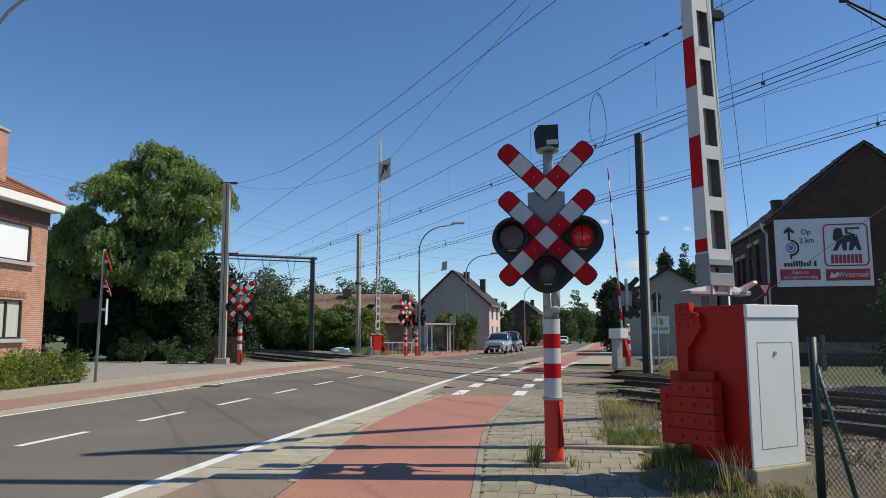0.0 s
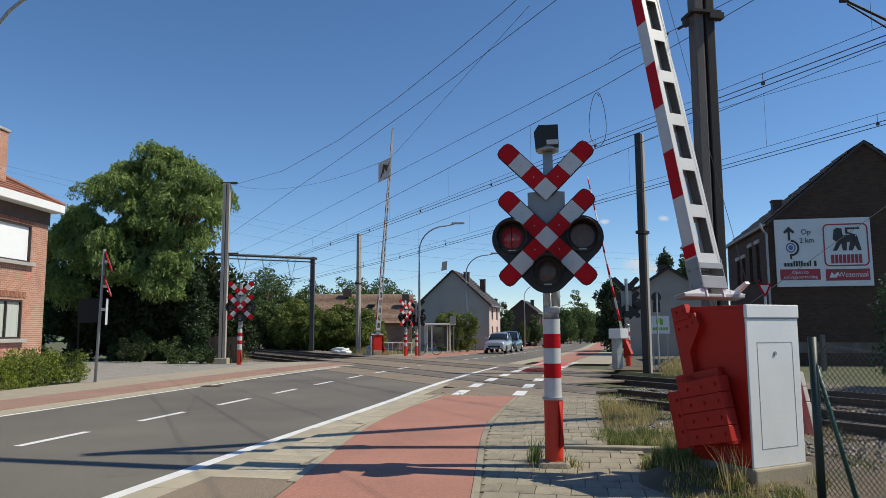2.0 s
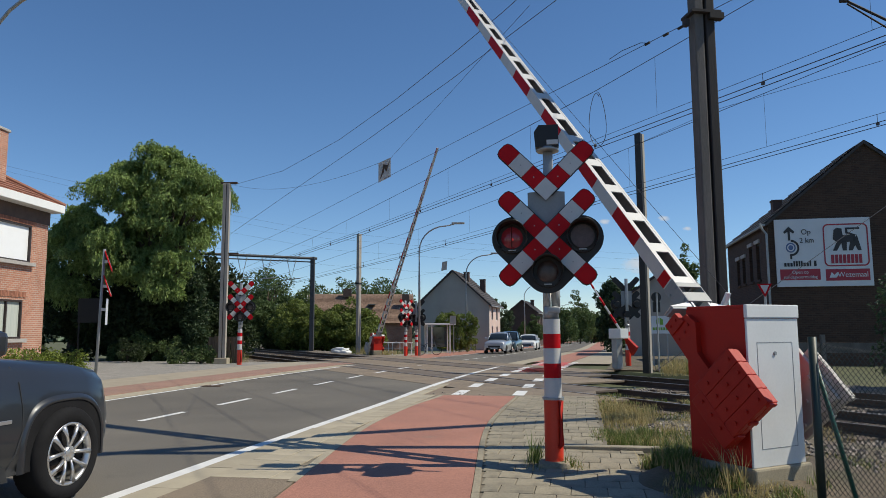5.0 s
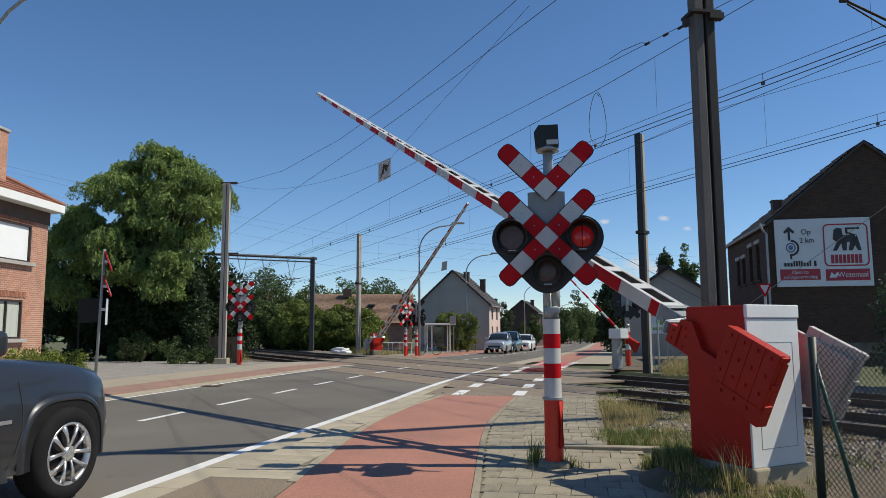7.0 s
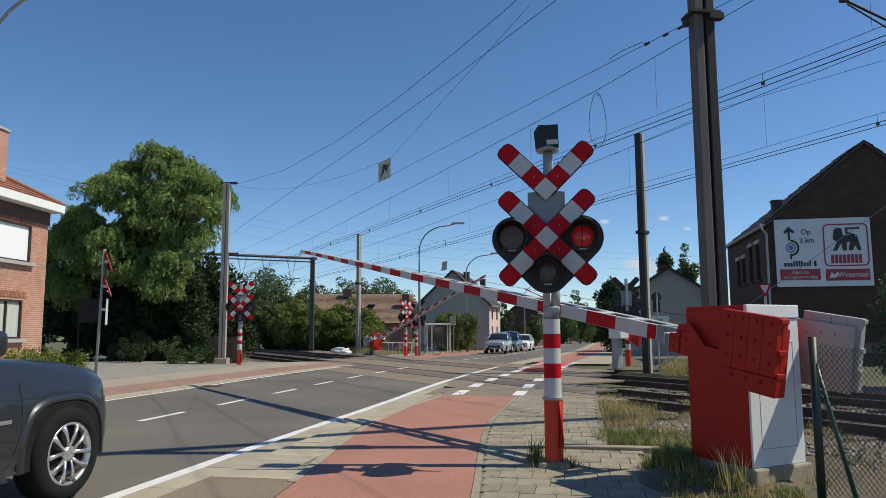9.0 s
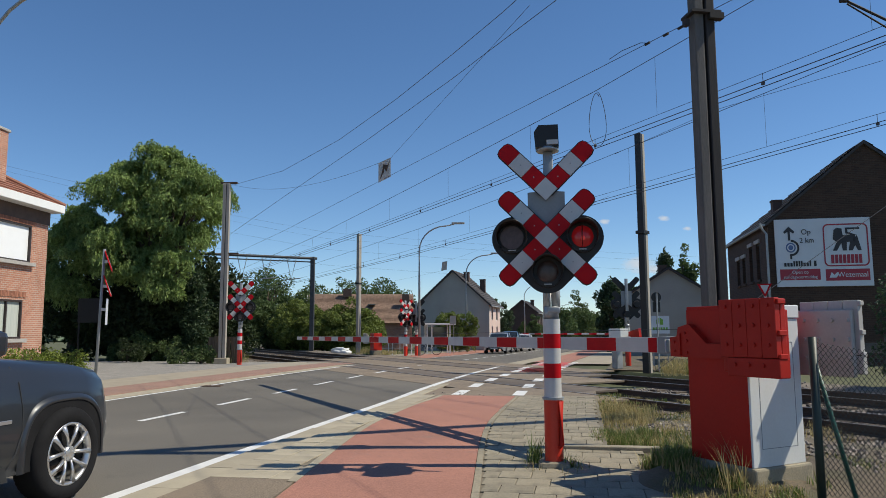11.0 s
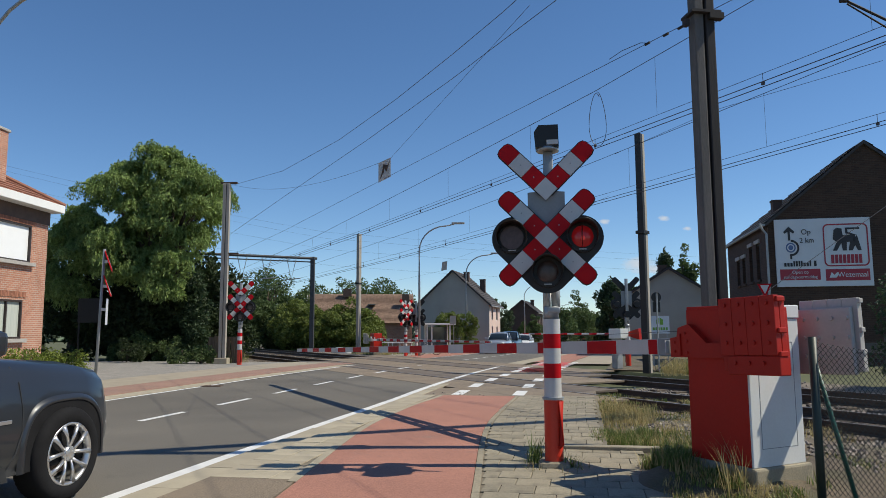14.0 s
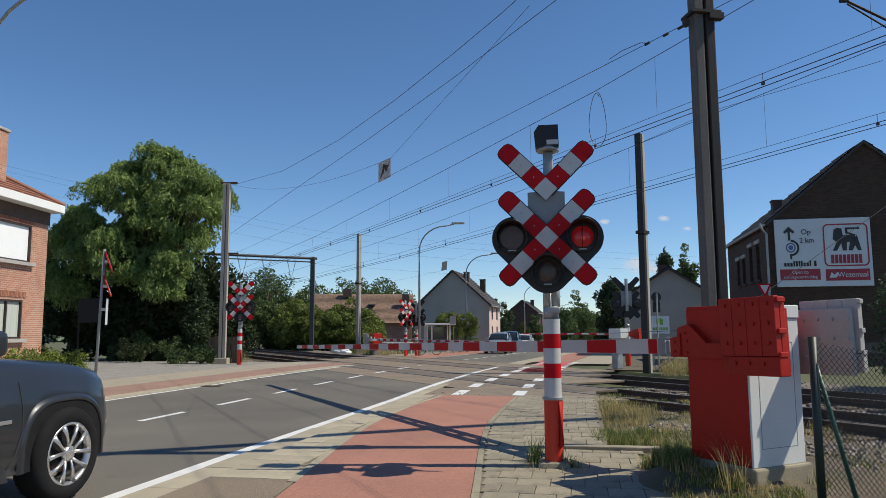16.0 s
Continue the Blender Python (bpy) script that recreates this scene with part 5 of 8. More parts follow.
    # taller verge grass: dry clumps by the rails, green ones by the paving
    for count, s0, s1, t0, t1, h0, h1, share in ((44, 10.9, 13.2, 0.3, 1.0, 0.4, 0.85, 0.95), (44, 9.1, 10.4, 0.12, 0.9, 0.3, 0.62, 0.12), (34, 8.7, 10.4, 0.85, 2.1, 0.3, 0.7, 0.6), (40, 7.3, 8.7, 0.9, 1.5, 0.2, 0.5, 0.4)):
        for k in range(count):
            p = road(rnd.uniform(s0, s1), rnd.uniform(t0, t1))
            q = BAR.inverted() @ p
            if abs(q.x + 0.27) < 0.42 and abs(q.y - 0.03) < 0.42:
                continue
            sow(p.x, p.y, rnd.uniform(0.1, 0.22), 70, rnd.uniform(h0, h1), share)
    # lush green clump in the machine's shade, and sunny grass before it
    for count, x0, x1, y0, y1, h0, h1, share in ((60, 2.04, 2.4, 6.35, 7.3, 0.3, 0.55, 0.0), (46, 1.9, 2.8, 5.6, 6.2, 0.1, 0.32, 0.4)):
        for k in range(count):
            p = Vector((rnd.uniform(x0, x1), rnd.uniform(y0, y1), 0))
            q = BAR.inverted() @ p
            if abs(q.x + 0.27) < 0.4 and abs(q.y - 0.03) < 0.4:
                continue
            sow(p.x, p.y, 0.12, 60, rnd.uniform(h0, h1), share)
    # rank weeds beyond the tracks
    for k in range(46):
        sow(rnd.uniform(7.6, 10.6), rnd.uniform(23.4, 26.6), 0.35, 80, rnd.uniform(0.8, 1.9), 0.45)
    # weeds at the foot of the signal
    for x, y, h in ((0.93, 7.5, 0.95), (0.96, 7.6, 0.8), (0.9, 7.42, 0.6), (1.22, 7.2, 0.5), (1.28, 7.28, 0.4)):
        green.append((x, y, 0.02, 0.07, 34, h))
    # tall straw stems with seed heads beside the machine
    for k in range(5):
        q = BAR @ Vector((-0.5 + rnd.uniform(-0.12, 0.12), 0.52 + rnd.uniform(-0.06, 0.1), 0))
        dry.append((q.x, q.y, bank(q.x, q.y), 0.04, 9, rnd.uniform(0.9, 1.25)))
    tuft_field("dry_grass", dry, DRYGRASS, "straw-coloured dry grass tufts on the verge", 31, w=0.0032)
    tuft_field("green_grass", green, GREENGRASS, "fresh green grass and weeds on the verge", 32, w=0.0042)
    # dry bank of soil round the foundation
    vs, fs, cx, cy, k = [], [], 2.55, 6.45, 28
    for j in range(k + 1):
        for i in range(k + 1):
            x, y = cx + 2.8 * (i / k - 0.5), cy + 2.8 * (j / k - 0.5)
            vs.append((x, y, bank(x, y) + 0.012 * noise.noise(Vector((x * 6, y * 6, 0)))))
    for j in range(k):
        for i in range(k):
            a = j * (k + 1) + i
            fs.append((a, a + 1, a + k + 2, a + k + 1))
    ob = new("earth_bank", mesh_of("earth_bank", vs, fs, SOIL))
    tagged(ob, "low bank of dry soil round the barrier foundation", "verge", kind="structure")
    for p in ob.data.polygons:
        p.use_smooth = True


# ---- buildings ----
def brick_mat(name, a, b, mortar, w=0.22, h=0.075):
    m = bpy.data.materials.new(name)
    m.use_nodes = True
    nd, ln = m.node_tree.nodes, m.node_tree.links
    p = nd["Principled BSDF"]
    tc, sp, ad, cb = nd.new("ShaderNodeTexCoord"), nd.new("ShaderNodeSeparateXYZ"), nd.new("ShaderNodeMath"), nd.new("ShaderNodeCombineXYZ")
    ln.new(tc.outputs["Object"], sp.inputs[0])
    ln.new(sp.outputs[0], ad.inputs[0])
    ln.new(sp.outputs[1], ad.inputs[1])
    ln.new(ad.outputs[0], cb.inputs[0])
    ln.new(sp.outputs[2], cb.inputs[1])
    br = nd.new("ShaderNodeTexBrick")
    ln.new(cb.outputs[0], br.inputs["Vector"])
    br.inputs["Color1"].default_value, br.inputs["Color2"].default_value, br.inputs["Mortar"].default_value = (*a, 1), (*b, 1), (*mortar, 1)
    br.inputs["Scale"].default_value, br.inputs["Brick Width"].default_value, br.inputs["Row Height"].default_value, br.inputs["Mortar Size"].default_value = 1.0, w, h, 0.008
    n = nd.new("ShaderNodeTexNoise")
    n.inputs["Scale"].default_value, n.inputs["Detail"].default_value = 1.3, 6
    ln.new(tc.outputs["Object"], n.inputs["Vector"])
    mr = nd.new("ShaderNodeMapRange")
    mr.inputs[3].default_value, mr.inputs[4].default_value = 0.7, 1.25
    ln.new(n.outputs[0], mr.inputs[0])
    hs = nd.new("ShaderNodeHueSaturation")
    ln.new(mr.outputs[0], hs.inputs["Value"])
    ln.new(br.outputs[0], hs.inputs["Color"])
    ln.new(hs.outputs[0], p.inputs["Base Color"])
    bp = nd.new("ShaderNodeBump")
    bp.inputs["Strength"].default_value, bp.inputs["Distance"].default_value = 0.5, 0.008
    bp.invert = True
    ln.new(br.outputs[1], bp.inputs["Height"])
    ln.new(bp.outputs[0], p.inputs["Normal"])
    p.inputs["Roughness"].default_value = 0.9
    return m


WALL_RED = brick_mat("red_brick_wall", (0.47, 0.215, 0.135), (0.36, 0.15, 0.095), (0.47, 0.40, 0.33))
WALL_DARK = brick_mat("dark_brick_wall", (0.078, 0.041, 0.026), (0.048, 0.027, 0.018), (0.075, 0.054, 0.038))


def tiled_slope(parent, a, b, c, d, material, rows=16, cols=24, name="roof_tiles"):
    """Overlapping tile courses over the quad a-b (eaves), c-d (ridge, d above a)."""
    a, b, c, d = map(Vector, (a, b, c, d))
    nrm = (b - a).cross(d - a).normalized()
    if nrm.z < 0:
        nrm = -nrm
    vs, fs = [], []
    for r in range(rows):
        f0, f1 = r / rows, (r + 1.12) / rows
        l0, r0, l1, r1 = a.lerp(d, f0), b.lerp(c, f0), a.lerp(d, min(1, f1)), b.lerp(c, min(1, f1))
        for k in range(cols):
            g0, g1 = (k + 0.03) / cols, (k + 0.97) / cols
            i = len(vs)
            vs += [l0.lerp(r0, g0) + nrm * 0.06, l0.lerp(r0, g1) + nrm * 0.06, l1.lerp(r1, g1) + nrm * 0.02, l1.lerp(r1, g0) + nrm * 0.02, l0.lerp(r0, g0), l0.lerp(r0, g1)]
            fs += [(i, i + 1, i + 2, i + 3), (i + 4, i + 5, i + 1, i)]
    ob = new(name, mesh_of(name, vs, fs, material))
    ob.parent = parent
    tagged(ob, kind="stuff")
    return ob


def window(parent, x0, x1, z0, z1, y, frame_mat, fill, out=1, bars=1, sill=True, rec=0.1):
    """A window on a wall of the xz plane; out is the sign of its outer side in y."""
    w = thing("window", Matrix(), "", "")
    w.parent = parent
    bm = bm_new()
    e = 0.07
    for cx, cz, sx, sz in (((x0 + x1) / 2, z1 - e / 2, x1 - x0, e), ((x0 + x1) / 2, z0 + e / 2, x1 - x0, e), (x0 + e / 2, (z0 + z1) / 2, e, z1 - z0 - 2 * e), (x1 - e / 2, (z0 + z1) / 2, e, z1 - z0 - 2 * e)):
        box(bm, cx, y - out * rec * 0.4, cz, sx, 0.08, sz)
    for k in range(bars):
        box(bm, x0 + (x1 - x0) * (k + 1) / (bars + 1), y - out * rec * 0.4, (z0 + z1) / 2, 0.06, 0.07, z1 - z0 - 2 * e)
    me = finish(bm, "window_frame", frame_mat)
    f = new("window_frame", me)
    f.parent = parent
    bpy.data.objects.remove(w)
    bm = bm_new()
    box(bm, (x0 + x1) / 2, y - out * rec, (z0 + z1) / 2, x1 - x0 - 0.02, 0.03, z1 - z0 - 0.02)
    part("pane", bm, fill, f)
    if sill:
        bm = bm_new()
        box(bm, (x0 + x1) / 2, y + out * 0.05, z0 - 0.07, x1 - x0 + 0.25, 0.24, 0.13, bevel=0.01)
        part("sill", bm, STONE, f)
    return f


def wall_with_holes(parent, x0, x1, z0, z1, y, depth, holes, material, name="wall"):
    """A wall slab in the xz plane with rectangular openings (x0, x1, z0, z1) that go through."""
    bm = bm_new()
    xs = sorted({x0, x1, *[h[0] for h in holes], *[h[1] for h in holes]})
    zs = sorted({z0, z1, *[h[2] for h in holes], *[h[3] for h in holes]})
    for a, b in zip(xs, xs[1:]):
        for c, d in zip(zs, zs[1:]):
            mx, mz = (a + b) / 2, (c + d) / 2
            if any(h[0] < mx < h[1] and h[2] < mz < h[3] for h in holes):
                continue
            box(bm, mx, y + depth / 2, mz, b - a, abs(depth), d - c)
    bmesh.ops.remove_doubles(bm, verts=bm.verts, dist=0.0005)
    return part(name, bm, material, parent)


def brick_house():
    """Corner house across the road; local x runs along the facade towards the camera, y out of it."""
    g = thing("brick_house", Matrix.Translation((-15.4, 27.5, 0)) @ pose(0, 0, 0, 0, 0, -92.6), "two-storey red brick house with a hipped tile roof and white eaves", "house")
    holes = [(1.0, 3.6, 4.0, 5.4), (1.3, 3.9, 1.2, 2.6), (6, 8.4, 4.15, 5.55), (6, 8.4, 1.2, 2.6)]
    wall_with_holes(g, 0, 12, -0.2, 6.06, 0, -0.3, holes, WALL_RED)
    bm = bm_new()
    box(bm, 0.15, -4.8, 2.87, 0.3, 9.0, 6.15)
    box(bm, 11.85, -4.8, 2.87, 0.3, 9.0, 6.15)
    box(bm, 6, -9.15, 2.87, 12, 0.3, 6.15)
    part("wall", bm, WALL_RED, g)
    # soldier courses
    for x0, x1, z in ((0.85, 3.75, 5.42), (1.15, 4.05, 2.72), (5.85, 8.55, 5.62), (5.85, 8.55, 2.72)):
        k = x0
        bm = bm_new()
        while k < x1:
            box(bm, k + 0.035, 0.004, z + 0.09, 0.066, 0.05, 0.21)
            k += 0.076
        part("lintel", bm, BRICK_RED, g, "upright brick course over the windows")
    bm = bm_new()
    box(bm, 6, 0.015, 5.81, 12.06, 0.06, 0.5)
    part("frieze", bm, BRICK_DARK, g, "darker brick band under the eaves")
    window(g, 1.0, 3.6, 4.0, 5.4, 0, DARKFRAME, SHUTTER, 1, 0, True)
    window(g, 1.3, 3.9, 1.2, 2.6, 0, DARKFRAME, CURTAIN, 1, 2, True)
    window(g, 6, 8.4, 4.15, 5.55, 0, DARKFRAME, SHUTTER, 1, 0, True)
    window(g, 6, 8.4, 1.2, 2.6, 0, DARKFRAME, CURTAIN, 1, 2, True)
    for cx, cy, sx, sy in ((6.1, 0.3, 12.5, 0.5), (-0.08, -4.75, 0.3, 9.6), (5.9, -9.6, 12.9, 0.5)):
        bm = bm_new()
        box(bm, cx, cy, 6.2, sx, sy, 0.3, bevel=0.01)
        part("eaves_box", bm, WHITEPVC, g, "white boxed eaves and gutter")
    z = 6.32
    A, B, C, D = (-0.4, 0.4, z), (12.3, 0.4, z), (12.3, -9.6, z), (-0.4, -9.6, z)
    R0, R1 = (4.4, -4.6, 9.2), (7.6, -4.6, 9.2)
    tiled_slope(g, A, B, R1, R0, TILE_RED, 18, 46)
    tiled_slope(g, D, A, R0, R0, TILE_RED, 18, 34)
    tiled_slope(g, B, C, R1, R1, TILE_RED, 18, 34)
    tiled_slope(g, C, D, R0, R1, TILE_RED, 18, 46)
    bm = bm_new()
    tube(bm, [Vector(A) + Vector((0, 0, 0.08)), Vector(R0) + Vector((0, 0, 0.08))], 0.09, 8)
    tube(bm, [Vector(R0) + Vector((0, 0, 0.08)), Vector(R1) + Vector((0, 0, 0.08))], 0.09, 8)
    part("ridge_tile", bm, TILE_RED, g)
    bm = bm_new()
    box(bm, 2.1, -1.06, 7.3, 0.85, 0.75, 3.1)
    ch = part("chimney", bm, WALL_RED, g, "tall red brick chimney")
    bm = bm_new()
    box(bm, 2.1, -1.06, 8.88, 0.97, 0.87, 0.1, bevel=0.02)
    part("chimney_cap", bm, STONE, ch)


def gable_house(m, w, d, eave, apex, wall, roof, label, holes=(), front_mat=None, chim=(), name="house", rows=12, over=0.25, trim=None, ridge=None, sash=WHITEPVC):
    """Local x across the gable (which faces -y), y back along the ridge."""
    g = thing(name, m, label, "house")
    for y in (0, d - 0.25):
        bm = bm_new()
        prism(bm, [(0, -0.8), (w, -0.8), (w, eave), (w / 2, eave if ridge and y else apex), (0, eave)] if not (ridge and y) else [(0, -0.8), (w, -0.8), (w, eave), (0, eave)], 0.25, Matrix.Translation((0, y, 0)))
        part("gable_wall", bm, wall, g)
    for x, sgn, hs in ((0, -1, [h for h in holes if h[0] == "L"]), (w, 1, [h for h in holes if h[0] == "R"])):
        side = part("side_wall", bm_new(), front_mat or wall, g)
        bm = bm_new()
        bm.from_mesh(side.data)
        ys = sorted({0.25, d - 0.25, *[h[1] for h in hs], *[h[2] for h in hs]})
        zs = sorted({-0.8, eave, *[h[3] for h in hs], *[h[4] for h in hs]})
        for a, b in zip(ys, ys[1:]):
            for c, e in zip(zs, zs[1:]):
                if any(h[1] < (a + b) / 2 < h[2] and h[3] < (c + e) / 2 < h[4] for h in hs):
                    continue
                box(bm, x - sgn * 0.125, (a + b) / 2, (c + e) / 2, 0.25, b - a, e - c)
        bmesh.ops.remove_doubles(bm, verts=bm.verts, dist=0.0005)
        bm.to_mesh(side.data)
        bm.free()
        for h in hs:
            bm = bm_new()
            box(bm, x - sgn * 0.15, (h[1] + h[2]) / 2, (h[3] + h[4]) / 2, 0.04, h[2] - h[1], h[4] - h[3])
            pane = part("window", bm, GLASS, g)
            bm = bm_new()
            box(bm, x - sgn * 0.1, (h[1] + h[2]) / 2, (h[3] + h[4]) / 2, 0.06, 0.06, h[4] - h[3])
            box(bm, x - sgn * 0.1, (h[1] + h[2]) / 2, h[4] - 0.03, 0.06, h[2] - h[1], 0.06)
            box(bm, x - sgn * 0.1, (h[1] + h[2]) / 2, h[3] + 0.03, 0.06, h[2] - h[1], 0.06)
            part("window_frame", bm, sash, pane)
            if trim:
                bm = bm_new()
                box(bm, x + sgn * 0.02, (h[1] + h[2]) / 2, h[4] + 0.09, 0.08, h[2] - h[1] + 0.25, 0.16)
                part("lintel", bm, trim, pane)
                bm = bm_new()
                box(bm, x + sgn * 0.03, (h[1] + h[2]) / 2, h[3] - 0.06, 0.1, h[2] - h[1] + 0.2, 0.1)
                part("sill", bm, wall, pane)
    k = (apex - eave) / (w / 2)
    e = over
    for x0, xr, sg in ((-e, w / 2, 1), (w + e, w / 2, -1)):
        a, b = (x0, -e, eave - e * k + 0.06), (x0, d + e, eave - e * k + 0.06)
        c, dd = (xr, ridge if ridge else d + e, apex + 0.06), (xr, -e, apex + 0.06)
        bm = bm_new()
        q = [bm.verts.new(p) for p in (a, b, c, dd)]
        q2 = [bm.verts.new((p[0], p[1], p[2] - 0.14)) for p in (a, b, c, dd)]
        bm.faces.new(q)
        bm.faces.new(q2[::-1])
        for i in range(4):
            bm.faces.new((q[i], q2[i], q2[(i + 1) % 4], q[(i + 1) % 4]))
        bmesh.ops.recalc_face_normals(bm, faces=bm.faces)
        rf = part("roof", bm, roof, g)
        tiled_slope(rf, a, b, c, dd, roof, rows, max(8, int(d / 0.45)))
        bm = bm_new()
        tube(bm, [(x0 - sg * 0.06, -e, eave - e * k), (x0 - sg * 0.06, d + e, eave - e * k)], 0.06, 8)
        part("gutter", bm, GALV, rf)
    if ridge:
        tiled_slope(g, (w + e, d + e, eave - e * k), (-e, d + e, eave - e * k), (w / 2, ridge, apex + 0.05), (w / 2, ridge, apex + 0.05), roof, rows, 16)
    for cx, cy, cz, cw, sz in chim:
        bm = bm_new()
        box(bm, cx, cy, cz, cw, cw, sz)
        box(bm, cx, cy, cz + sz / 2, cw * 1.16, cw * 1.16, 0.08)
        part("chimney", bm, BRICK_DARK, g)
    return g


def text_mesh(body, size, depth=0.004):
    c = bpy.data.curves.new("lettering", "FONT")
    c.body, c.size, c.extrude, c.align_x, c.align_y = body, size, depth, "CENTER", "CENTER"
    ob = bpy.data.objects.new("lettering", c)
    scene.collection.objects.link(ob)
    me = bpy.data.meshes.new_from_object(ob.evaluated_get(bpy.context.evaluated_depsgraph_get()))
    bpy.data.objects.remove(ob)
    return me


def billboard(m):
    """White advertising board; local x to the right, z up, its face at y = 0 looking to -y."""
    g = thing("billboard", m, "white and red advertising board with black arrow on dark gable", "billboard")
    W, H = 4.2, 2.98
    bm = bm_new()
    box(bm, 0, 0.04, 0, W, 0.07, H, bevel=0.01)
    part("board", bm, SIGNWHITE, g)

    def flat(pts, material, name, y=-0.004, th=0.006):
        bm = bm_new()
        prism(bm, pts, th, Matrix.Translation((0, y - th, 0)))
        return part(name, bm, material, g)

    def rect(x0, x1, z0, z1):
        return [(x0, z0), (x1, z0), (x1, z1), (x0, z1)]
    flat(rect(-1.95, -0.18, -1.2, -0.72), SIGNRED, "red_panel", 0.003)
    flat(rect(0.05, 1.95, -1.25, -0.75), SIGNRED, "red_panel", 0.003)
    # rounded frame of the emblem
    bm = bm_new()
    o, i = rounded(1.95, 1.86, 0.22), rounded(1.83, 1.74, 0.17)
    ov = [bm.verts.new((1.0 + x, -0.006, 0.3 + z)) for x, z in o]
    iv = [bm.verts.new((1.0 + x, -0.006, 0.3 + z)) for x, z in i]
    for k in range(len(o)):
        bm.faces.new((ov[k], ov[(k + 1) % len(o)], iv[(k + 1) % len(o)], iv[k]))
    part("emblem_frame", bm, SIGNRED, g)
    # plain four-legged emblem in dark ink
    flat(rect(0.62, 1.42, 0.42, 0.72), SIGNDARK, "emblem")
    flat([(0.45, 0.55), (0.5, 0.95), (0.62, 1.05), (0.85, 1.02), (0.9, 0.6), (0.62, 0.42)], SIGNDARK, "emblem", -0.005)
    flat([(0.62, 0.45), (0.42, 0.05), (0.6, 0.05), (0.85, 0.45)], SIGNDARK, "emblem")
    flat([(0.8, 0.45), (0.85, 0.05), (1.02, 0.05), (1.05, 0.45)], SIGNDARK, "emblem")
    flat([(1.2, 0.5), (1.1, 0.05), (1.28, 0.05), (1.45, 0.4)], SIGNDARK, "emblem", -0.005)
    flat([(1.3, 0.5), (1.5, 0.05), (1.66, 0.05), (1.5, 0.72)], SIGNDARK, "emblem")
    flat([(1.35, 0.68), (1.0, 0.8), (1.0, 1.05), (1.62, 1.05), (1.62, 0.97), (1.1, 0.97), (1.1, 0.86), (1.5, 0.72)], SIGNDARK, "emblem", -0.006)
    for k in range(8):
        flat(rect(0.32 + 0.172 * k, 0.45 + 0.172 * k, -0.5, -0.12), SIGNRED, "lettering_bar")
    # arrow round a roundabout
    flat([(-1.52, 0.55), (-1.42, 0.55), (-1.42, 0.95), (-1.28, 0.85), (-1.22, 0.93), (-1.47, 1.17), (-1.72, 0.93), (-1.66, 0.85), (-1.52, 0.95)], SIGNDARK, "arrow")
    bm = bm_new()
    ring = []
    for k in range(17):
        a = radians(90 - 195 * k / 16)
        ring.append([bm.verts.new((-1.4 + r * math.cos(a), -0.008, 0.22 + r * math.sin(a))) for r in (0.27, 0.36)])
    for a, b in zip(ring, ring[1:]):
        bm.faces.new((a[0], a[1], b[1], b[0]))
    part("arrow", bm, SIGNDARK, g)
    flat(rect(-1.47, -1.38, -0.28, -0.06), SIGNDARK, "arrow")
    flat([(-1.42 + 0.22 * x, 0.23 + 0.22 * z) for x, z in disc_pts(1, 20)], SIGNBLUE, "roundabout", -0.003)
    flat([(-1.42 + 0.16 * x, 0.23 + 0.16 * z) for x, z in disc_pts(1, 20)], SIGNWHITE, "roundabout", -0.007)
    flat([(-1.42 + 0.11 * x, 0.23 + 0.11 * z) for x, z in disc_pts(1, 20)], SIGNBLUE, "roundabout", -0.011)
    for body, x, z, size, mt in (("Op", -0.72, 0.9, 0.33, SIGNDARK), ("2 km", -0.7, 0.53, 0.32, SIGNDARK), ("Open op", -1.06, -0.86, 0.2, SIGNWHITE), ("zondagvoormiddag", -1.06, -1.07, 0.195, SIGNWHITE), ("Wezemaal", 1.22, -1.0, 0.31, SIGNWHITE)):
        me = text_mesh(body, size)
        me.materials.clear()
        me.materials.append(mt)
        ob = new("lettering", me)
        ob.parent = g
        ob.matrix_basis = Matrix.Translation((x, -0.012, z)) @ pose(0, 0, 0, 90)
    flat([(0.2, -1.12), (0.3, -0.88), (0.42, -1.0), (0.55, -0.88), (0.6, -1.0), (0.5, -1.12)], SIGNWHITE, "emblem", -0.007)
    x = -1.75
    for w in (0.1, 0.1, 0.1, 0.07, 0.09, 0.07, 0.07, 0.1, 0.1, 0.07, 0.0, 0.11):
        if w:
            flat(rect(x, x + w, -0.6, -0.36 - (0.08 if w == 0.1 else 0)), SIGNDARK, "address_bar")
        x += w + 0.035 if w else 0.09
    return g


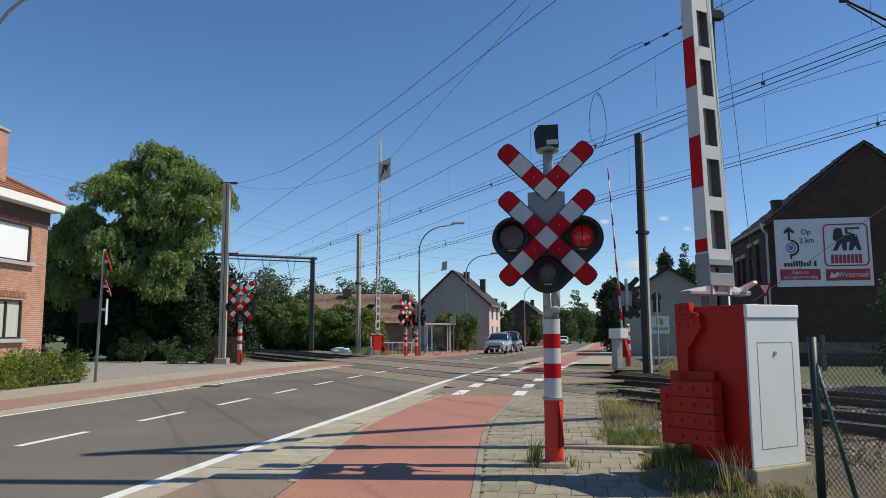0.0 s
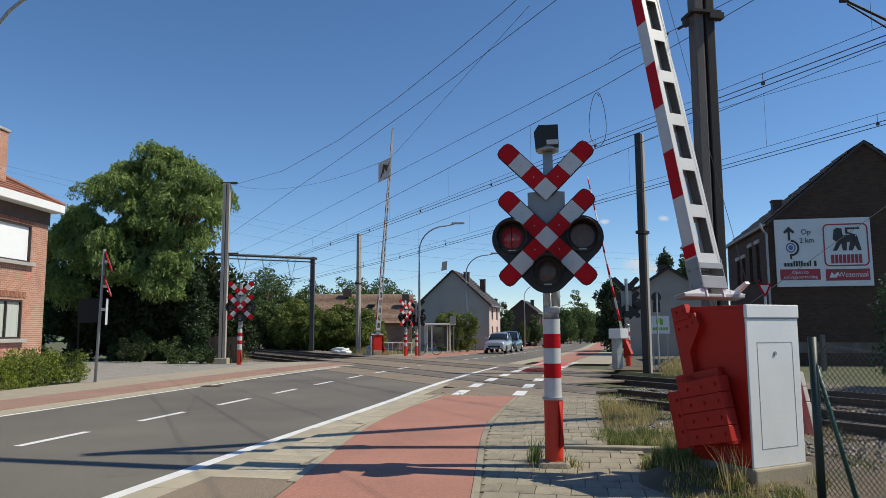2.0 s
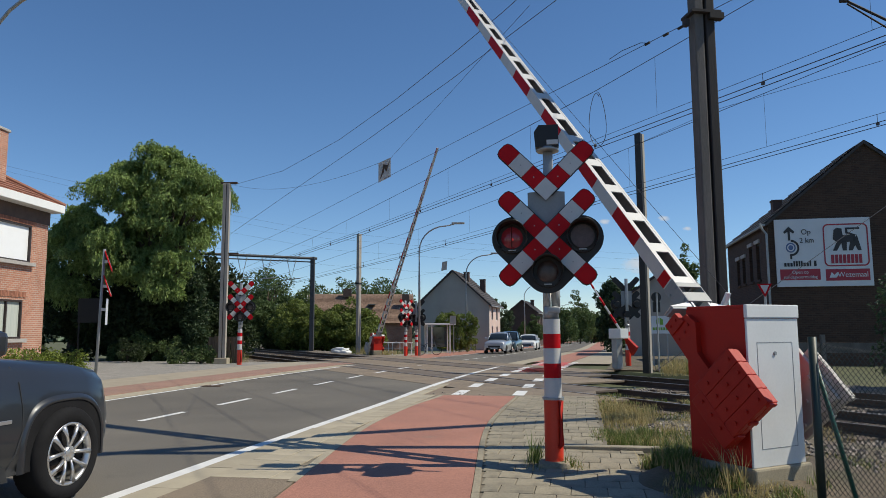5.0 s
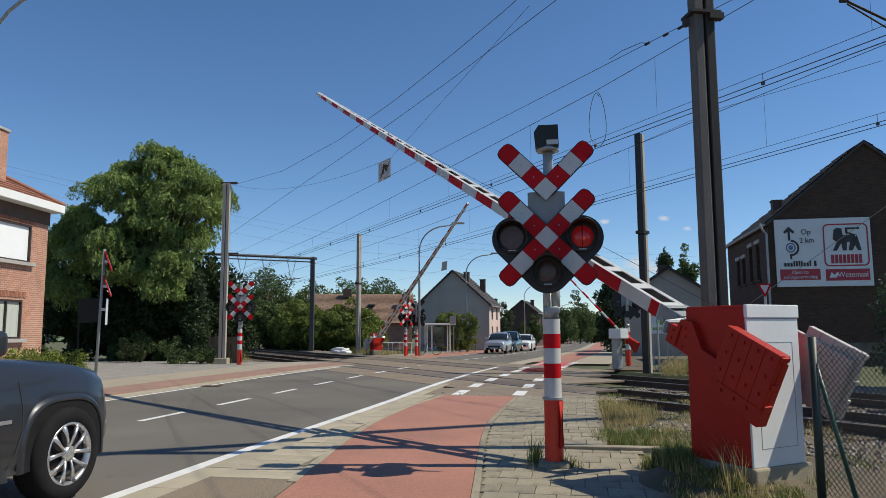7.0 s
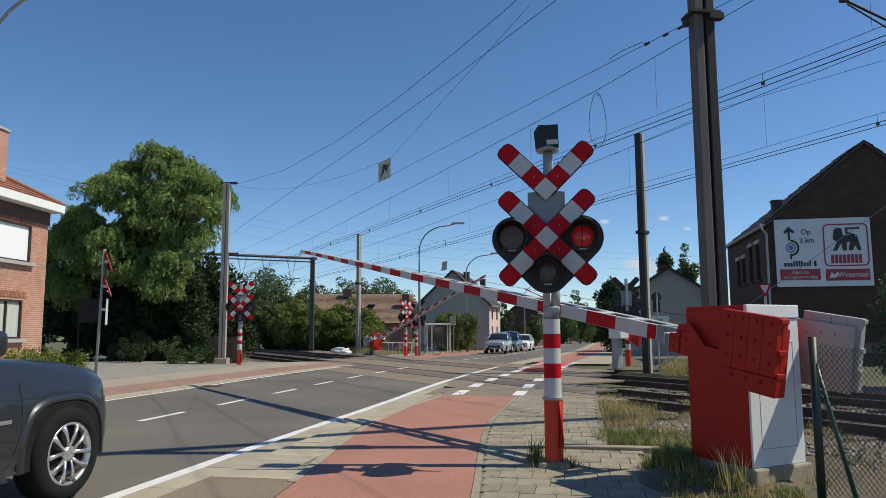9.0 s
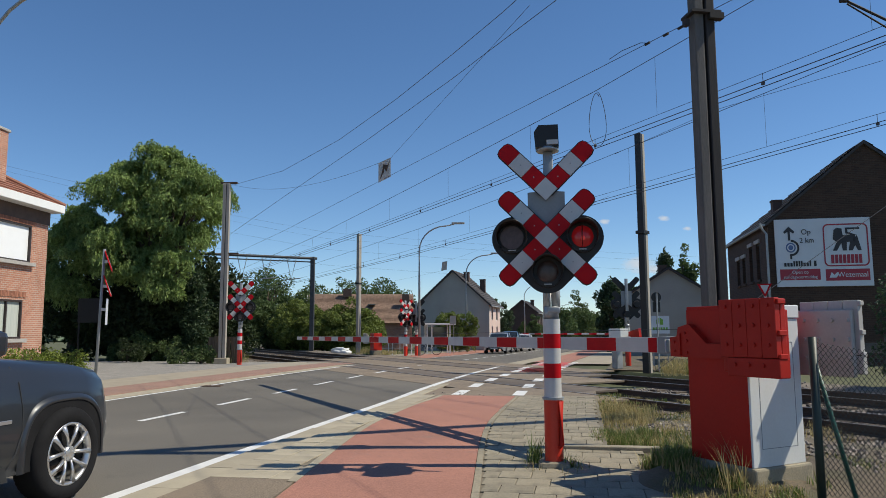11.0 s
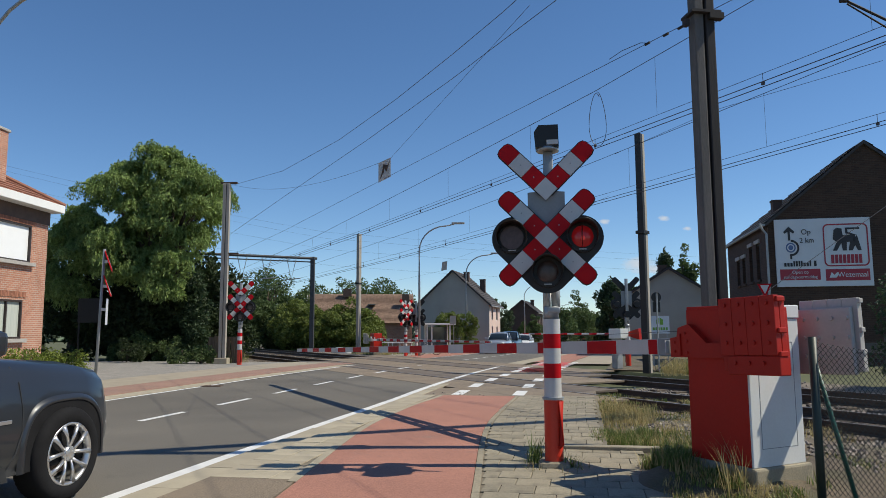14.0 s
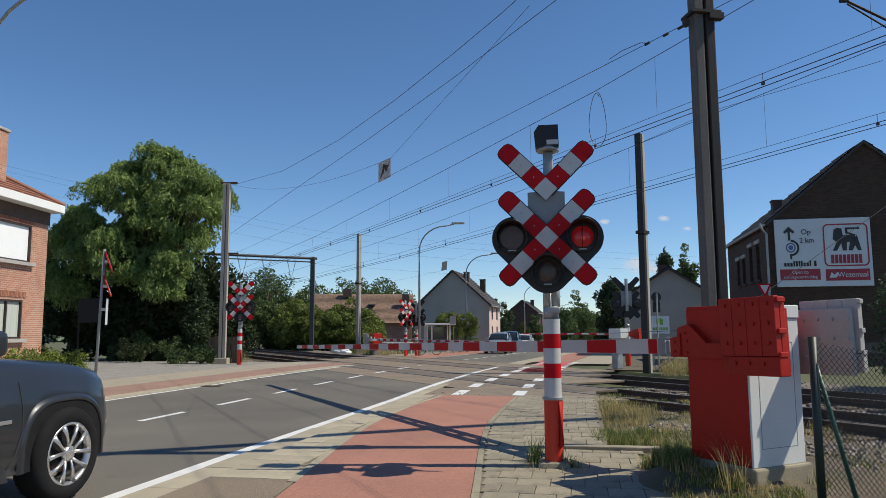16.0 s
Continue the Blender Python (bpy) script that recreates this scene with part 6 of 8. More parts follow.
def build_houses():
    brick_house()
    m = Matrix.Translation((13.82, 30.0, -0.1)) @ pose(0, 0, 0, 0, 0, -11)
    wins = [("L", y, y + 0.68, z0, z1) for y, top in ((1.6, 5.32), (2.98, 5.32), (4.5, 4.95), (5.78, 4.95)) for z0, z1 in ((0.8, 2.4), (3.7, top))]
    gable_house(m, 7.85, 8.6, 6.0, 9.3, WALL_DARK, TILE_DARK, "dark brown brick house with a steep gable and tall windows", wins, chim=((0.8, 1.6, 6.6, 0.38, 1.16),), name="gabled_brick_house", trim=STONE, over=0.12, ridge=2.2, sash=DARK_STEEL)
    g = bm_new()
    tube(g, [(-0.35, -0.16, 5.95), (-0.25, -0.14, 5.7), (-0.1, -0.12, 5.5), (-0.1, -0.12, 0)], 0.05, 8)
    solo("downpipe", g, GALV, "grey zinc downpipe at the corner of the dark brick house", "downpipe", m=m)
    billboard(m @ Matrix.Translation((2.09, -0.09, 4.68)) @ Matrix.Diagonal((0.883, 1, 0.957, 1)))
    mb = Matrix.Translation((-13.9, 73.5, -0.4)) @ pose(0, 0, 0, 0, 0, 6)
    g = thing("bungalow", mb, "low bungalow with a broad brown tiled roof", "house")
    bm = bm_new()
    box(bm, 5.4, 3.5, 1.3, 10.6, 7, 2.8)
    part("wall", bm, WALL_RED, g)
    for s in (0, 1):
        y0 = -0.5 if s == 0 else 7.5
        tiled_slope(g, (-0.4, y0, 2.6), (11.2, y0, 2.6), (11.0, 3.5, 5.8), (-0.2, 3.5, 5.8), TILE_BROWN, 26, 64)
    for x in (-0.2, 10.85):
        bm = bm_new()
        prism(bm, [(-0.4, 2.6), (7.4, 2.6), (3.5, 5.75)], 0.2, Matrix.Translation((x, 0, 0)) @ pose(0, 0, 0, 0, 0, 90))
        part("gable_wall", bm, RENDERWHITE, g)
    for cx, cy, cz, sx, sz in ((3.9, 2.9, 5.9, 0.9, 0.9), (10.1, 1.5, 4.9, 0.75, 1.6)):
        bm = bm_new()
        box(bm, cx, cy, cz, sx, 0.6, sz)
        part("chimney", bm, BRICK_DARK, g)
    bm = bm_new()
    box(bm, 6.5, 1.55, 4.6, 0.8, 0.9, 0.08, Matrix.Translation((0, 0, 0)))
    part("skylight", bm, GLASS, g, "small roof window")
    mg = Matrix.Translation((-2.45, 68.0, -0.5)) @ pose(0, 0, 0, 0, 0, -14)
    wins = [("R", y, y + 0.9, z, z + 1.3) for y in (1.2, 3.8) for z in (1.0, 2.9)]
    gable_house(mg, 6.9, 6.2, 4.4, 7.55, RENDERGREY, TILE_DARK, "grey rendered gable house with a dark roof", wins, front_mat=PINK, chim=((4.4, 1.9, 7.0, 0.5, 1.0), (5.5, 4.4, 6.3, 0.5, 1.3)), name="grey_gable_house", rows=14)
    gable_house(Matrix.Translation((-2.2, 84.5, -0.7)) @ pose(0, 0, 0, 0, 0, -13), 7.2, 9, 4.6, 7.0, BRICK_RED, TILE_DARK, "pale red brick house behind the grey house", [("R", y, y + 0.9, z, z + 1.3) for y in (1.2, 3.4, 6.2) for z in (1.0, 3.0)], name="terraced_house")
    gable_house(Matrix.Translation((9.5, 105, -0.9)) @ pose(0, 0, 0, 0, 0, -14), 4.2, 8, 5.0, 6.7, BRICK_DARK, TILE_DARK, "dark brick gable house far along the street", [("R", y, y + 0.9, z, z + 1.3) for y in (1.5, 4, 6) for z in (1.0, 3.0)], chim=((3.0, 5, 6.3, 0.5, 1.2),), name="dark_gable_house")
    mw = Matrix.Translation((11.9, 45.6, -0.45)) @ pose(0, 0, 0, 0, 0, -12)
    gable_house(mw, 4.9, 7, 4.15, 5.75, RENDERGREY, TILE_DARK, "pale rendered gable house beyond the tracks", (), chim=((2.15, 0.8, 5.6, 0.5, 0.7),), name="pale_gable_house")
    # garden wall and low fence at the far side of the tracks
    g = thing("garden_fence", Matrix(), "grey concrete post-and-panel garden fence", "fence")
    for k in range(6):
        w = bm_new()
        box(w, 9.8 + 1.7 * k, 26.8 - 0.9 * k, 0.55, 0.13, 0.13, 1.3)
        part("post", w, MASTCON, g)
        w = bm_new()
        box(w, 0, 0, 0, 1.72, 0.06, 0.35, Matrix.Translation((10.65 + 1.7 * k, 26.35 - 0.9 * k, 0.75)) @ pose(0, 0, 0, 0, 0, -27.9))
        part("panel", w, MASTCON, g)


# ---- railway masts and wires ----
def lattice_mast(m, h, w, label, stone=MASTCON):
    g = thing("catenary_mast", m, label, "catenary mast", "catenary masts")
    bm = bm_new()
    box(bm, -w * 0.27, 0, h / 2 - 0.3, w * 0.44, w * 0.62, h + 0.6, bevel=0.015)
    part("mast_leg", bm, stone, g)
    bm = bm_new()
    box(bm, w * 0.27, 0, h / 2 - 0.3, w * 0.44, w * 0.62, h + 0.6, bevel=0.015)
    # right leg of the dark mast coloured near-black for the beam's shaded recess
    part("mast_leg", bm, DARK_STEEL if stone is MASTCON else stone, g)
    bm = bm_new()
    box(bm, 0, 0.02, h / 2, w * 0.12, w * 0.45, h)
    part("web", bm, DARK_STEEL, g)
    bm = bm_new()
    box(bm, 0, 0, 0.1, w * 1.8, w * 1.5, 0.3, bevel=0.03)
    part("foundation", bm, CONCRETE, g)
    return g


def small_mast(m, h, label, r=0.13, dark=BLACK):
    g = thing("catenary_mast", m, label, "catenary mast", "catenary masts")
    # left half takes the shaded side's colour, right half the sunlit concrete's
    bm = bm_new()
    box(bm, -r * 0.55, 0, h / 2, r * 0.85, r * 1.6, h, bevel=0.01)
    part("mast_leg", bm, dark, g)
    bm = bm_new()
    box(bm, r * 0.5, 0, h / 2, r * 1.1, r * 1.7, h, bevel=0.01)
    part("mast_leg", bm, LIGHTCON, g)
    bm = bm_new()
    box(bm, 0, 0, h * 0.58, r * 3.0, r * 2.2, 0.1)
    part("clamp", bm, BLACK, g)
    return g


def wire(points, r, label, sag=0.0, seg=14):
    bm = bm_new()
    pts = []
    for a, b in zip(points, points[1:]):
        a, b = Vector(a), Vector(b)
        for k in range(seg):
            f = k / seg
            p = a.lerp(b, f)
            p.z -= sag * 4 * f * (1 - f)
            pts.append(p)
    pts.append(Vector(points[-1]))
    tube(bm, pts, r * 0.6, 5)
    return solo("overhead_wire", bm, WIRE, label, "cable", "overhead wires")


def build_catenary():
    big = lattice_mast(Matrix.Translation((3.182, 8.36, 0)) @ pose(0, 0, 0, 0, 0, 8), 8.6, 0.27, "heavy weathered concrete catenary mast beside the barrier")
    bm = bm_new()
    box(bm, 0, 0, 5.23, 0.375, 0.294, 0.033)
    box(bm, 0.13, -0.1, 5.18, 0.18, 0.1, 0.073)
    box(bm, -0.22, -0.04, 5.105, 0.057, 0.08, 0.08)
    part("clamp", bm, DARK_STEEL, big, "dark steel clamp band")
    bm = bm_new()
    box(bm, 6.8, 0, 8.45, 14.2, 0.2, 0.26, pose(0, 0, 0, 0, 0, 14.5), bevel=0.02)
    part("beam", bm, PORTAL, big, "steel beam from the mast over both tracks")
    small_mast(Matrix.Translation((6.62, 23.4, 0)) @ pose(0, 0, 0, 0, 0, 48), 7.95, "slim catenary mast beyond the tracks, its shaded half coloured black", 0.135)
    small_mast(Matrix.Translation((-5.5, 46.3, 0)) @ pose(0, 0, 0, 0, 0, 60), 7.75, "slim pale catenary mast beyond the tracks", dark=LIGHTCON)
    g = lattice_mast(Matrix.Translation((-9.93, 32.25, 0)), 8.2, 0.32, "pale grey concrete catenary mast beside the wooden fence", LIGHTCON)
    for cx, cz, sx in ((0.1, 8.22, 0.75), (0.35, 4.95, 0.5)):
        bm = bm_new()
        box(bm, cx, 0, cz, sx, 0.12, 0.08)
        part("crossarm", bm, STEEL_RUST, g)
    wire([(6.9, 23.66, 0.02), (19.25, 29.0, 7.07)], 0.02, "thin stay cable from the trackside to the dark gable")
    # portal
    right, left = Vector((-10.0, 54.4, 0)), Vector((-20.5, 49.0, 0))
    g = thing("catenary_portal", Matrix.Translation(right), "dark steel portal over both tracks with drop arms", "catenary portal")
    d = left - right
    bm = bm_new()
    box(bm, 0, 0, 3.5, 0.32, 0.3, 7.2, bevel=0.02)
    part("mast_leg", bm, PORTAL, g)
    bm = bm_new()
    box(bm, d.x, d.y, 3.5, 0.32, 0.3, 7.2, bevel=0.02)
    part("mast_leg", bm, PORTAL, g)
    bm = bm_new()
    tube(bm, [(0.3, 0.1, 6.98), tuple(d * 1.02 + Vector((0, 0, 7.0)))], 0.11, 6)
    tube(bm, [(0.0, 0.0, 6.7), tuple(d * 1.0 + Vector((0, 0, 6.72)))], 0.05, 6)
    part("beam", bm, PORTAL, g)
    for f in (0.14, 0.3, 0.45):
        bm = bm_new()
        p = d * f
        tube(bm, [(p.x - 0.35, p.y, 6.9), (p.x, p.y, 5.3), (p.x + 0.35, p.y, 6.9)], 0.035, 5)
        tube(bm, [(p.x - 0.5, p.y, 5.3), (p.x + 0.7, p.y, 5.4)], 0.04, 5)
        part("drop_arm", bm, GALV, g)
    # wires of both tracks: contact pair, auxiliary wire, carrier with its droppers
    def height(line, u):
        for (u0, z0), (u1, z1) in zip(line, line[1:]):
            if u <= u1:
                break
        return z0 + (z1 - z0) * (u - u0) / (u1 - u0)
    for n, contact, aux, carrier in (
            (11.2, [(-30, 6.5), (6.0, 5.87), (27.4, 5.42), (80, 4.9)], [(-30, 6.75), (6.0, 6.11), (27.4, 5.58), (80, 5.1)], [(-20, 9.6), (8.3, 7.5), (12.8, 7.1), (21.3, 6.63), (33.2, 6.04), (50, 5.6), (80, 5.7)]),
            (14.75, [(-30, 6.2), (8.0, 5.56), (31.7, 4.92), (80, 4.5)], [(-30, 6.45), (8.0, 5.8), (31.7, 5.17), (80, 4.75)], [(-20, 8.8), (7.9, 7.2), (12.2, 6.94), (19.6, 6.5), (29.2, 6.1), (50, 5.6), (80, 5.6)])):
        for dn, dz in ((0.06, 0.0), (-0.06, 0.05)):
            wire([rail(n + dn, u, z + dz) for u, z in contact], 0.015, "taut contact wire over the track", 0.0)
        wire([rail(n, u, z) for u, z in aux], 0.009, "thin auxiliary wire over the track", 0.02)
        wire([rail(n, u, z) for u, z in carrier], 0.013, "sagging carrier wire over the track", 0.0)
        for k in range(9):
            u = -3.0 + 4.6 * k
            bm = bm_new()
            tube(bm, [rail(n, u, height(aux, u)), rail(n, u, height(carrier, u))], 0.0035, 4)
            solo("dropper", bm, WIRE, "thin dropper between the overhead wires", "cable", "wire droppers")
            bm = bm_new()
            tube(bm, [rail(n, u + 2.0, height(aux, u + 2)), rail(n, u + 2.0, height(contact, u + 2) + 0.02)], 0.006, 4)
            box(bm, 0, 0, 0, 0.05, 0.05, 0.06, Matrix.Translation(rail(n, u + 2.0, height(contact, u + 2) + 0.04)))
            solo("dropper", bm, WIRE, "short dropper with a clamp between the overhead wires", "cable", "wire droppers")
    wire([rail(14.75, 8, 6.88), rail(14.75, 12.2, 7.02), rail(14.75, 16, 6.7)], 0.009, "thin feeder wire beside the carrier", 0.0)
    # feeders on the near masts
    wire([rail(8.3, 5.2, 6.1), rail(8.3, 8.4, 6.03), rail(8.3, 14.6, 5.9), rail(8.3, 29, 5.55), rail(8.3, 70, 5.2)], 0.009, "insulated feeder cable that leaves the mast", 0.0, 12)
    for k, u in enumerate((7.45, 7.75, 8.15)):
        bm = bm_new()
        cyl(bm, rail(8.3, u - 0.05, 6.035), rail(8.3, u + 0.05, 6.03), 0.022, seg=8)
        solo("wire_clamp", bm, DARK_STEEL, "small dark clamp on the feeder cable", "clamp", "wire clamps")
    bm = bm_new()
    tube(bm, [rail(8.3, 8.15, 6.04), rail(8.3, 8.3, 6.1), rail(8.3, 8.75, 6.12), rail(8.3, 9.05, 6.08)], 0.006, 5)
    solo("cable_tail", bm, WIRE, "loose end of cable at the feeder clamp", "cable")
    wire([rail(8.3, -6, 8.78), rail(8.3, 10.5, 7.77), rail(8.3, 14.6, 7.51), rail(8.3, 19.9, 7.27), rail(8.3, 29.1, 7.0), rail(8.3, 40, 6.62), rail(8.3, 75, 6.0)], 0.012, "high feeder wire along the railway", 0.0, 12)
    wire([rail(7.0, 0, 8.4), rail(7.0, 10.4, 7.21), rail(7.0, 12.3, 7.07), rail(7.0, 15.06, 6.92), rail(7.0, 18.9, 6.86), rail(7.0, 24.6, 7.1), (-9.75, 32.25, 8.1)], 0.011, "high feeder wire along the railway", 0.0, 8)
    P = Vector((-1.68, 20.3, 6.06))
    wire([P + Vector((0.17, 0, 0.35)), (1.55, 12.0, 7.1)], 0.007, "thin stay wire with a warning plate", 0.0)
    wire([(-9.7, 32.25, 8.15), P + Vector((-0.18, 0, 0.2))], 0.008, "thin stay wire with a warning plate", 0.45)
    bm = bm_new()
    prism(bm, [(-0.185, -0.38), (0.17, -0.2), (0.17, 0.37), (-0.185, 0.2)], 0.012)
    pl = solo("warning_plate", bm, PANEL_PALE, "pale square warning plate with a dark flash, hung on wires", "sign", "hanging plates", m=Matrix.Translation(P))
    bm = bm_new()
    prism(bm, [(-0.14, -0.3), (-0.02, -0.05), (-0.02, 0.05), (0.05, -0.05), (0.14, 0.26), (0.07, 0.13), (-0.04, 0.17), (-0.07, 0.0)], 0.006, Matrix.Translation((0, -0.007, 0)))
    part("flash", bm, BRICK_DARK, pl)
    bm = bm_new()
    prism(bm, [(-0.26, -0.4), (0.2, -0.32), (0.26, 0.42), (-0.16, 0.36)], 0.015)
    solo("warning_plate", bm, RENDERGREY, "grey warning plate hung on wires over the street", "sign", "hanging plates", m=Matrix.Translation((0.1, 60, 6.85)))
    wire([(0.1, 60, 7.2), (9.5, 40, 9.0)], 0.008, "thin stay wire with a warning plate", 0.2)
    wire([(0.1, 60, 6.5), (-12, 66, 5.0)], 0.008, "thin stay wire with a warning plate", 0.2)
    # cable loop on the wires
    bm = bm_new()
    q = Vector((3.26, 14.5, 0))
    loop = []
    for k in range(26):
        a = radians(100 - 400 * k / 25)
        loop.append((q.x + (0.17 - 0.05 * math.sin(a)) * math.cos(a), q.y + 0.004 * k, 5.8 + 0.58 * math.sin(a)))
    tube(bm, loop, 0.007, 5)
    solo("cable_loop", bm, WIRE, "loose loop of cable between the overhead wires", "cable")
    # phone wires over the yard
    for k, (z0, z1) in enumerate(((11.2, 7.7), (10.9, 7.3), (10.1, 6.6), (8.6, 5.6))):
        wire([(-30, 40, z0 + 1.0), (-7.5, 45, z1), (30, 52, z1 - 1.5)], 0.006, "thin telephone wire across the street", 0.25)
    # tensioned arm at the top corner
    bm = bm_new()
    tube(bm, [(6.58, 11.2, 6.82), (8.03, 11.4, 6.22)], 0.022, 6)
    tube(bm, [(6.68, 11.2, 6.72), (8.03, 11.4, 6.0)], 0.014, 6)
    box(bm, 6.63, 11.2, 6.8, 0.12, 0.08, 0.09)
    solo("registration_arm", bm, DARK_STEEL, "rusty registration arm of the overhead line", "catenary arm")


def street_lamp(base, height, reach, az, label):
    g = thing("street_lamp", Matrix.Translation(base) @ pose(0, 0, 0, 0, 0, az), label, "street lamp", "street lamps")
    bm = bm_new()
    pts = [(0, 0, 0), (0, 0, height * 0.55), (0, 0, height * 0.8)]
    for k in range(1, 8):
        a = radians(90 * k / 7)
        pts.append((reach * 0.75 * (1 - math.cos(a)), 0, height * 0.8 + height * 0.19 * math.sin(a)))
    pts.append((reach, 0, height * 1.003))
    tube(bm, pts, [0.085, 0.07, 0.055] + [0.045] * (len(pts) - 3), 8)
    part("pole", bm, GALV, g, smooth=True)
    bm = bm_new()
    box(bm, reach + 0.25, 0, height * 1.01, 0.85, 0.26, 0.12, pose(0, 0, 0, 0, 0), bevel=0.03)
    part("lamp_head", bm, GALV, g)
    return g


def build_street_furniture():
    street_lamp((-1.55, 46.2, -0.2), 8.5, 2.3, -4, "grey curved street lamp beside the crossing")
    street_lamp((1.95, 60.5, -0.35), 8.22, 2.3, -4, "grey curved street lamp along the street")
    for s in (92, 122, 152):
        street_lamp(tuple(road(s, -11.2)), 8.0, 2.3, -12, "grey curved street lamp along the street")
    street_lamp((-12.9, 19.3, 0), 11.0, 2.6, -11, "grey curved street lamp across the road")
    # road sign pole seen edge-on
    g = thing("road_sign", pose(-9.62, 20.05, 0.0, 0, 0, 0), "grey pole with two red-rimmed triangles and a white plate", "traffic sign")
    bm = bm_new()
    tube(bm, [(-0.06, 0, 0), (0.03, 0, 3.75)], 0.042, 8)
    part("pole", bm, PLATEGREY, g, smooth=True)
    lean = Matrix.Rotation(radians(20), 4, Vector((-0.43, 0.9, 0)))
    for z in (3.42, 2.72):
        h = 0.62
        poly = [(-0.4, -h / 2), (0.4, -h / 2), (0.0, h / 2)]
        M = Matrix.Translation((0.17, 0.0, z)) @ lean.inverted() @ pose(0, 0, 0, 0, 0, 113.5)
        bm = bm_new()
        prism(bm, poly, 0.03, M)
        tri = part("sign_plate", bm, REFL_RED, g, "red triangular plate")
        bm = bm_new()
        prism(bm, [(x * 0.72, zz * 0.72 - 0.05) for x, zz in poly], 0.004, M @ Matrix.Translation((0, -0.006, 0)))
        part("sign_face", bm, REFL_WHITE, tri)
    bm = bm_new()
    prism(bm, [(-0.3, -0.36), (0.3, -0.36), (0.3, 0.36), (-0.3, 0.36)], 0.05, Matrix.Translation((0.2, 0.0, 1.98)) @ pose(0, 0, 0, 0, 0, 114.6))
    part("sign_plate", bm, SHUTTER, g, "white rectangular plate")
    for z in (3.4, 2.7, 2.05):
        bm = bm_new()
        box(bm, 0.09, 0, z, 0.14, 0.06, 0.08)
        part("clamp", bm, REFL_WHITE, g)
    # dark board behind the pole
    g = thing("notice_board", Matrix.Translation((-17.6, 35.5, 1.3)), "dark notice board in the shade under the trees", "board")
    bm = bm_new()
    box(bm, 0, 0, 1.2, 1.1, 0.05, 1.2)
    part("board", bm, BLACK, g)
    for x in (-0.5, 0.5):
        bm = bm_new()
        box(bm, x, 0.05, -0.1, 0.08, 0.04, 2.5)
        part("leg", bm, BLACK, g)
    # wooden fence
    g = thing("wooden_fence", pose(-10.9, 33.4, 0, 0, 0, -18), "weathered brown picket fence beside the catenary mast", "fence")
    rnd = random.Random(8)
    bm = bm_new()
    box(bm, 0, 0, 0.6, 0.095, 0.025, 1.2)
    me = finish(bm, "picket", WOOD)
    for k in range(17):
        ob = new("picket", me)
        ob.parent = g
        ob.matrix_basis = Matrix.Translation((0.11 * k, 0, rnd.uniform(-0.04, 0.03))) @ pose(0, 0, 0, 0, rnd.uniform(-1.5, 1.5))
    bm = bm_new()
    for z in (0.3, 0.95):
        box(bm, 0.9, 0.04, z, 1.95, 0.04, 0.08)
    part("rail", bm, WOOD, g)
    # signals at the far side, seen obliquely and from behind
    crossing_signal(pose(-2.4, 45.5, -0.17, 0, 0, 44), "crossing signal with double cross facing the street", bell=False)
    crossing_signal(pose(-1.75, 46.4, -0.18, 0, 0, 165), "crossing signal turned away, its dark back in view", bell=False)
    crossing_signal(pose(7.5, 29.2, -0.02, 0, 0, 176), "crossing signal turned away, its grey back in view", bell=False)
    # shelter
    g2 = thing("bus_shelter", pose(-1.2, 52.6, -0.25, 0, 0, 8), "white framed bus shelter with a flat roof", "bus shelter")
    for x, y in ((0, 0), (1.7, 0), (0, 1.3), (1.7, 1.3), (0.35, 0.0)):
        bm = bm_new()
        box(bm, x, y, 1.05, 0.09, 0.09, 2.1)
        part("post", bm, RENDERWHITE, g2)
    bm = bm_new()
    box(bm, 0.85, 0.6, 2.15, 2.5, 1.7, 0.13, bevel=0.02)
    part("roof", bm, RENDERWHITE, g2)
    bm = bm_new()
    box(bm, 0.85, 1.3, 1.2, 1.7, 0.02, 1.5)
    pane = part("pane", bm, GLASS, g2)
    bm = bm_new()
    box(bm, 1.9, -0.2, 2.45, 0.45, 0.04, 0.6)
    box(bm, 1.95, -0.2, 1.1, 0.06, 0.06, 2.4)
    solo("stop_sign", bm, RENDERGREY, "grey bus stop plate on a pole", "sign", m=pose(-1.2, 52.6, -0.25))
    bm = bm_new()
    for k in range(3):
        x = -4.1 + 0.75 * k
        tube(bm, [(x, 47, 0), (x, 47, 0.75), (x + 0.25, 47, 0.85), (x + 0.5, 47, 0.75), (x + 0.5, 47, 0)], 0.03, 6)
    tube(bm, [(-4.1, 47, 0.8), (-2.0, 47, 0.8)], 0.03, 6)
    tube(bm, [(-4.1, 47, 0.45), (-2.0, 47, 0.45)], 0.02, 6)
    solo("pedestrian_rail", bm, WHITEPVC, "white tubular guard rail behind the signals", "rail", m=Matrix.Translation((0, 0, -0.15)))
    # bicycle
    g3 = thing("bicycle", pose(-1.5, 47.6, -0.18, 0, 0, 4), "dark bicycle leaning at the shelter", "bicycle")
    for x in (0, 1.05):
        bm = bm_new()
        tube(bm, [(x + 0.33 * math.cos(a), 0, 0.34 + 0.33 * math.sin(a)) for a in [2 * math.pi * k / 20 for k in range(21)]], 0.02, 5)
        part("wheel", bm, TYRE, g3)
    bm = bm_new()
    tube(bm, [(0, 0, 0.34), (0.35, 0, 0.75), (0.9, 0, 0.8), (1.05, 0, 0.34)], 0.02, 5)
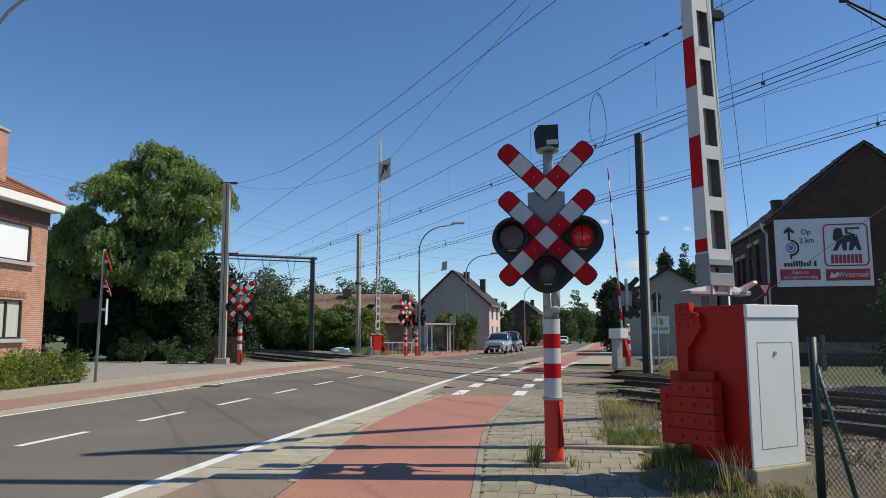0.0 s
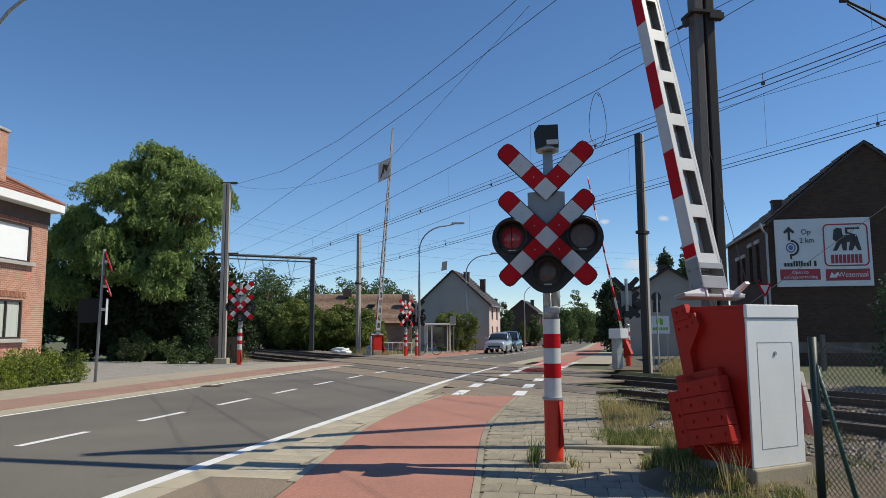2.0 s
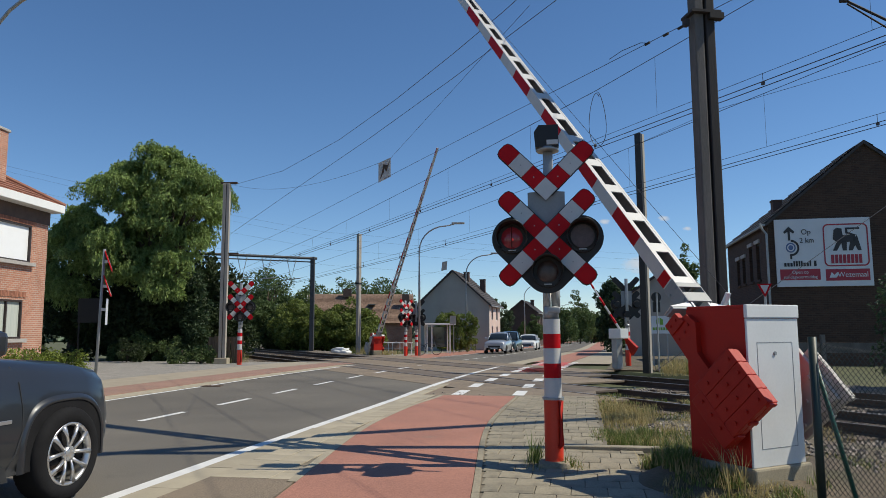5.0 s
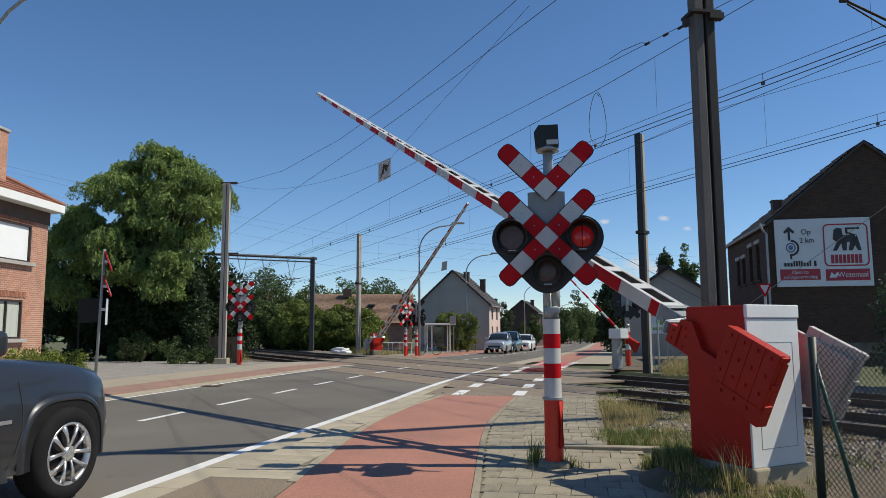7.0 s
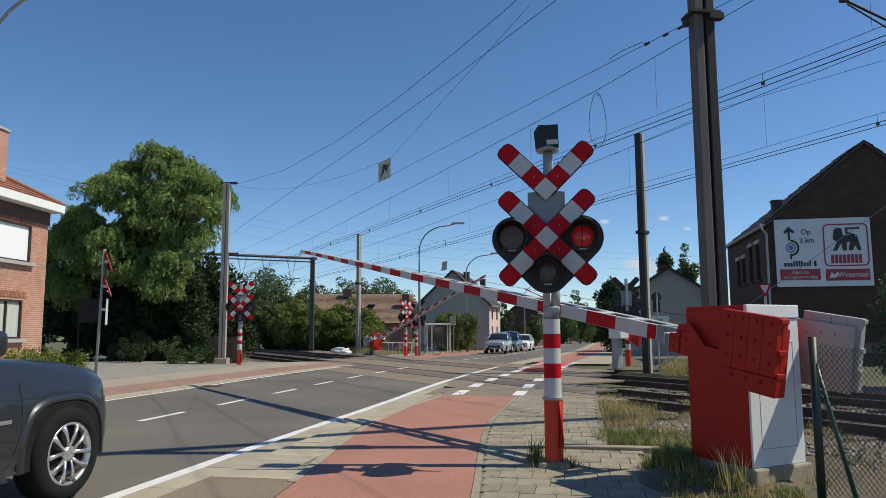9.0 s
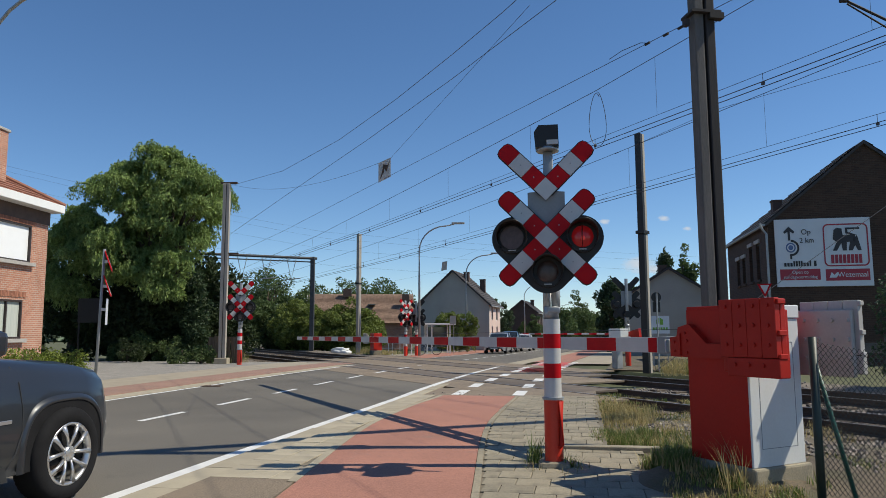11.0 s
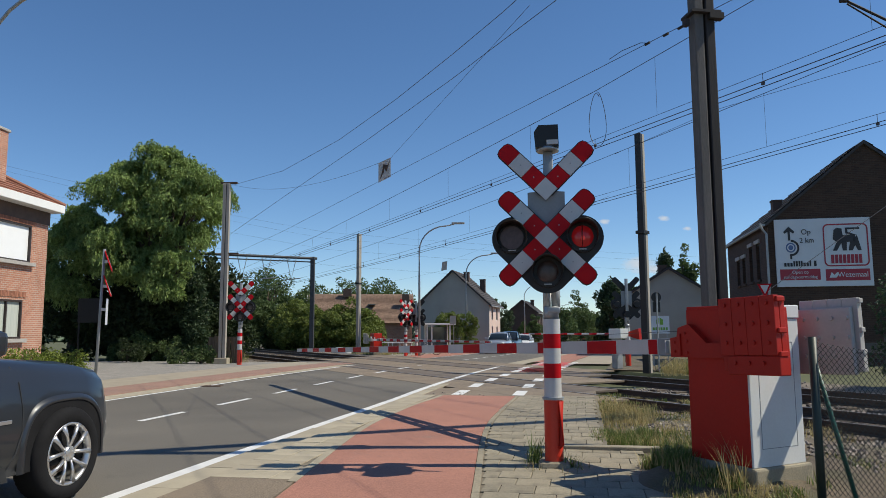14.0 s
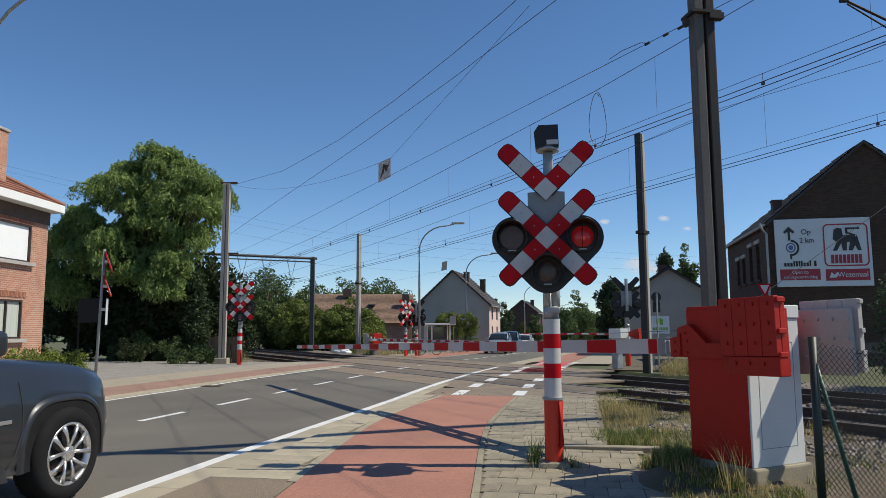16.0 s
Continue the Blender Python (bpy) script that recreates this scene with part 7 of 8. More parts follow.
    tube(bm, [(0.35, 0, 0.75), (0.45, 0, 0.3), (0.9, 0, 0.8), (0.86, 0, 1.0), (0.75, 0, 1.02)], 0.02, 5)
    part("frame", bm, CARDARK, g3)
    # white bag of rubble
    bm = bm_new()
    bmesh.ops.create_icosphere(bm, subdivisions=4, radius=0.5)
    for v in bm.verts:
        k = 1 + 0.35 * noise.noise(v.co * 2.4) + 0.3 * noise.noise(v.co * 6.5)
        v.co = Vector((v.co.x * 1.25 * k, v.co.y * 0.55 * k, max(-0.1, v.co.z * 0.5 * k) + 0.1))
    solo("plastic_sheet", bm, WHITEPVC, "crumpled white plastic sheet lying beside the track", "sheet", m=pose(-6.3, 44.6, 0.05, 0, 0, -12), smooth=True)
    # far right signs
    g = thing("bicycle_sign", pose(7.24, 24.2, 0), "round traffic sign pair on a thin pole, seen from behind", "traffic sign")
    bm = bm_new()
    tube(bm, [(0, 0, 0), (0, 0, 2.62)], 0.03, 8)
    part("pole", bm, GALV, g)
    for z, r in ((2.5, 0.17), (2.17, 0.1)):
        bm = bm_new()
        if r > 0.15:
            prism(bm, [(x, zz + z) for x, zz in disc_pts(r, 24)], 0.02, Matrix.Translation((0, 0.04, 0)))
        else:
            box(bm, 0, 0.05, z, 0.25, 0.02, 0.36)
        part("sign_plate", bm, BLACK, g)
    g = thing("advertising_board", pose(8.65, 28.6, 0.0, 0, 0, -8), "white board with a green emblem behind the mast", "sign")
    bm = bm_new()
    box(bm, 0, 0, 1.6, 0.72, 0.05, 0.7)
    part("board", bm, SIGNWHITE, g)
    bm = bm_new()
    prism(bm, [(-0.15, 1.64), (-0.03, 1.64), (-0.03, 1.88), (-0.15, 1.8)], 0.008, Matrix.Translation((0, -0.036, 0)))
    prism(bm, [(0.0, 1.6), (0.12, 1.6), (0.12, 1.8), (0.0, 1.88)], 0.008, Matrix.Translation((0, -0.036, 0)))
    part("emblem", bm, SIGNGREEN, g)
    bm = bm_new()
    for k in range(6):
        box(bm, -0.25 + 0.1 * k, -0.03, 1.44, 0.07, 0.008, 0.11)
    part("lettering_bar", bm, SIGNGREEN, g)
    bm = bm_new()
    for x in (-0.28, 0.28):
        box(bm, x, 0.05, 0.75, 0.05, 0.05, 1.7)
    part("leg", bm, GALV, g)
    # give-way sign
    g = thing("give_way_sign", pose(7.0, 15.5, 0.0, 0, 0, -20), "red and white give-way triangle on a thin pole", "traffic sign")
    bm = bm_new()
    tube(bm, [(0, 0.03, 0), (0, 0.03, 2.33)], 0.025, 8)
    part("pole", bm, GALV, g)
    bm = bm_new()
    prism(bm, [(-0.15, 2.385), (0.15, 2.385), (0.0, 2.085)], 0.015)
    tri = part("sign_plate", bm, REFL_RED, g)
    bm = bm_new()
    prism(bm, [(-0.09, 2.352), (0.09, 2.352), (0.0, 2.165)], 0.004, Matrix.Translation((0, -0.006, 0)))
    part("sign_face", bm, REFL_WHITE, tri)


def chain_fence():
    """Green posts with diamond mesh that starts beside the barrier and runs on to the right."""
    a = Vector((2.834, 5.52, 0.112))
    run = Vector((0.97, -0.243, 0))
    side = Vector((run.y, -run.x, 0))
    g = thing("chain_link_fence", Matrix.Translation(a) @ Matrix.Scale(0.92, 4), "green plastic-coated chain-link fence with braced end post", "fence")
    bm = bm_new()
    cyl(bm, (0, 0, -0.3), (0, 0, 1.335), 0.034, seg=12)
    part("post", bm, POST_GREEN, g, smooth=True)
    bm = bm_new()
    cyl(bm, (0.02, 0.03, 1.16), (0.29, -0.06, -0.15), 0.019, seg=10)
    part("brace", bm, GREEN_PLASTIC, g, "bright green brace", True)
    for k in (1, 2):
        bm = bm_new()
        p = run * (2.3 * k)
        cyl(bm, (p.x, p.y, -0.3), (p.x, p.y, 1.3), 0.025, seg=8)
        part("post", bm, GREEN_PLASTIC, g, smooth=True)
    vs, fs = [], []
    cw, ch, r, L = 0.0195, 0.027, 0.0024, 4.6

    def top(x):
        f = (x % 2.3) / 2.3
        return 1.30 - 0.34 * f * (1 - f) * (1.6 - f)

    def strand(p, q):
        t = (q - p).normalized()
        s = t.cross(side).normalized() * r
        o = side * r
        i = len(vs)
        for e in (p, q):
            vs.extend((e + s, e + o, e - s, e - o))
        for k in range(4):
            fs.append((i + k, i + (k + 1) % 4, i + 4 + (k + 1) % 4, i + 4 + k))
    n = int(L / (2 * cw))
    for i in range(n):
        x = i * 2 * cw
        zt = top(x)
        k = int(zt / ch)
        pts = [run * (x + (cw if j % 2 else 0) ) + side * (0.004 if j % 2 else -0.004) + Vector((0, 0, zt - j * ch)) for j in range(k)]
        for p, q in zip(pts, pts[1:]):
            strand(p, q)
        pts = [run * (x - (cw if j % 2 else 0)) + side * (0.004 if j % 2 else -0.004) + Vector((0, 0, zt - j * ch)) for j in range(k)]
        for p, q in zip(pts, pts[1:]):
            strand(p, q)
    ob = new("mesh_wire", mesh_of("mesh_wire", vs, fs, MESHGREEN))
    ob.parent = g
    tagged(ob, "green diamond wire mesh")


# ---- vehicles ----
def lathe(bm, prof, seg=36, m=None):
    """prof: (radius, y) turned about the y axis."""
    m = m or Matrix()
    rings = [[bm.verts.new(m @ Vector((r * math.cos(2 * math.pi * k / seg), y, r * math.sin(2 * math.pi * k / seg)))) for k in range(seg)] for r, y in prof]
    for a, b in zip(rings, rings[1:]):
        for k in range(seg):
            bm.faces.new((a[k], a[(k + 1) % seg], b[(k + 1) % seg], b[k]))
    bmesh.ops.recalc_face_normals(bm, faces=bm.faces)
    return bm


def wheel(parent, x, y, r, w, side, spokes=10, rim_r=None):
    """side: +1 when the outer face looks to -y."""
    rr = rim_r or r * 0.66
    M = Matrix.Translation((x, y, r))
    s = -side
    bm = bm_new()
    lathe(bm, [(rr, s * w * 0.42), (rr * 1.04, s * w * 0.5), (r * 0.9, s * w * 0.5), (r * 0.985, s * w * 0.38), (r, s * w * 0.3), (r, -s * w * 0.3), (r * 0.98, -s * w * 0.4), (r * 0.88, -s * w * 0.5), (rr, -s * w * 0.45)], 96)
    for v in bm.verts:
        q = math.hypot(v.co.x, v.co.z)
        if q > r * 0.97 and round(math.degrees(math.atan2(v.co.z, v.co.x)) / 3.75) % 2:
            v.co.x *= 0.988
            v.co.z *= 0.988
    wl = part("wheel", bm, TYRE, parent, "black tyre on its rim", True, M)
    bm = bm_new()
    lathe(bm, [(rr * 1.03, s * w * 0.46), (rr * 1.0, s * w * 0.5), (rr * 0.93, s * w * 0.47), (rr * 0.9, s * w * 0.2), (rr * 0.86, -s * w * 0.3)], 40)
    for k in range(spokes // 2):
        for off in (-1, 1):
            a = 360 / (spokes / 2) * k + off * 17
            b = radians(a)
            inner = Vector((0.17 * rr * math.cos(b - off * 0.25), s * w * 0.4, 0.17 * rr * math.sin(b - off * 0.25)))
            mid = Vector((0.6 * rr * math.cos(b), s * w * 0.46, 0.6 * rr * math.sin(b)))
            outer = Vector((0.97 * rr * math.cos(b + off * 0.06), s * w * 0.44, 0.97 * rr * math.sin(b + off * 0.06)))
            tube(bm, [inner, mid, outer], [0.062 * rr, 0.062 * rr, 0.095 * rr], 6)
    lathe(bm, [(0.26 * rr, s * w * 0.36), (0.25 * rr, s * w * 0.46), (0.12 * rr, s * w * 0.49), (0.0005, s * w * 0.49)], 18)
    rim = part("rim", bm, ALLOY, wl, "silver spoked alloy rim", True)
    bm = bm_new()
    for k in range(5):
        a = 2 * math.pi * k / 5
        cyl(bm, (0.17 * rr * math.cos(a), s * w * 0.44, 0.17 * rr * math.sin(a)), (0.17 * rr * math.cos(a), s * w * 0.5, 0.17 * rr * math.sin(a)), 0.013, seg=6)
    part("wheel_nut", bm, GALV, wl)
    bm = bm_new()
    lathe(bm, [(rr * 0.62, s * w * 0.05), (0.001, s * w * 0.05)], 24)
    part("brake_disc", bm, STEEL_RUST, wl)
    return wl


def loft(bm, stations):
    """stations: (x, [(y, z), ...]) half sections from the sill up to the centre line, mirrored to both sides."""
    rows = []
    for x, sec in stations:
        left = [bm.verts.new((x, y, z)) for y, z in sec]
        right = [bm.verts.new((x, -y, z)) for y, z in reversed(sec[:-1])] if sec[-1][0] < 1e-6 else [bm.verts.new((x, -y, z)) for y, z in reversed(sec)]
        rows.append(left + right)
    for a, b in zip(rows, rows[1:]):
        for i in range(len(a) - 1):
            bm.faces.new((a[i], a[i + 1], b[i + 1], b[i]))
    bm.faces.new(rows[0])
    bm.faces.new(rows[-1][::-1])
    bmesh.ops.recalc_face_normals(bm, faces=bm.faces)
    return bm


def section(w, zb, zt, crown, belt=0.62, tuck=0.04):
    """Half section: sill, bulging side, shoulder and crowned top."""
    h = zt - zb
    return [(w - tuck, zb), (w - 0.005, zb + 0.15 * h), (w, zb + 0.45 * h), (w - 0.015, zb + belt * h), (w - 0.05, zb + 0.86 * h), (w - 0.14, zt - 0.02), (w * 0.6, zt + crown * 0.6), (w * 0.25, zt + crown * 0.95), (0.0, zt + crown)]


def car(m, paint, label, L=4.2, W=1.72, H=1.48, hood=0.92, wheel_r=0.31, category="car", suv=False):
    """Local x forward, origin under the front axle."""
    g = thing("car", m, label, category, "cars on the road")
    f = (0.16 if suv else 0.2) * L
    b = f - L
    w = W / 2
    zb = 0.3 if suv else 0.2
    ax = -0.62 * L
    st = [(f, section(w * 0.74, zb + 0.22, hood * 0.76, 0.02)), (f - 0.05, section(w * 0.86, zb + 0.06, hood * 0.84, 0.03)), (f - 0.2, section(w * 0.95, zb, hood * 0.92, 0.035)), (f - 0.45, section(w * 0.985, zb, hood * 0.96, 0.04)), (f - 1.1, section(w, zb, hood, 0.045)), (f - 1.6, section(w, zb, hood * 1.04, 0.03)), (b * 0.5, section(w, zb, hood * 1.06, 0.02)), (b + 0.5, section(w * 0.99, zb, hood * 1.08, 0.02)), (b + 0.1, section(w * 0.95, zb + 0.03, hood * 1.05, 0.02)), (b, section(w * 0.85, zb + 0.12, hood * 0.98, 0.0))]
    bm = bm_new()
    loft(bm, st)
    body = part("body", bm, paint, g, smooth=True)
    # cabin
    c0, c1 = f - (1.62 if suv else 1.35), b + (0.15 if suv else 0.35)

    def cab(x, ww, z1):
        z0 = hood * 1.02
        return (x, [(w * 0.93, z0), (ww + 0.4 * (w * 0.93 - ww), z0 + (z1 - z0) * 0.55), (ww, z1 - 0.06), (ww - 0.08, z1), (ww * 0.5, z1 + 0.02), (0.0, z1 + 0.03)])
    bm = bm_new()
    loft(bm, [cab(c0, w * 0.9, hood * 1.03 + 0.03), cab(c0 - 0.72, w * 0.76, H - 0.05), cab(c0 - 1.2, w * 0.76, H), cab(c1 + 0.65, w * 0.75, H - 0.03), cab(c1, w * 0.82, hood * 1.25 if not suv else H - 0.4)])
    part("glasshouse", bm, CARGLASS, g, "dark tinted windows", True)
    bm = bm_new()
    loft(bm, [(c0 - 0.66, [(w * 0.7, H - 0.075), (w * 0.4, H - 0.05), (0.0, H - 0.045)]), (c0 - 0.75, [(w * 0.77, H - 0.045), (w * 0.45, H - 0.005), (0.0, H + 0.0)]), (c0 - 1.2, [(w * 0.775, H - 0.01), (w * 0.5, H + 0.035), (0.0, H + 0.045)]), (c1 + 0.6, [(w * 0.765, H - 0.04), (w * 0.5, H), (0.0, H + 0.01)]), (c1 + 0.45, [(w * 0.75, H - 0.1), (w * 0.5, H - 0.06), (0.0, H - 0.06)])])
    part("roof", bm, paint, g, smooth=True)
    for s in (1, -1):
        bm = bm_new()
        tube(bm, [(c0, s * w * 0.9, hood * 1.03), (c0 - 0.36, s * w * 0.84, (hood + H) / 2 + 0.02), (c0 - 0.74, s * w * 0.765, H - 0.04)], 0.035, 6)
        part("pillar", bm, paint, g, smooth=True)
        bm = bm_new()
        tube(bm, [(c0 - 1.45, s * w * 0.94, hood * 1.04), (c0 - 1.5, s * w * 0.785, H - 0.03)], 0.035, 6)
        part("pillar", bm, paint, g, smooth=True)
        bm = bm_new()
        box(bm, c0 + (-0.1 if suv else -0.25), s * (w + 0.1), hood * 1.1 + 0.04, 0.1 if not suv else 0.14, 0.22, 0.15 if not suv else 0.19, bevel=0.045)
        part("mirror", bm, paint, g)
        bm = bm_new()
        box(bm, f - (0.19 if suv else 0.09), s * w * 0.66, hood * 0.75, 0.16, w * 0.34, 0.13, bevel=0.03)
        part("headlight", bm, LAMPGLASS, g, "clear headlight glass")
    for x in (0.0, ax):
        for s in (1, -1):
            bm = bm_new()
            seg = 32
            rings = []
            pw = 2.9 if suv else 2.0

            def arch(k, rr):
                a = radians((-9 + 199 * k / (seg - 1)) if suv else (-24 + 228 * k / (seg - 1)))
                q = rr / (abs(math.cos(a)) ** pw + abs(math.sin(a)) ** pw) ** (1 / pw)
                return x + q * math.cos(a), wheel_r + q * 0.98 * math.sin(a)
            for rr, yy in ((1.16, -0.03), (1.16, 0.012), (1.17, 0.016), (1.22, 0.016), (1.26, 0.004), (1.3, -0.015)) if suv else ((1.1, -0.03), (1.1, 0.014), (1.22, 0.014), (1.26, -0.02)):
                rings.append([bm.verts.new((arch(k, wheel_r * rr)[0], s * (w + yy), arch(k, wheel_r * rr)[1])) for k in range(seg)])
            for p, q in zip(rings, rings[1:]):
                for k in range(seg - 1):
                    bm.faces.new((p[k], p[k + 1], q[k + 1], q[k]))
            bmesh.ops.recalc_face_normals(bm, faces=bm.faces)
            part("wheel_arch", bm, CARPLASTIC if not suv else paint, g, smooth=True)
            bm = bm_new()
            # flat black plate on the body side stands for the dark hollow of the well
            pts = [arch(k, wheel_r * (1.175 if suv else 1.13)) for k in range(seg)]
            prism(bm, pts, 0.03, Matrix.Translation((0, s * (w + 0.004) - (0.03 if s > 0 else 0), 0)))
            part("wheel_well", bm, TYRE, g)
            wheel(g, x, s * (w - 0.07), wheel_r, 0.26 if suv else 0.2, -s, 10)
    bm = bm_new()
    box(bm, f - 0.01, 0, hood * 0.55, 0.06, w * 1.1, 0.14, bevel=0.02)
    part("grille", bm, CARPLASTIC, g)
    bm = bm_new()
    box(bm, f + 0.022, 0, hood * 0.42, 0.02, 0.5, 0.11)
    part("plate_bar", bm, REFL_WHITE, g, "plain pale number plate")
    if suv:
        for s in (1, -1):
            bm = bm_new()
            tube(bm, [(-0.53, s * (w - 0.12), hood * 0.975), (-0.50, s * (w - 0.042), hood * 0.865), (-0.48, s * (w - 0.012), hood * 0.7), (-0.48, s * (w + 0.0), hood * 0.54), (-0.54, s * (w - 0.001), hood * 0.4), (-0.6, s * (w - 0.02), zb + 0.06)], 0.007, 5)
            part("door_seam", bm, CARPLASTIC, g, "dark gap along the front door")
            bm = bm_new()
            prism(bm, [(-0.6, zb - 0.03), (-2.4, zb - 0.03), (-2.4, zb + 0.09), (-0.64, zb + 0.09)], 0.04, Matrix.Translation((0, s * (w - 0.02) - 0.02, 0)))
            part("sill_cladding", bm, CARPLASTIC, g, "dark lower cladding")
            bm = bm_new()
            box(bm, -0.68, s * (w + 0.003), hood * 0.62, 0.16, 0.012, 0.03, bevel=0.004)
            part("badge_bar", bm, ALLOY, g, "small bright badge bar")
    return g


def van_truck(m):
    g = thing("truck", m, "small red lorry coming down the street", "truck", "cars on the road")
    bm = bm_new()
    box(bm, 0, 0, 1.6, 2.0, 2.2, 2.0, bevel=0.12)
    part("cab", bm, CARRED, g)
    bm = bm_new()
    box(bm, -3.4, 0, 1.9, 4.6, 2.3, 2.4, bevel=0.05)
    part("body", bm, CARRED, g)
    bm = bm_new()
    box(bm, 1.0, 0, 2.05, 0.04, 1.9, 0.75, bevel=0.01)
    part("windscreen", bm, CARGLASS, g)
    bm = bm_new()
    box(bm, 1.0, 0, 0.62, 0.12, 2.2, 0.3, bevel=0.02)
    part("bumper", bm, CARPLASTIC, g)
    for x in (0, -4.2):
        for s in (1, -1):
            wheel(g, x, s * 1.0, 0.42, 0.28, -s, 10)
    return g


def car_pose(s, t, facing=-1, z=0.0):
    p = road(s, t, z)
    h = math.degrees(heading(s))
    return Matrix.Translation(p) @ pose(0, 0, 0, 0, 0, (90 - h) if facing > 0 else (270 - h))


build_vegetation()
build_houses()
build_catenary()
build_street_furniture()
chain_fence()
suv = car(car_pose(5.55, -5.3, 1), CARGREY, "dark grey off-road car with silver alloy wheels", 4.75, 1.9, 1.76, 1.165, 0.388, suv=True)
silver_car = car(car_pose(51.5, -8.3), CARSILVER, "small silver hatchback waiting on the road", 3.6, 1.6, 1.5, 0.95, 0.28)
teal_car = car(car_pose(57.0, -8.45), CARDARK, "dark teal car waiting behind the silver one", 4.2, 1.72, 1.62, 0.95, 0.3)
white_car = car(car_pose(90, -8.2), CARWHITE, "white saloon car arriving behind the queue", 4.3, 1.78, 1.42, 0.9, 0.31)
truck = van_truck(car_pose(190, -8.3))
for s, t, c, lab in ((84, -12.3, CARDARK, "dark parked car beside the street"), (104, -12.2, CARDARK, "dark parked car beside the street"), (128, -12.0, CARSILVER, "pale parked car beside the street")):
    car(car_pose(s, t), c, lab, 4.1, 1.7, 1.48)


# ---- paving slabs, last ----
def build_paving():
    pav = thing("pavement", Matrix(), "pale square concrete paving slabs with dark joints", "pavement", kind="structure")
    sizes = {}

    def slab(s, t, ls, lt, parent=pav, material=PAVER, z=0.012, th=0.04):
        key = (round(ls, 2), round(lt, 2), material.name)
        if key not in sizes:
            bm = bm_new()
            box(bm, 0, 0, 0, lt - 0.007, ls - 0.007, th, bevel=0.004)
            sizes[key] = finish(bm, "slab", material)
        rnd = random.Random(int(s * 1000 + t * 77777))
        ob = new("slab", sizes[key])
        ob.parent = parent
        ob.matrix_basis = Matrix.Translation(road(s + ls / 2, t + lt / 2, z + (0 if parent is not pav and parent.name.startswith("gutter") else lift(s + ls / 2)) + rnd.uniform(-0.003, 0.003))) @ pose(0, 0, 0, rnd.uniform(-0.3, 0.3), rnd.uniform(-0.3, 0.3), -math.degrees(heading(s)))
    # right of the cycle path: slabs of 30 cm, offset courses
    k = 0
    s = 5.2
    while s < 15.3:
        t = redr(s + 0.15) + 0.09 + (0.15 if k % 2 else 0.0)
        lim = 0.2 if s > 8.2 else (0.62 if s > 7.0 else 0.85)
        if k % 2:
            slab(s, redr(s + 0.15) + 0.09, 0.3, 0.15)
        while t < lim - 0.1:
            slab(s, t, 0.3, min(0.3, lim - t))
            t += 0.3
        s += 0.3
        k += 1
    # left of the cycle path
    strip_left = thing("pavement_strip", Matrix(), "tan square paving slabs between road and cycle path", "pavement", kind="structure")
    k = 0
    s = 6.3
    while s < 15.3:
        t = -3.46 + (0.0 if k % 2 else 0.0)
        while t < redl(s + 0.2) - 0.2:
            slab(s, t, 0.3, min(0.3, redl(s + 0.2) - 0.06 - t), strip_left, CONCRETE)
            t += 0.3
        s += 0.3
        k += 1
    kerb = thing("gutter", Matrix(), "pale concrete gutter stones along the road", "gutter", kind="structure")
    s = 3.0
    while s < 18.2:
        slab(s, edge_t(s + 0.5) + 0.11, 0.98, -3.48 - edge_t(s + 0.5) - 0.11, kerb, CONCRETE, 0.006)
        s += 0.98
    bm = bm_new()
    box(bm, 0, 0, 0, 1.06, 0.14, 0.14, bevel=0.012)
    solo("edging_stone", bm, PAVER, "low concrete edging stone across the end of the paving", "kerb", kind="structure", m=Matrix.Translation(road(8.45, 0.28, 0.032)) @ pose(0, 0, 0, 0, 0, -math.degrees(heading(8.4))))
    strip("kerb", 3.0, 15.2, lambda q: redr(q) + 0.006, lambda q: redr(q) + 0.07, lambda q: 0.034 + lift(q), PAVER, "narrow concrete edging beside the cycle path", "kerb", step=0.5, skirt=0.03)
    strip("kerb_left", 6.2, 15.2, lambda q: redl(q) - 0.09, lambda q: redl(q) - 0.004, lambda q: 0.036 + lift(q), CONCRETE, "narrow concrete edging beside the cycle path", "kerb", step=0.5, skirt=0.03)
    strip("pavement_asphalt", -10, 6.31, -3.45, lambda q: redl(q) - 0.02, lambda q: 0.03 + lift(q), OLD_ASPHALT, "dark asphalt infill beside the cycle path", "pavement", step=0.5)


build_paving()


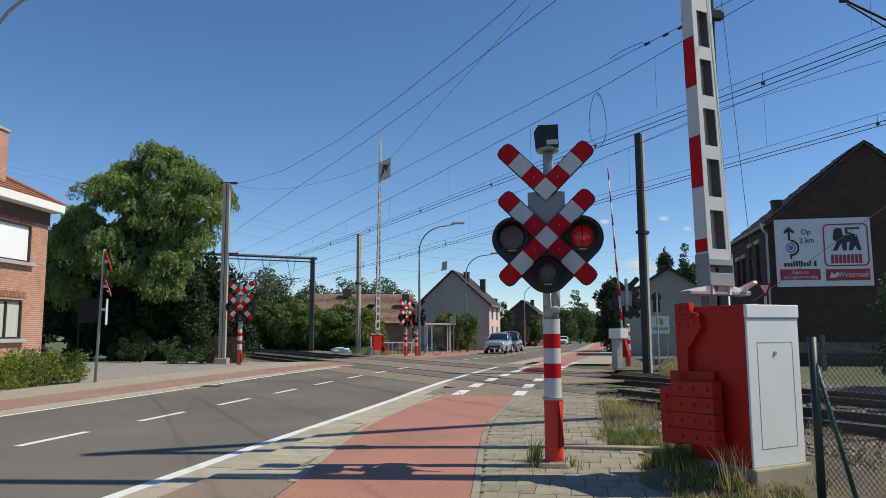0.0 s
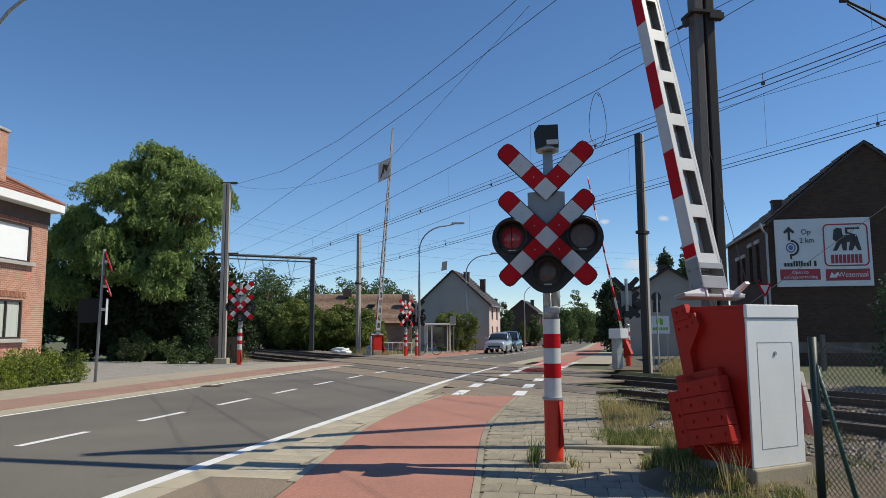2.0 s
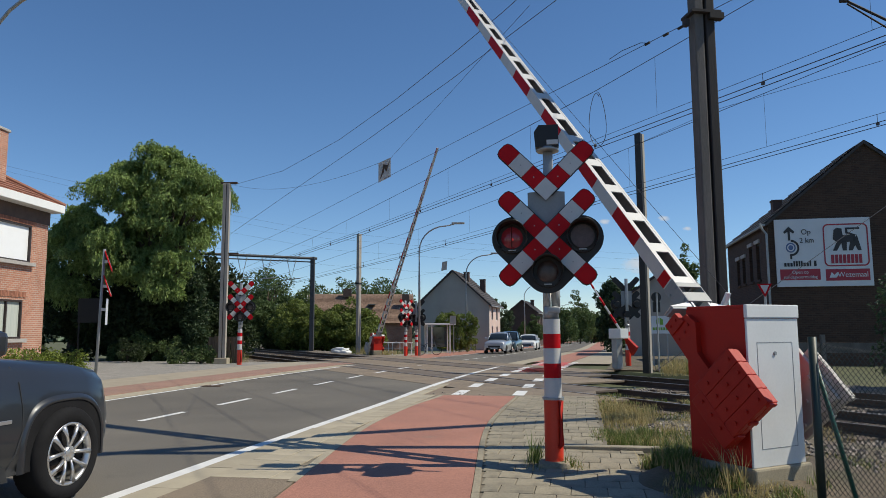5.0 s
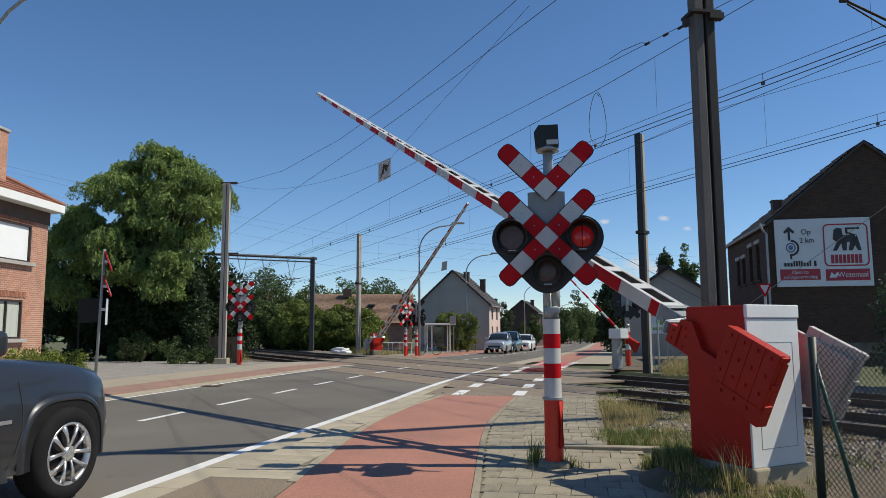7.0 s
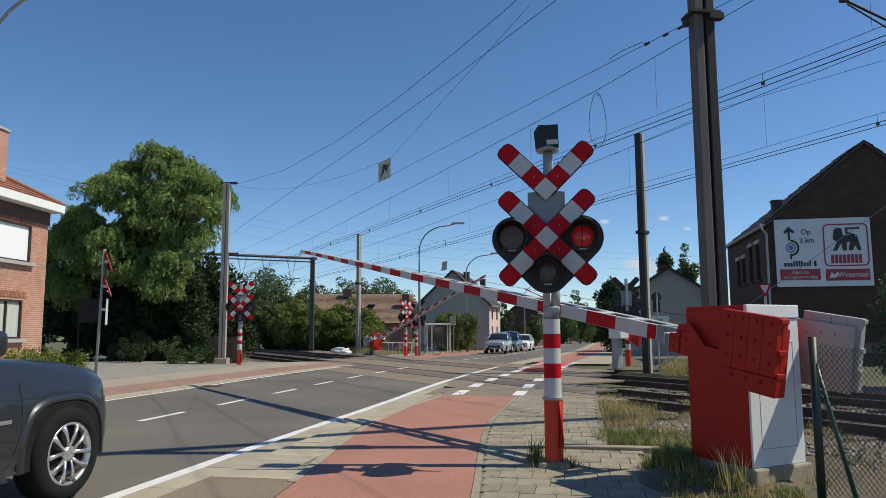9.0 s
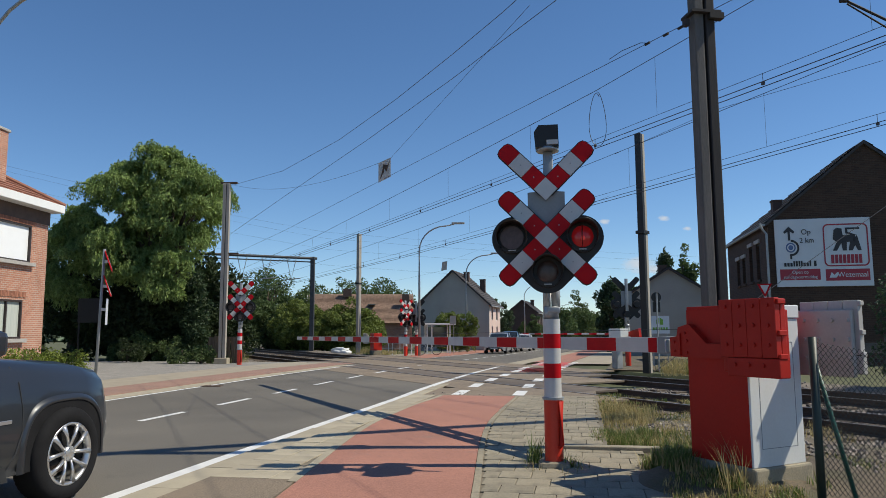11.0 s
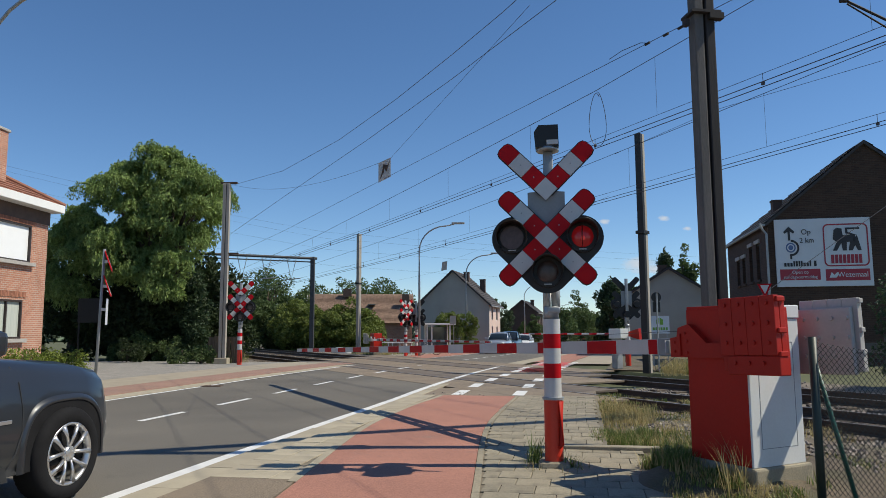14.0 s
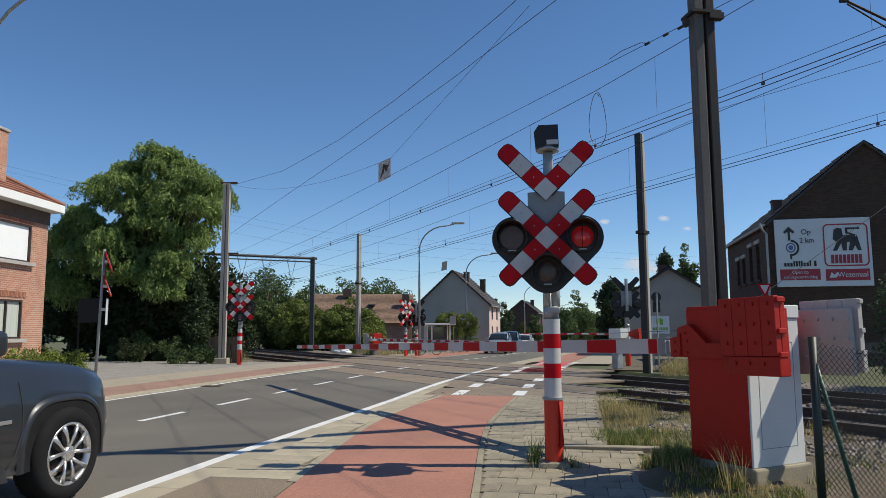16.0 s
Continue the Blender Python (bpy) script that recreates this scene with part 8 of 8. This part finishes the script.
def motions():
    def rows(angles, z=1.25, pin=(0.0, 0.0), shift=(0.0, 0.0)):
        x0, dz = pin
        return [(t, Matrix.Translation((x0 + shift[0], shift[1], z + dz)) @ pose(0, 0, 0, 0, -a) @ Matrix.Translation((-x0, 0, -dz))) for t, a in angles]
    near = arm_angle_rows()
    walk(arm_near, rows(near, 1.25, (-0.06, 0.11), (-0.014, -0.027)))
    walk(arm_left, rows([(0.0, 88.0), (1.0, 85.2), (2.0, 80.0), (3.0, 72.2), (3.5, 67.6), (4.0, 62.8), (4.2, 60.8)] + [(5.2, 50.0), (6.5, 36.5), (7.5, 26.5), (8.5, 18.0), (9.2, 12.0), (10.0, 5.5), (10.9, 0.0), (16.0, 0.0)], 0.88))
    walk(arm_right, rows([(t, a - 3) for t, a in near if t < 4.3] + [(5.2, 48.0), (6.5, 39.5), (7.0, 37.0), (8.0, 28.0), (9.0, 18.0), (10.0, 7.5), (10.9, 0.0), (16.0, 0.0)]))
    # flashing lamps: an added disc turns edge-on while its lamp shines; the dimmer one shines in the pauses of the
    # other
    for key, ob in FLASH_COVERS.items():
        at = Matrix.Translation(ob.location)
        keys = []
        wide = 82.0 if key == "right" else 87.6
        for k in range(-1, 18):
            c = 0.22 + 0.936 * k
            for dt, pause in ((-0.2, 0), (-0.12, 1), (0.12, 1), (0.21, 0)):
                keys.append((c + dt, at @ pose(0, 0, 0, 0, 0, 0 if (pause == 1) == (key == "right") else wide)))
        walk(ob, [(0.0, keys[4][1])] + [q for q in keys if 0.01 < q[0] < 15.99] + [(16.0, at @ pose(0, 0, 0, 0, 0, wide if key == "right" else 0))])
    # the off-road car rolls up and stops at the crossing
    front = [(0.0, -1.3), (0.6, 0.6), (1.2, 2.3), (1.8, 3.75), (2.1, 4.42), (2.4, 4.97), (2.5, 5.13), (2.6, 5.3), (2.8, 5.52), (3.0, 5.7), (3.2, 5.82), (3.4, 5.88), (3.6, 5.9), (16.0, 5.9)]
    walk(suv, [(t, car_pose(s - 0.45, -5.28, 1)) for t, s in front])
    roll = []
    for k in range(37):
        t = k / 10
        i = max(j for j in range(len(front) - 1) if front[j][0] <= t)
        (t0, s0), (t1, s1) = front[i], front[i + 1]
        roll.append((t, s0 + (s1 - s0) * (t - t0) / (t1 - t0)))
    roll.append((16.0, 5.9))
    for w in [c for c in suv.children if c.name.startswith("wheel") and c.children]:
        walk(w, [(t, Matrix.Translation(w.location) @ pose(0, 0, 0, 0, math.degrees((s + 1.3) / 0.388))) for t, s in roll])
    walk(white_car, [(0.0, car_pose(125, -8.3)), (1.5, car_pose(102, -8.3)), (3.0, car_pose(80, -8.25)), (3.5, car_pose(75, -8.25)), (4.2, car_pose(70.5, -8.2)), (5.5, car_pose(65.5, -8.15)), (7.0, car_pose(62.9, -8.1)), (9.0, car_pose(62.0, -8.1)), (16.0, car_pose(62.0, -8.1))])
    walk(truck, [(0.0, car_pose(240, -4.9)), (9.0, car_pose(200, -5.0)), (16.0, car_pose(165, -5.6))])


motions()
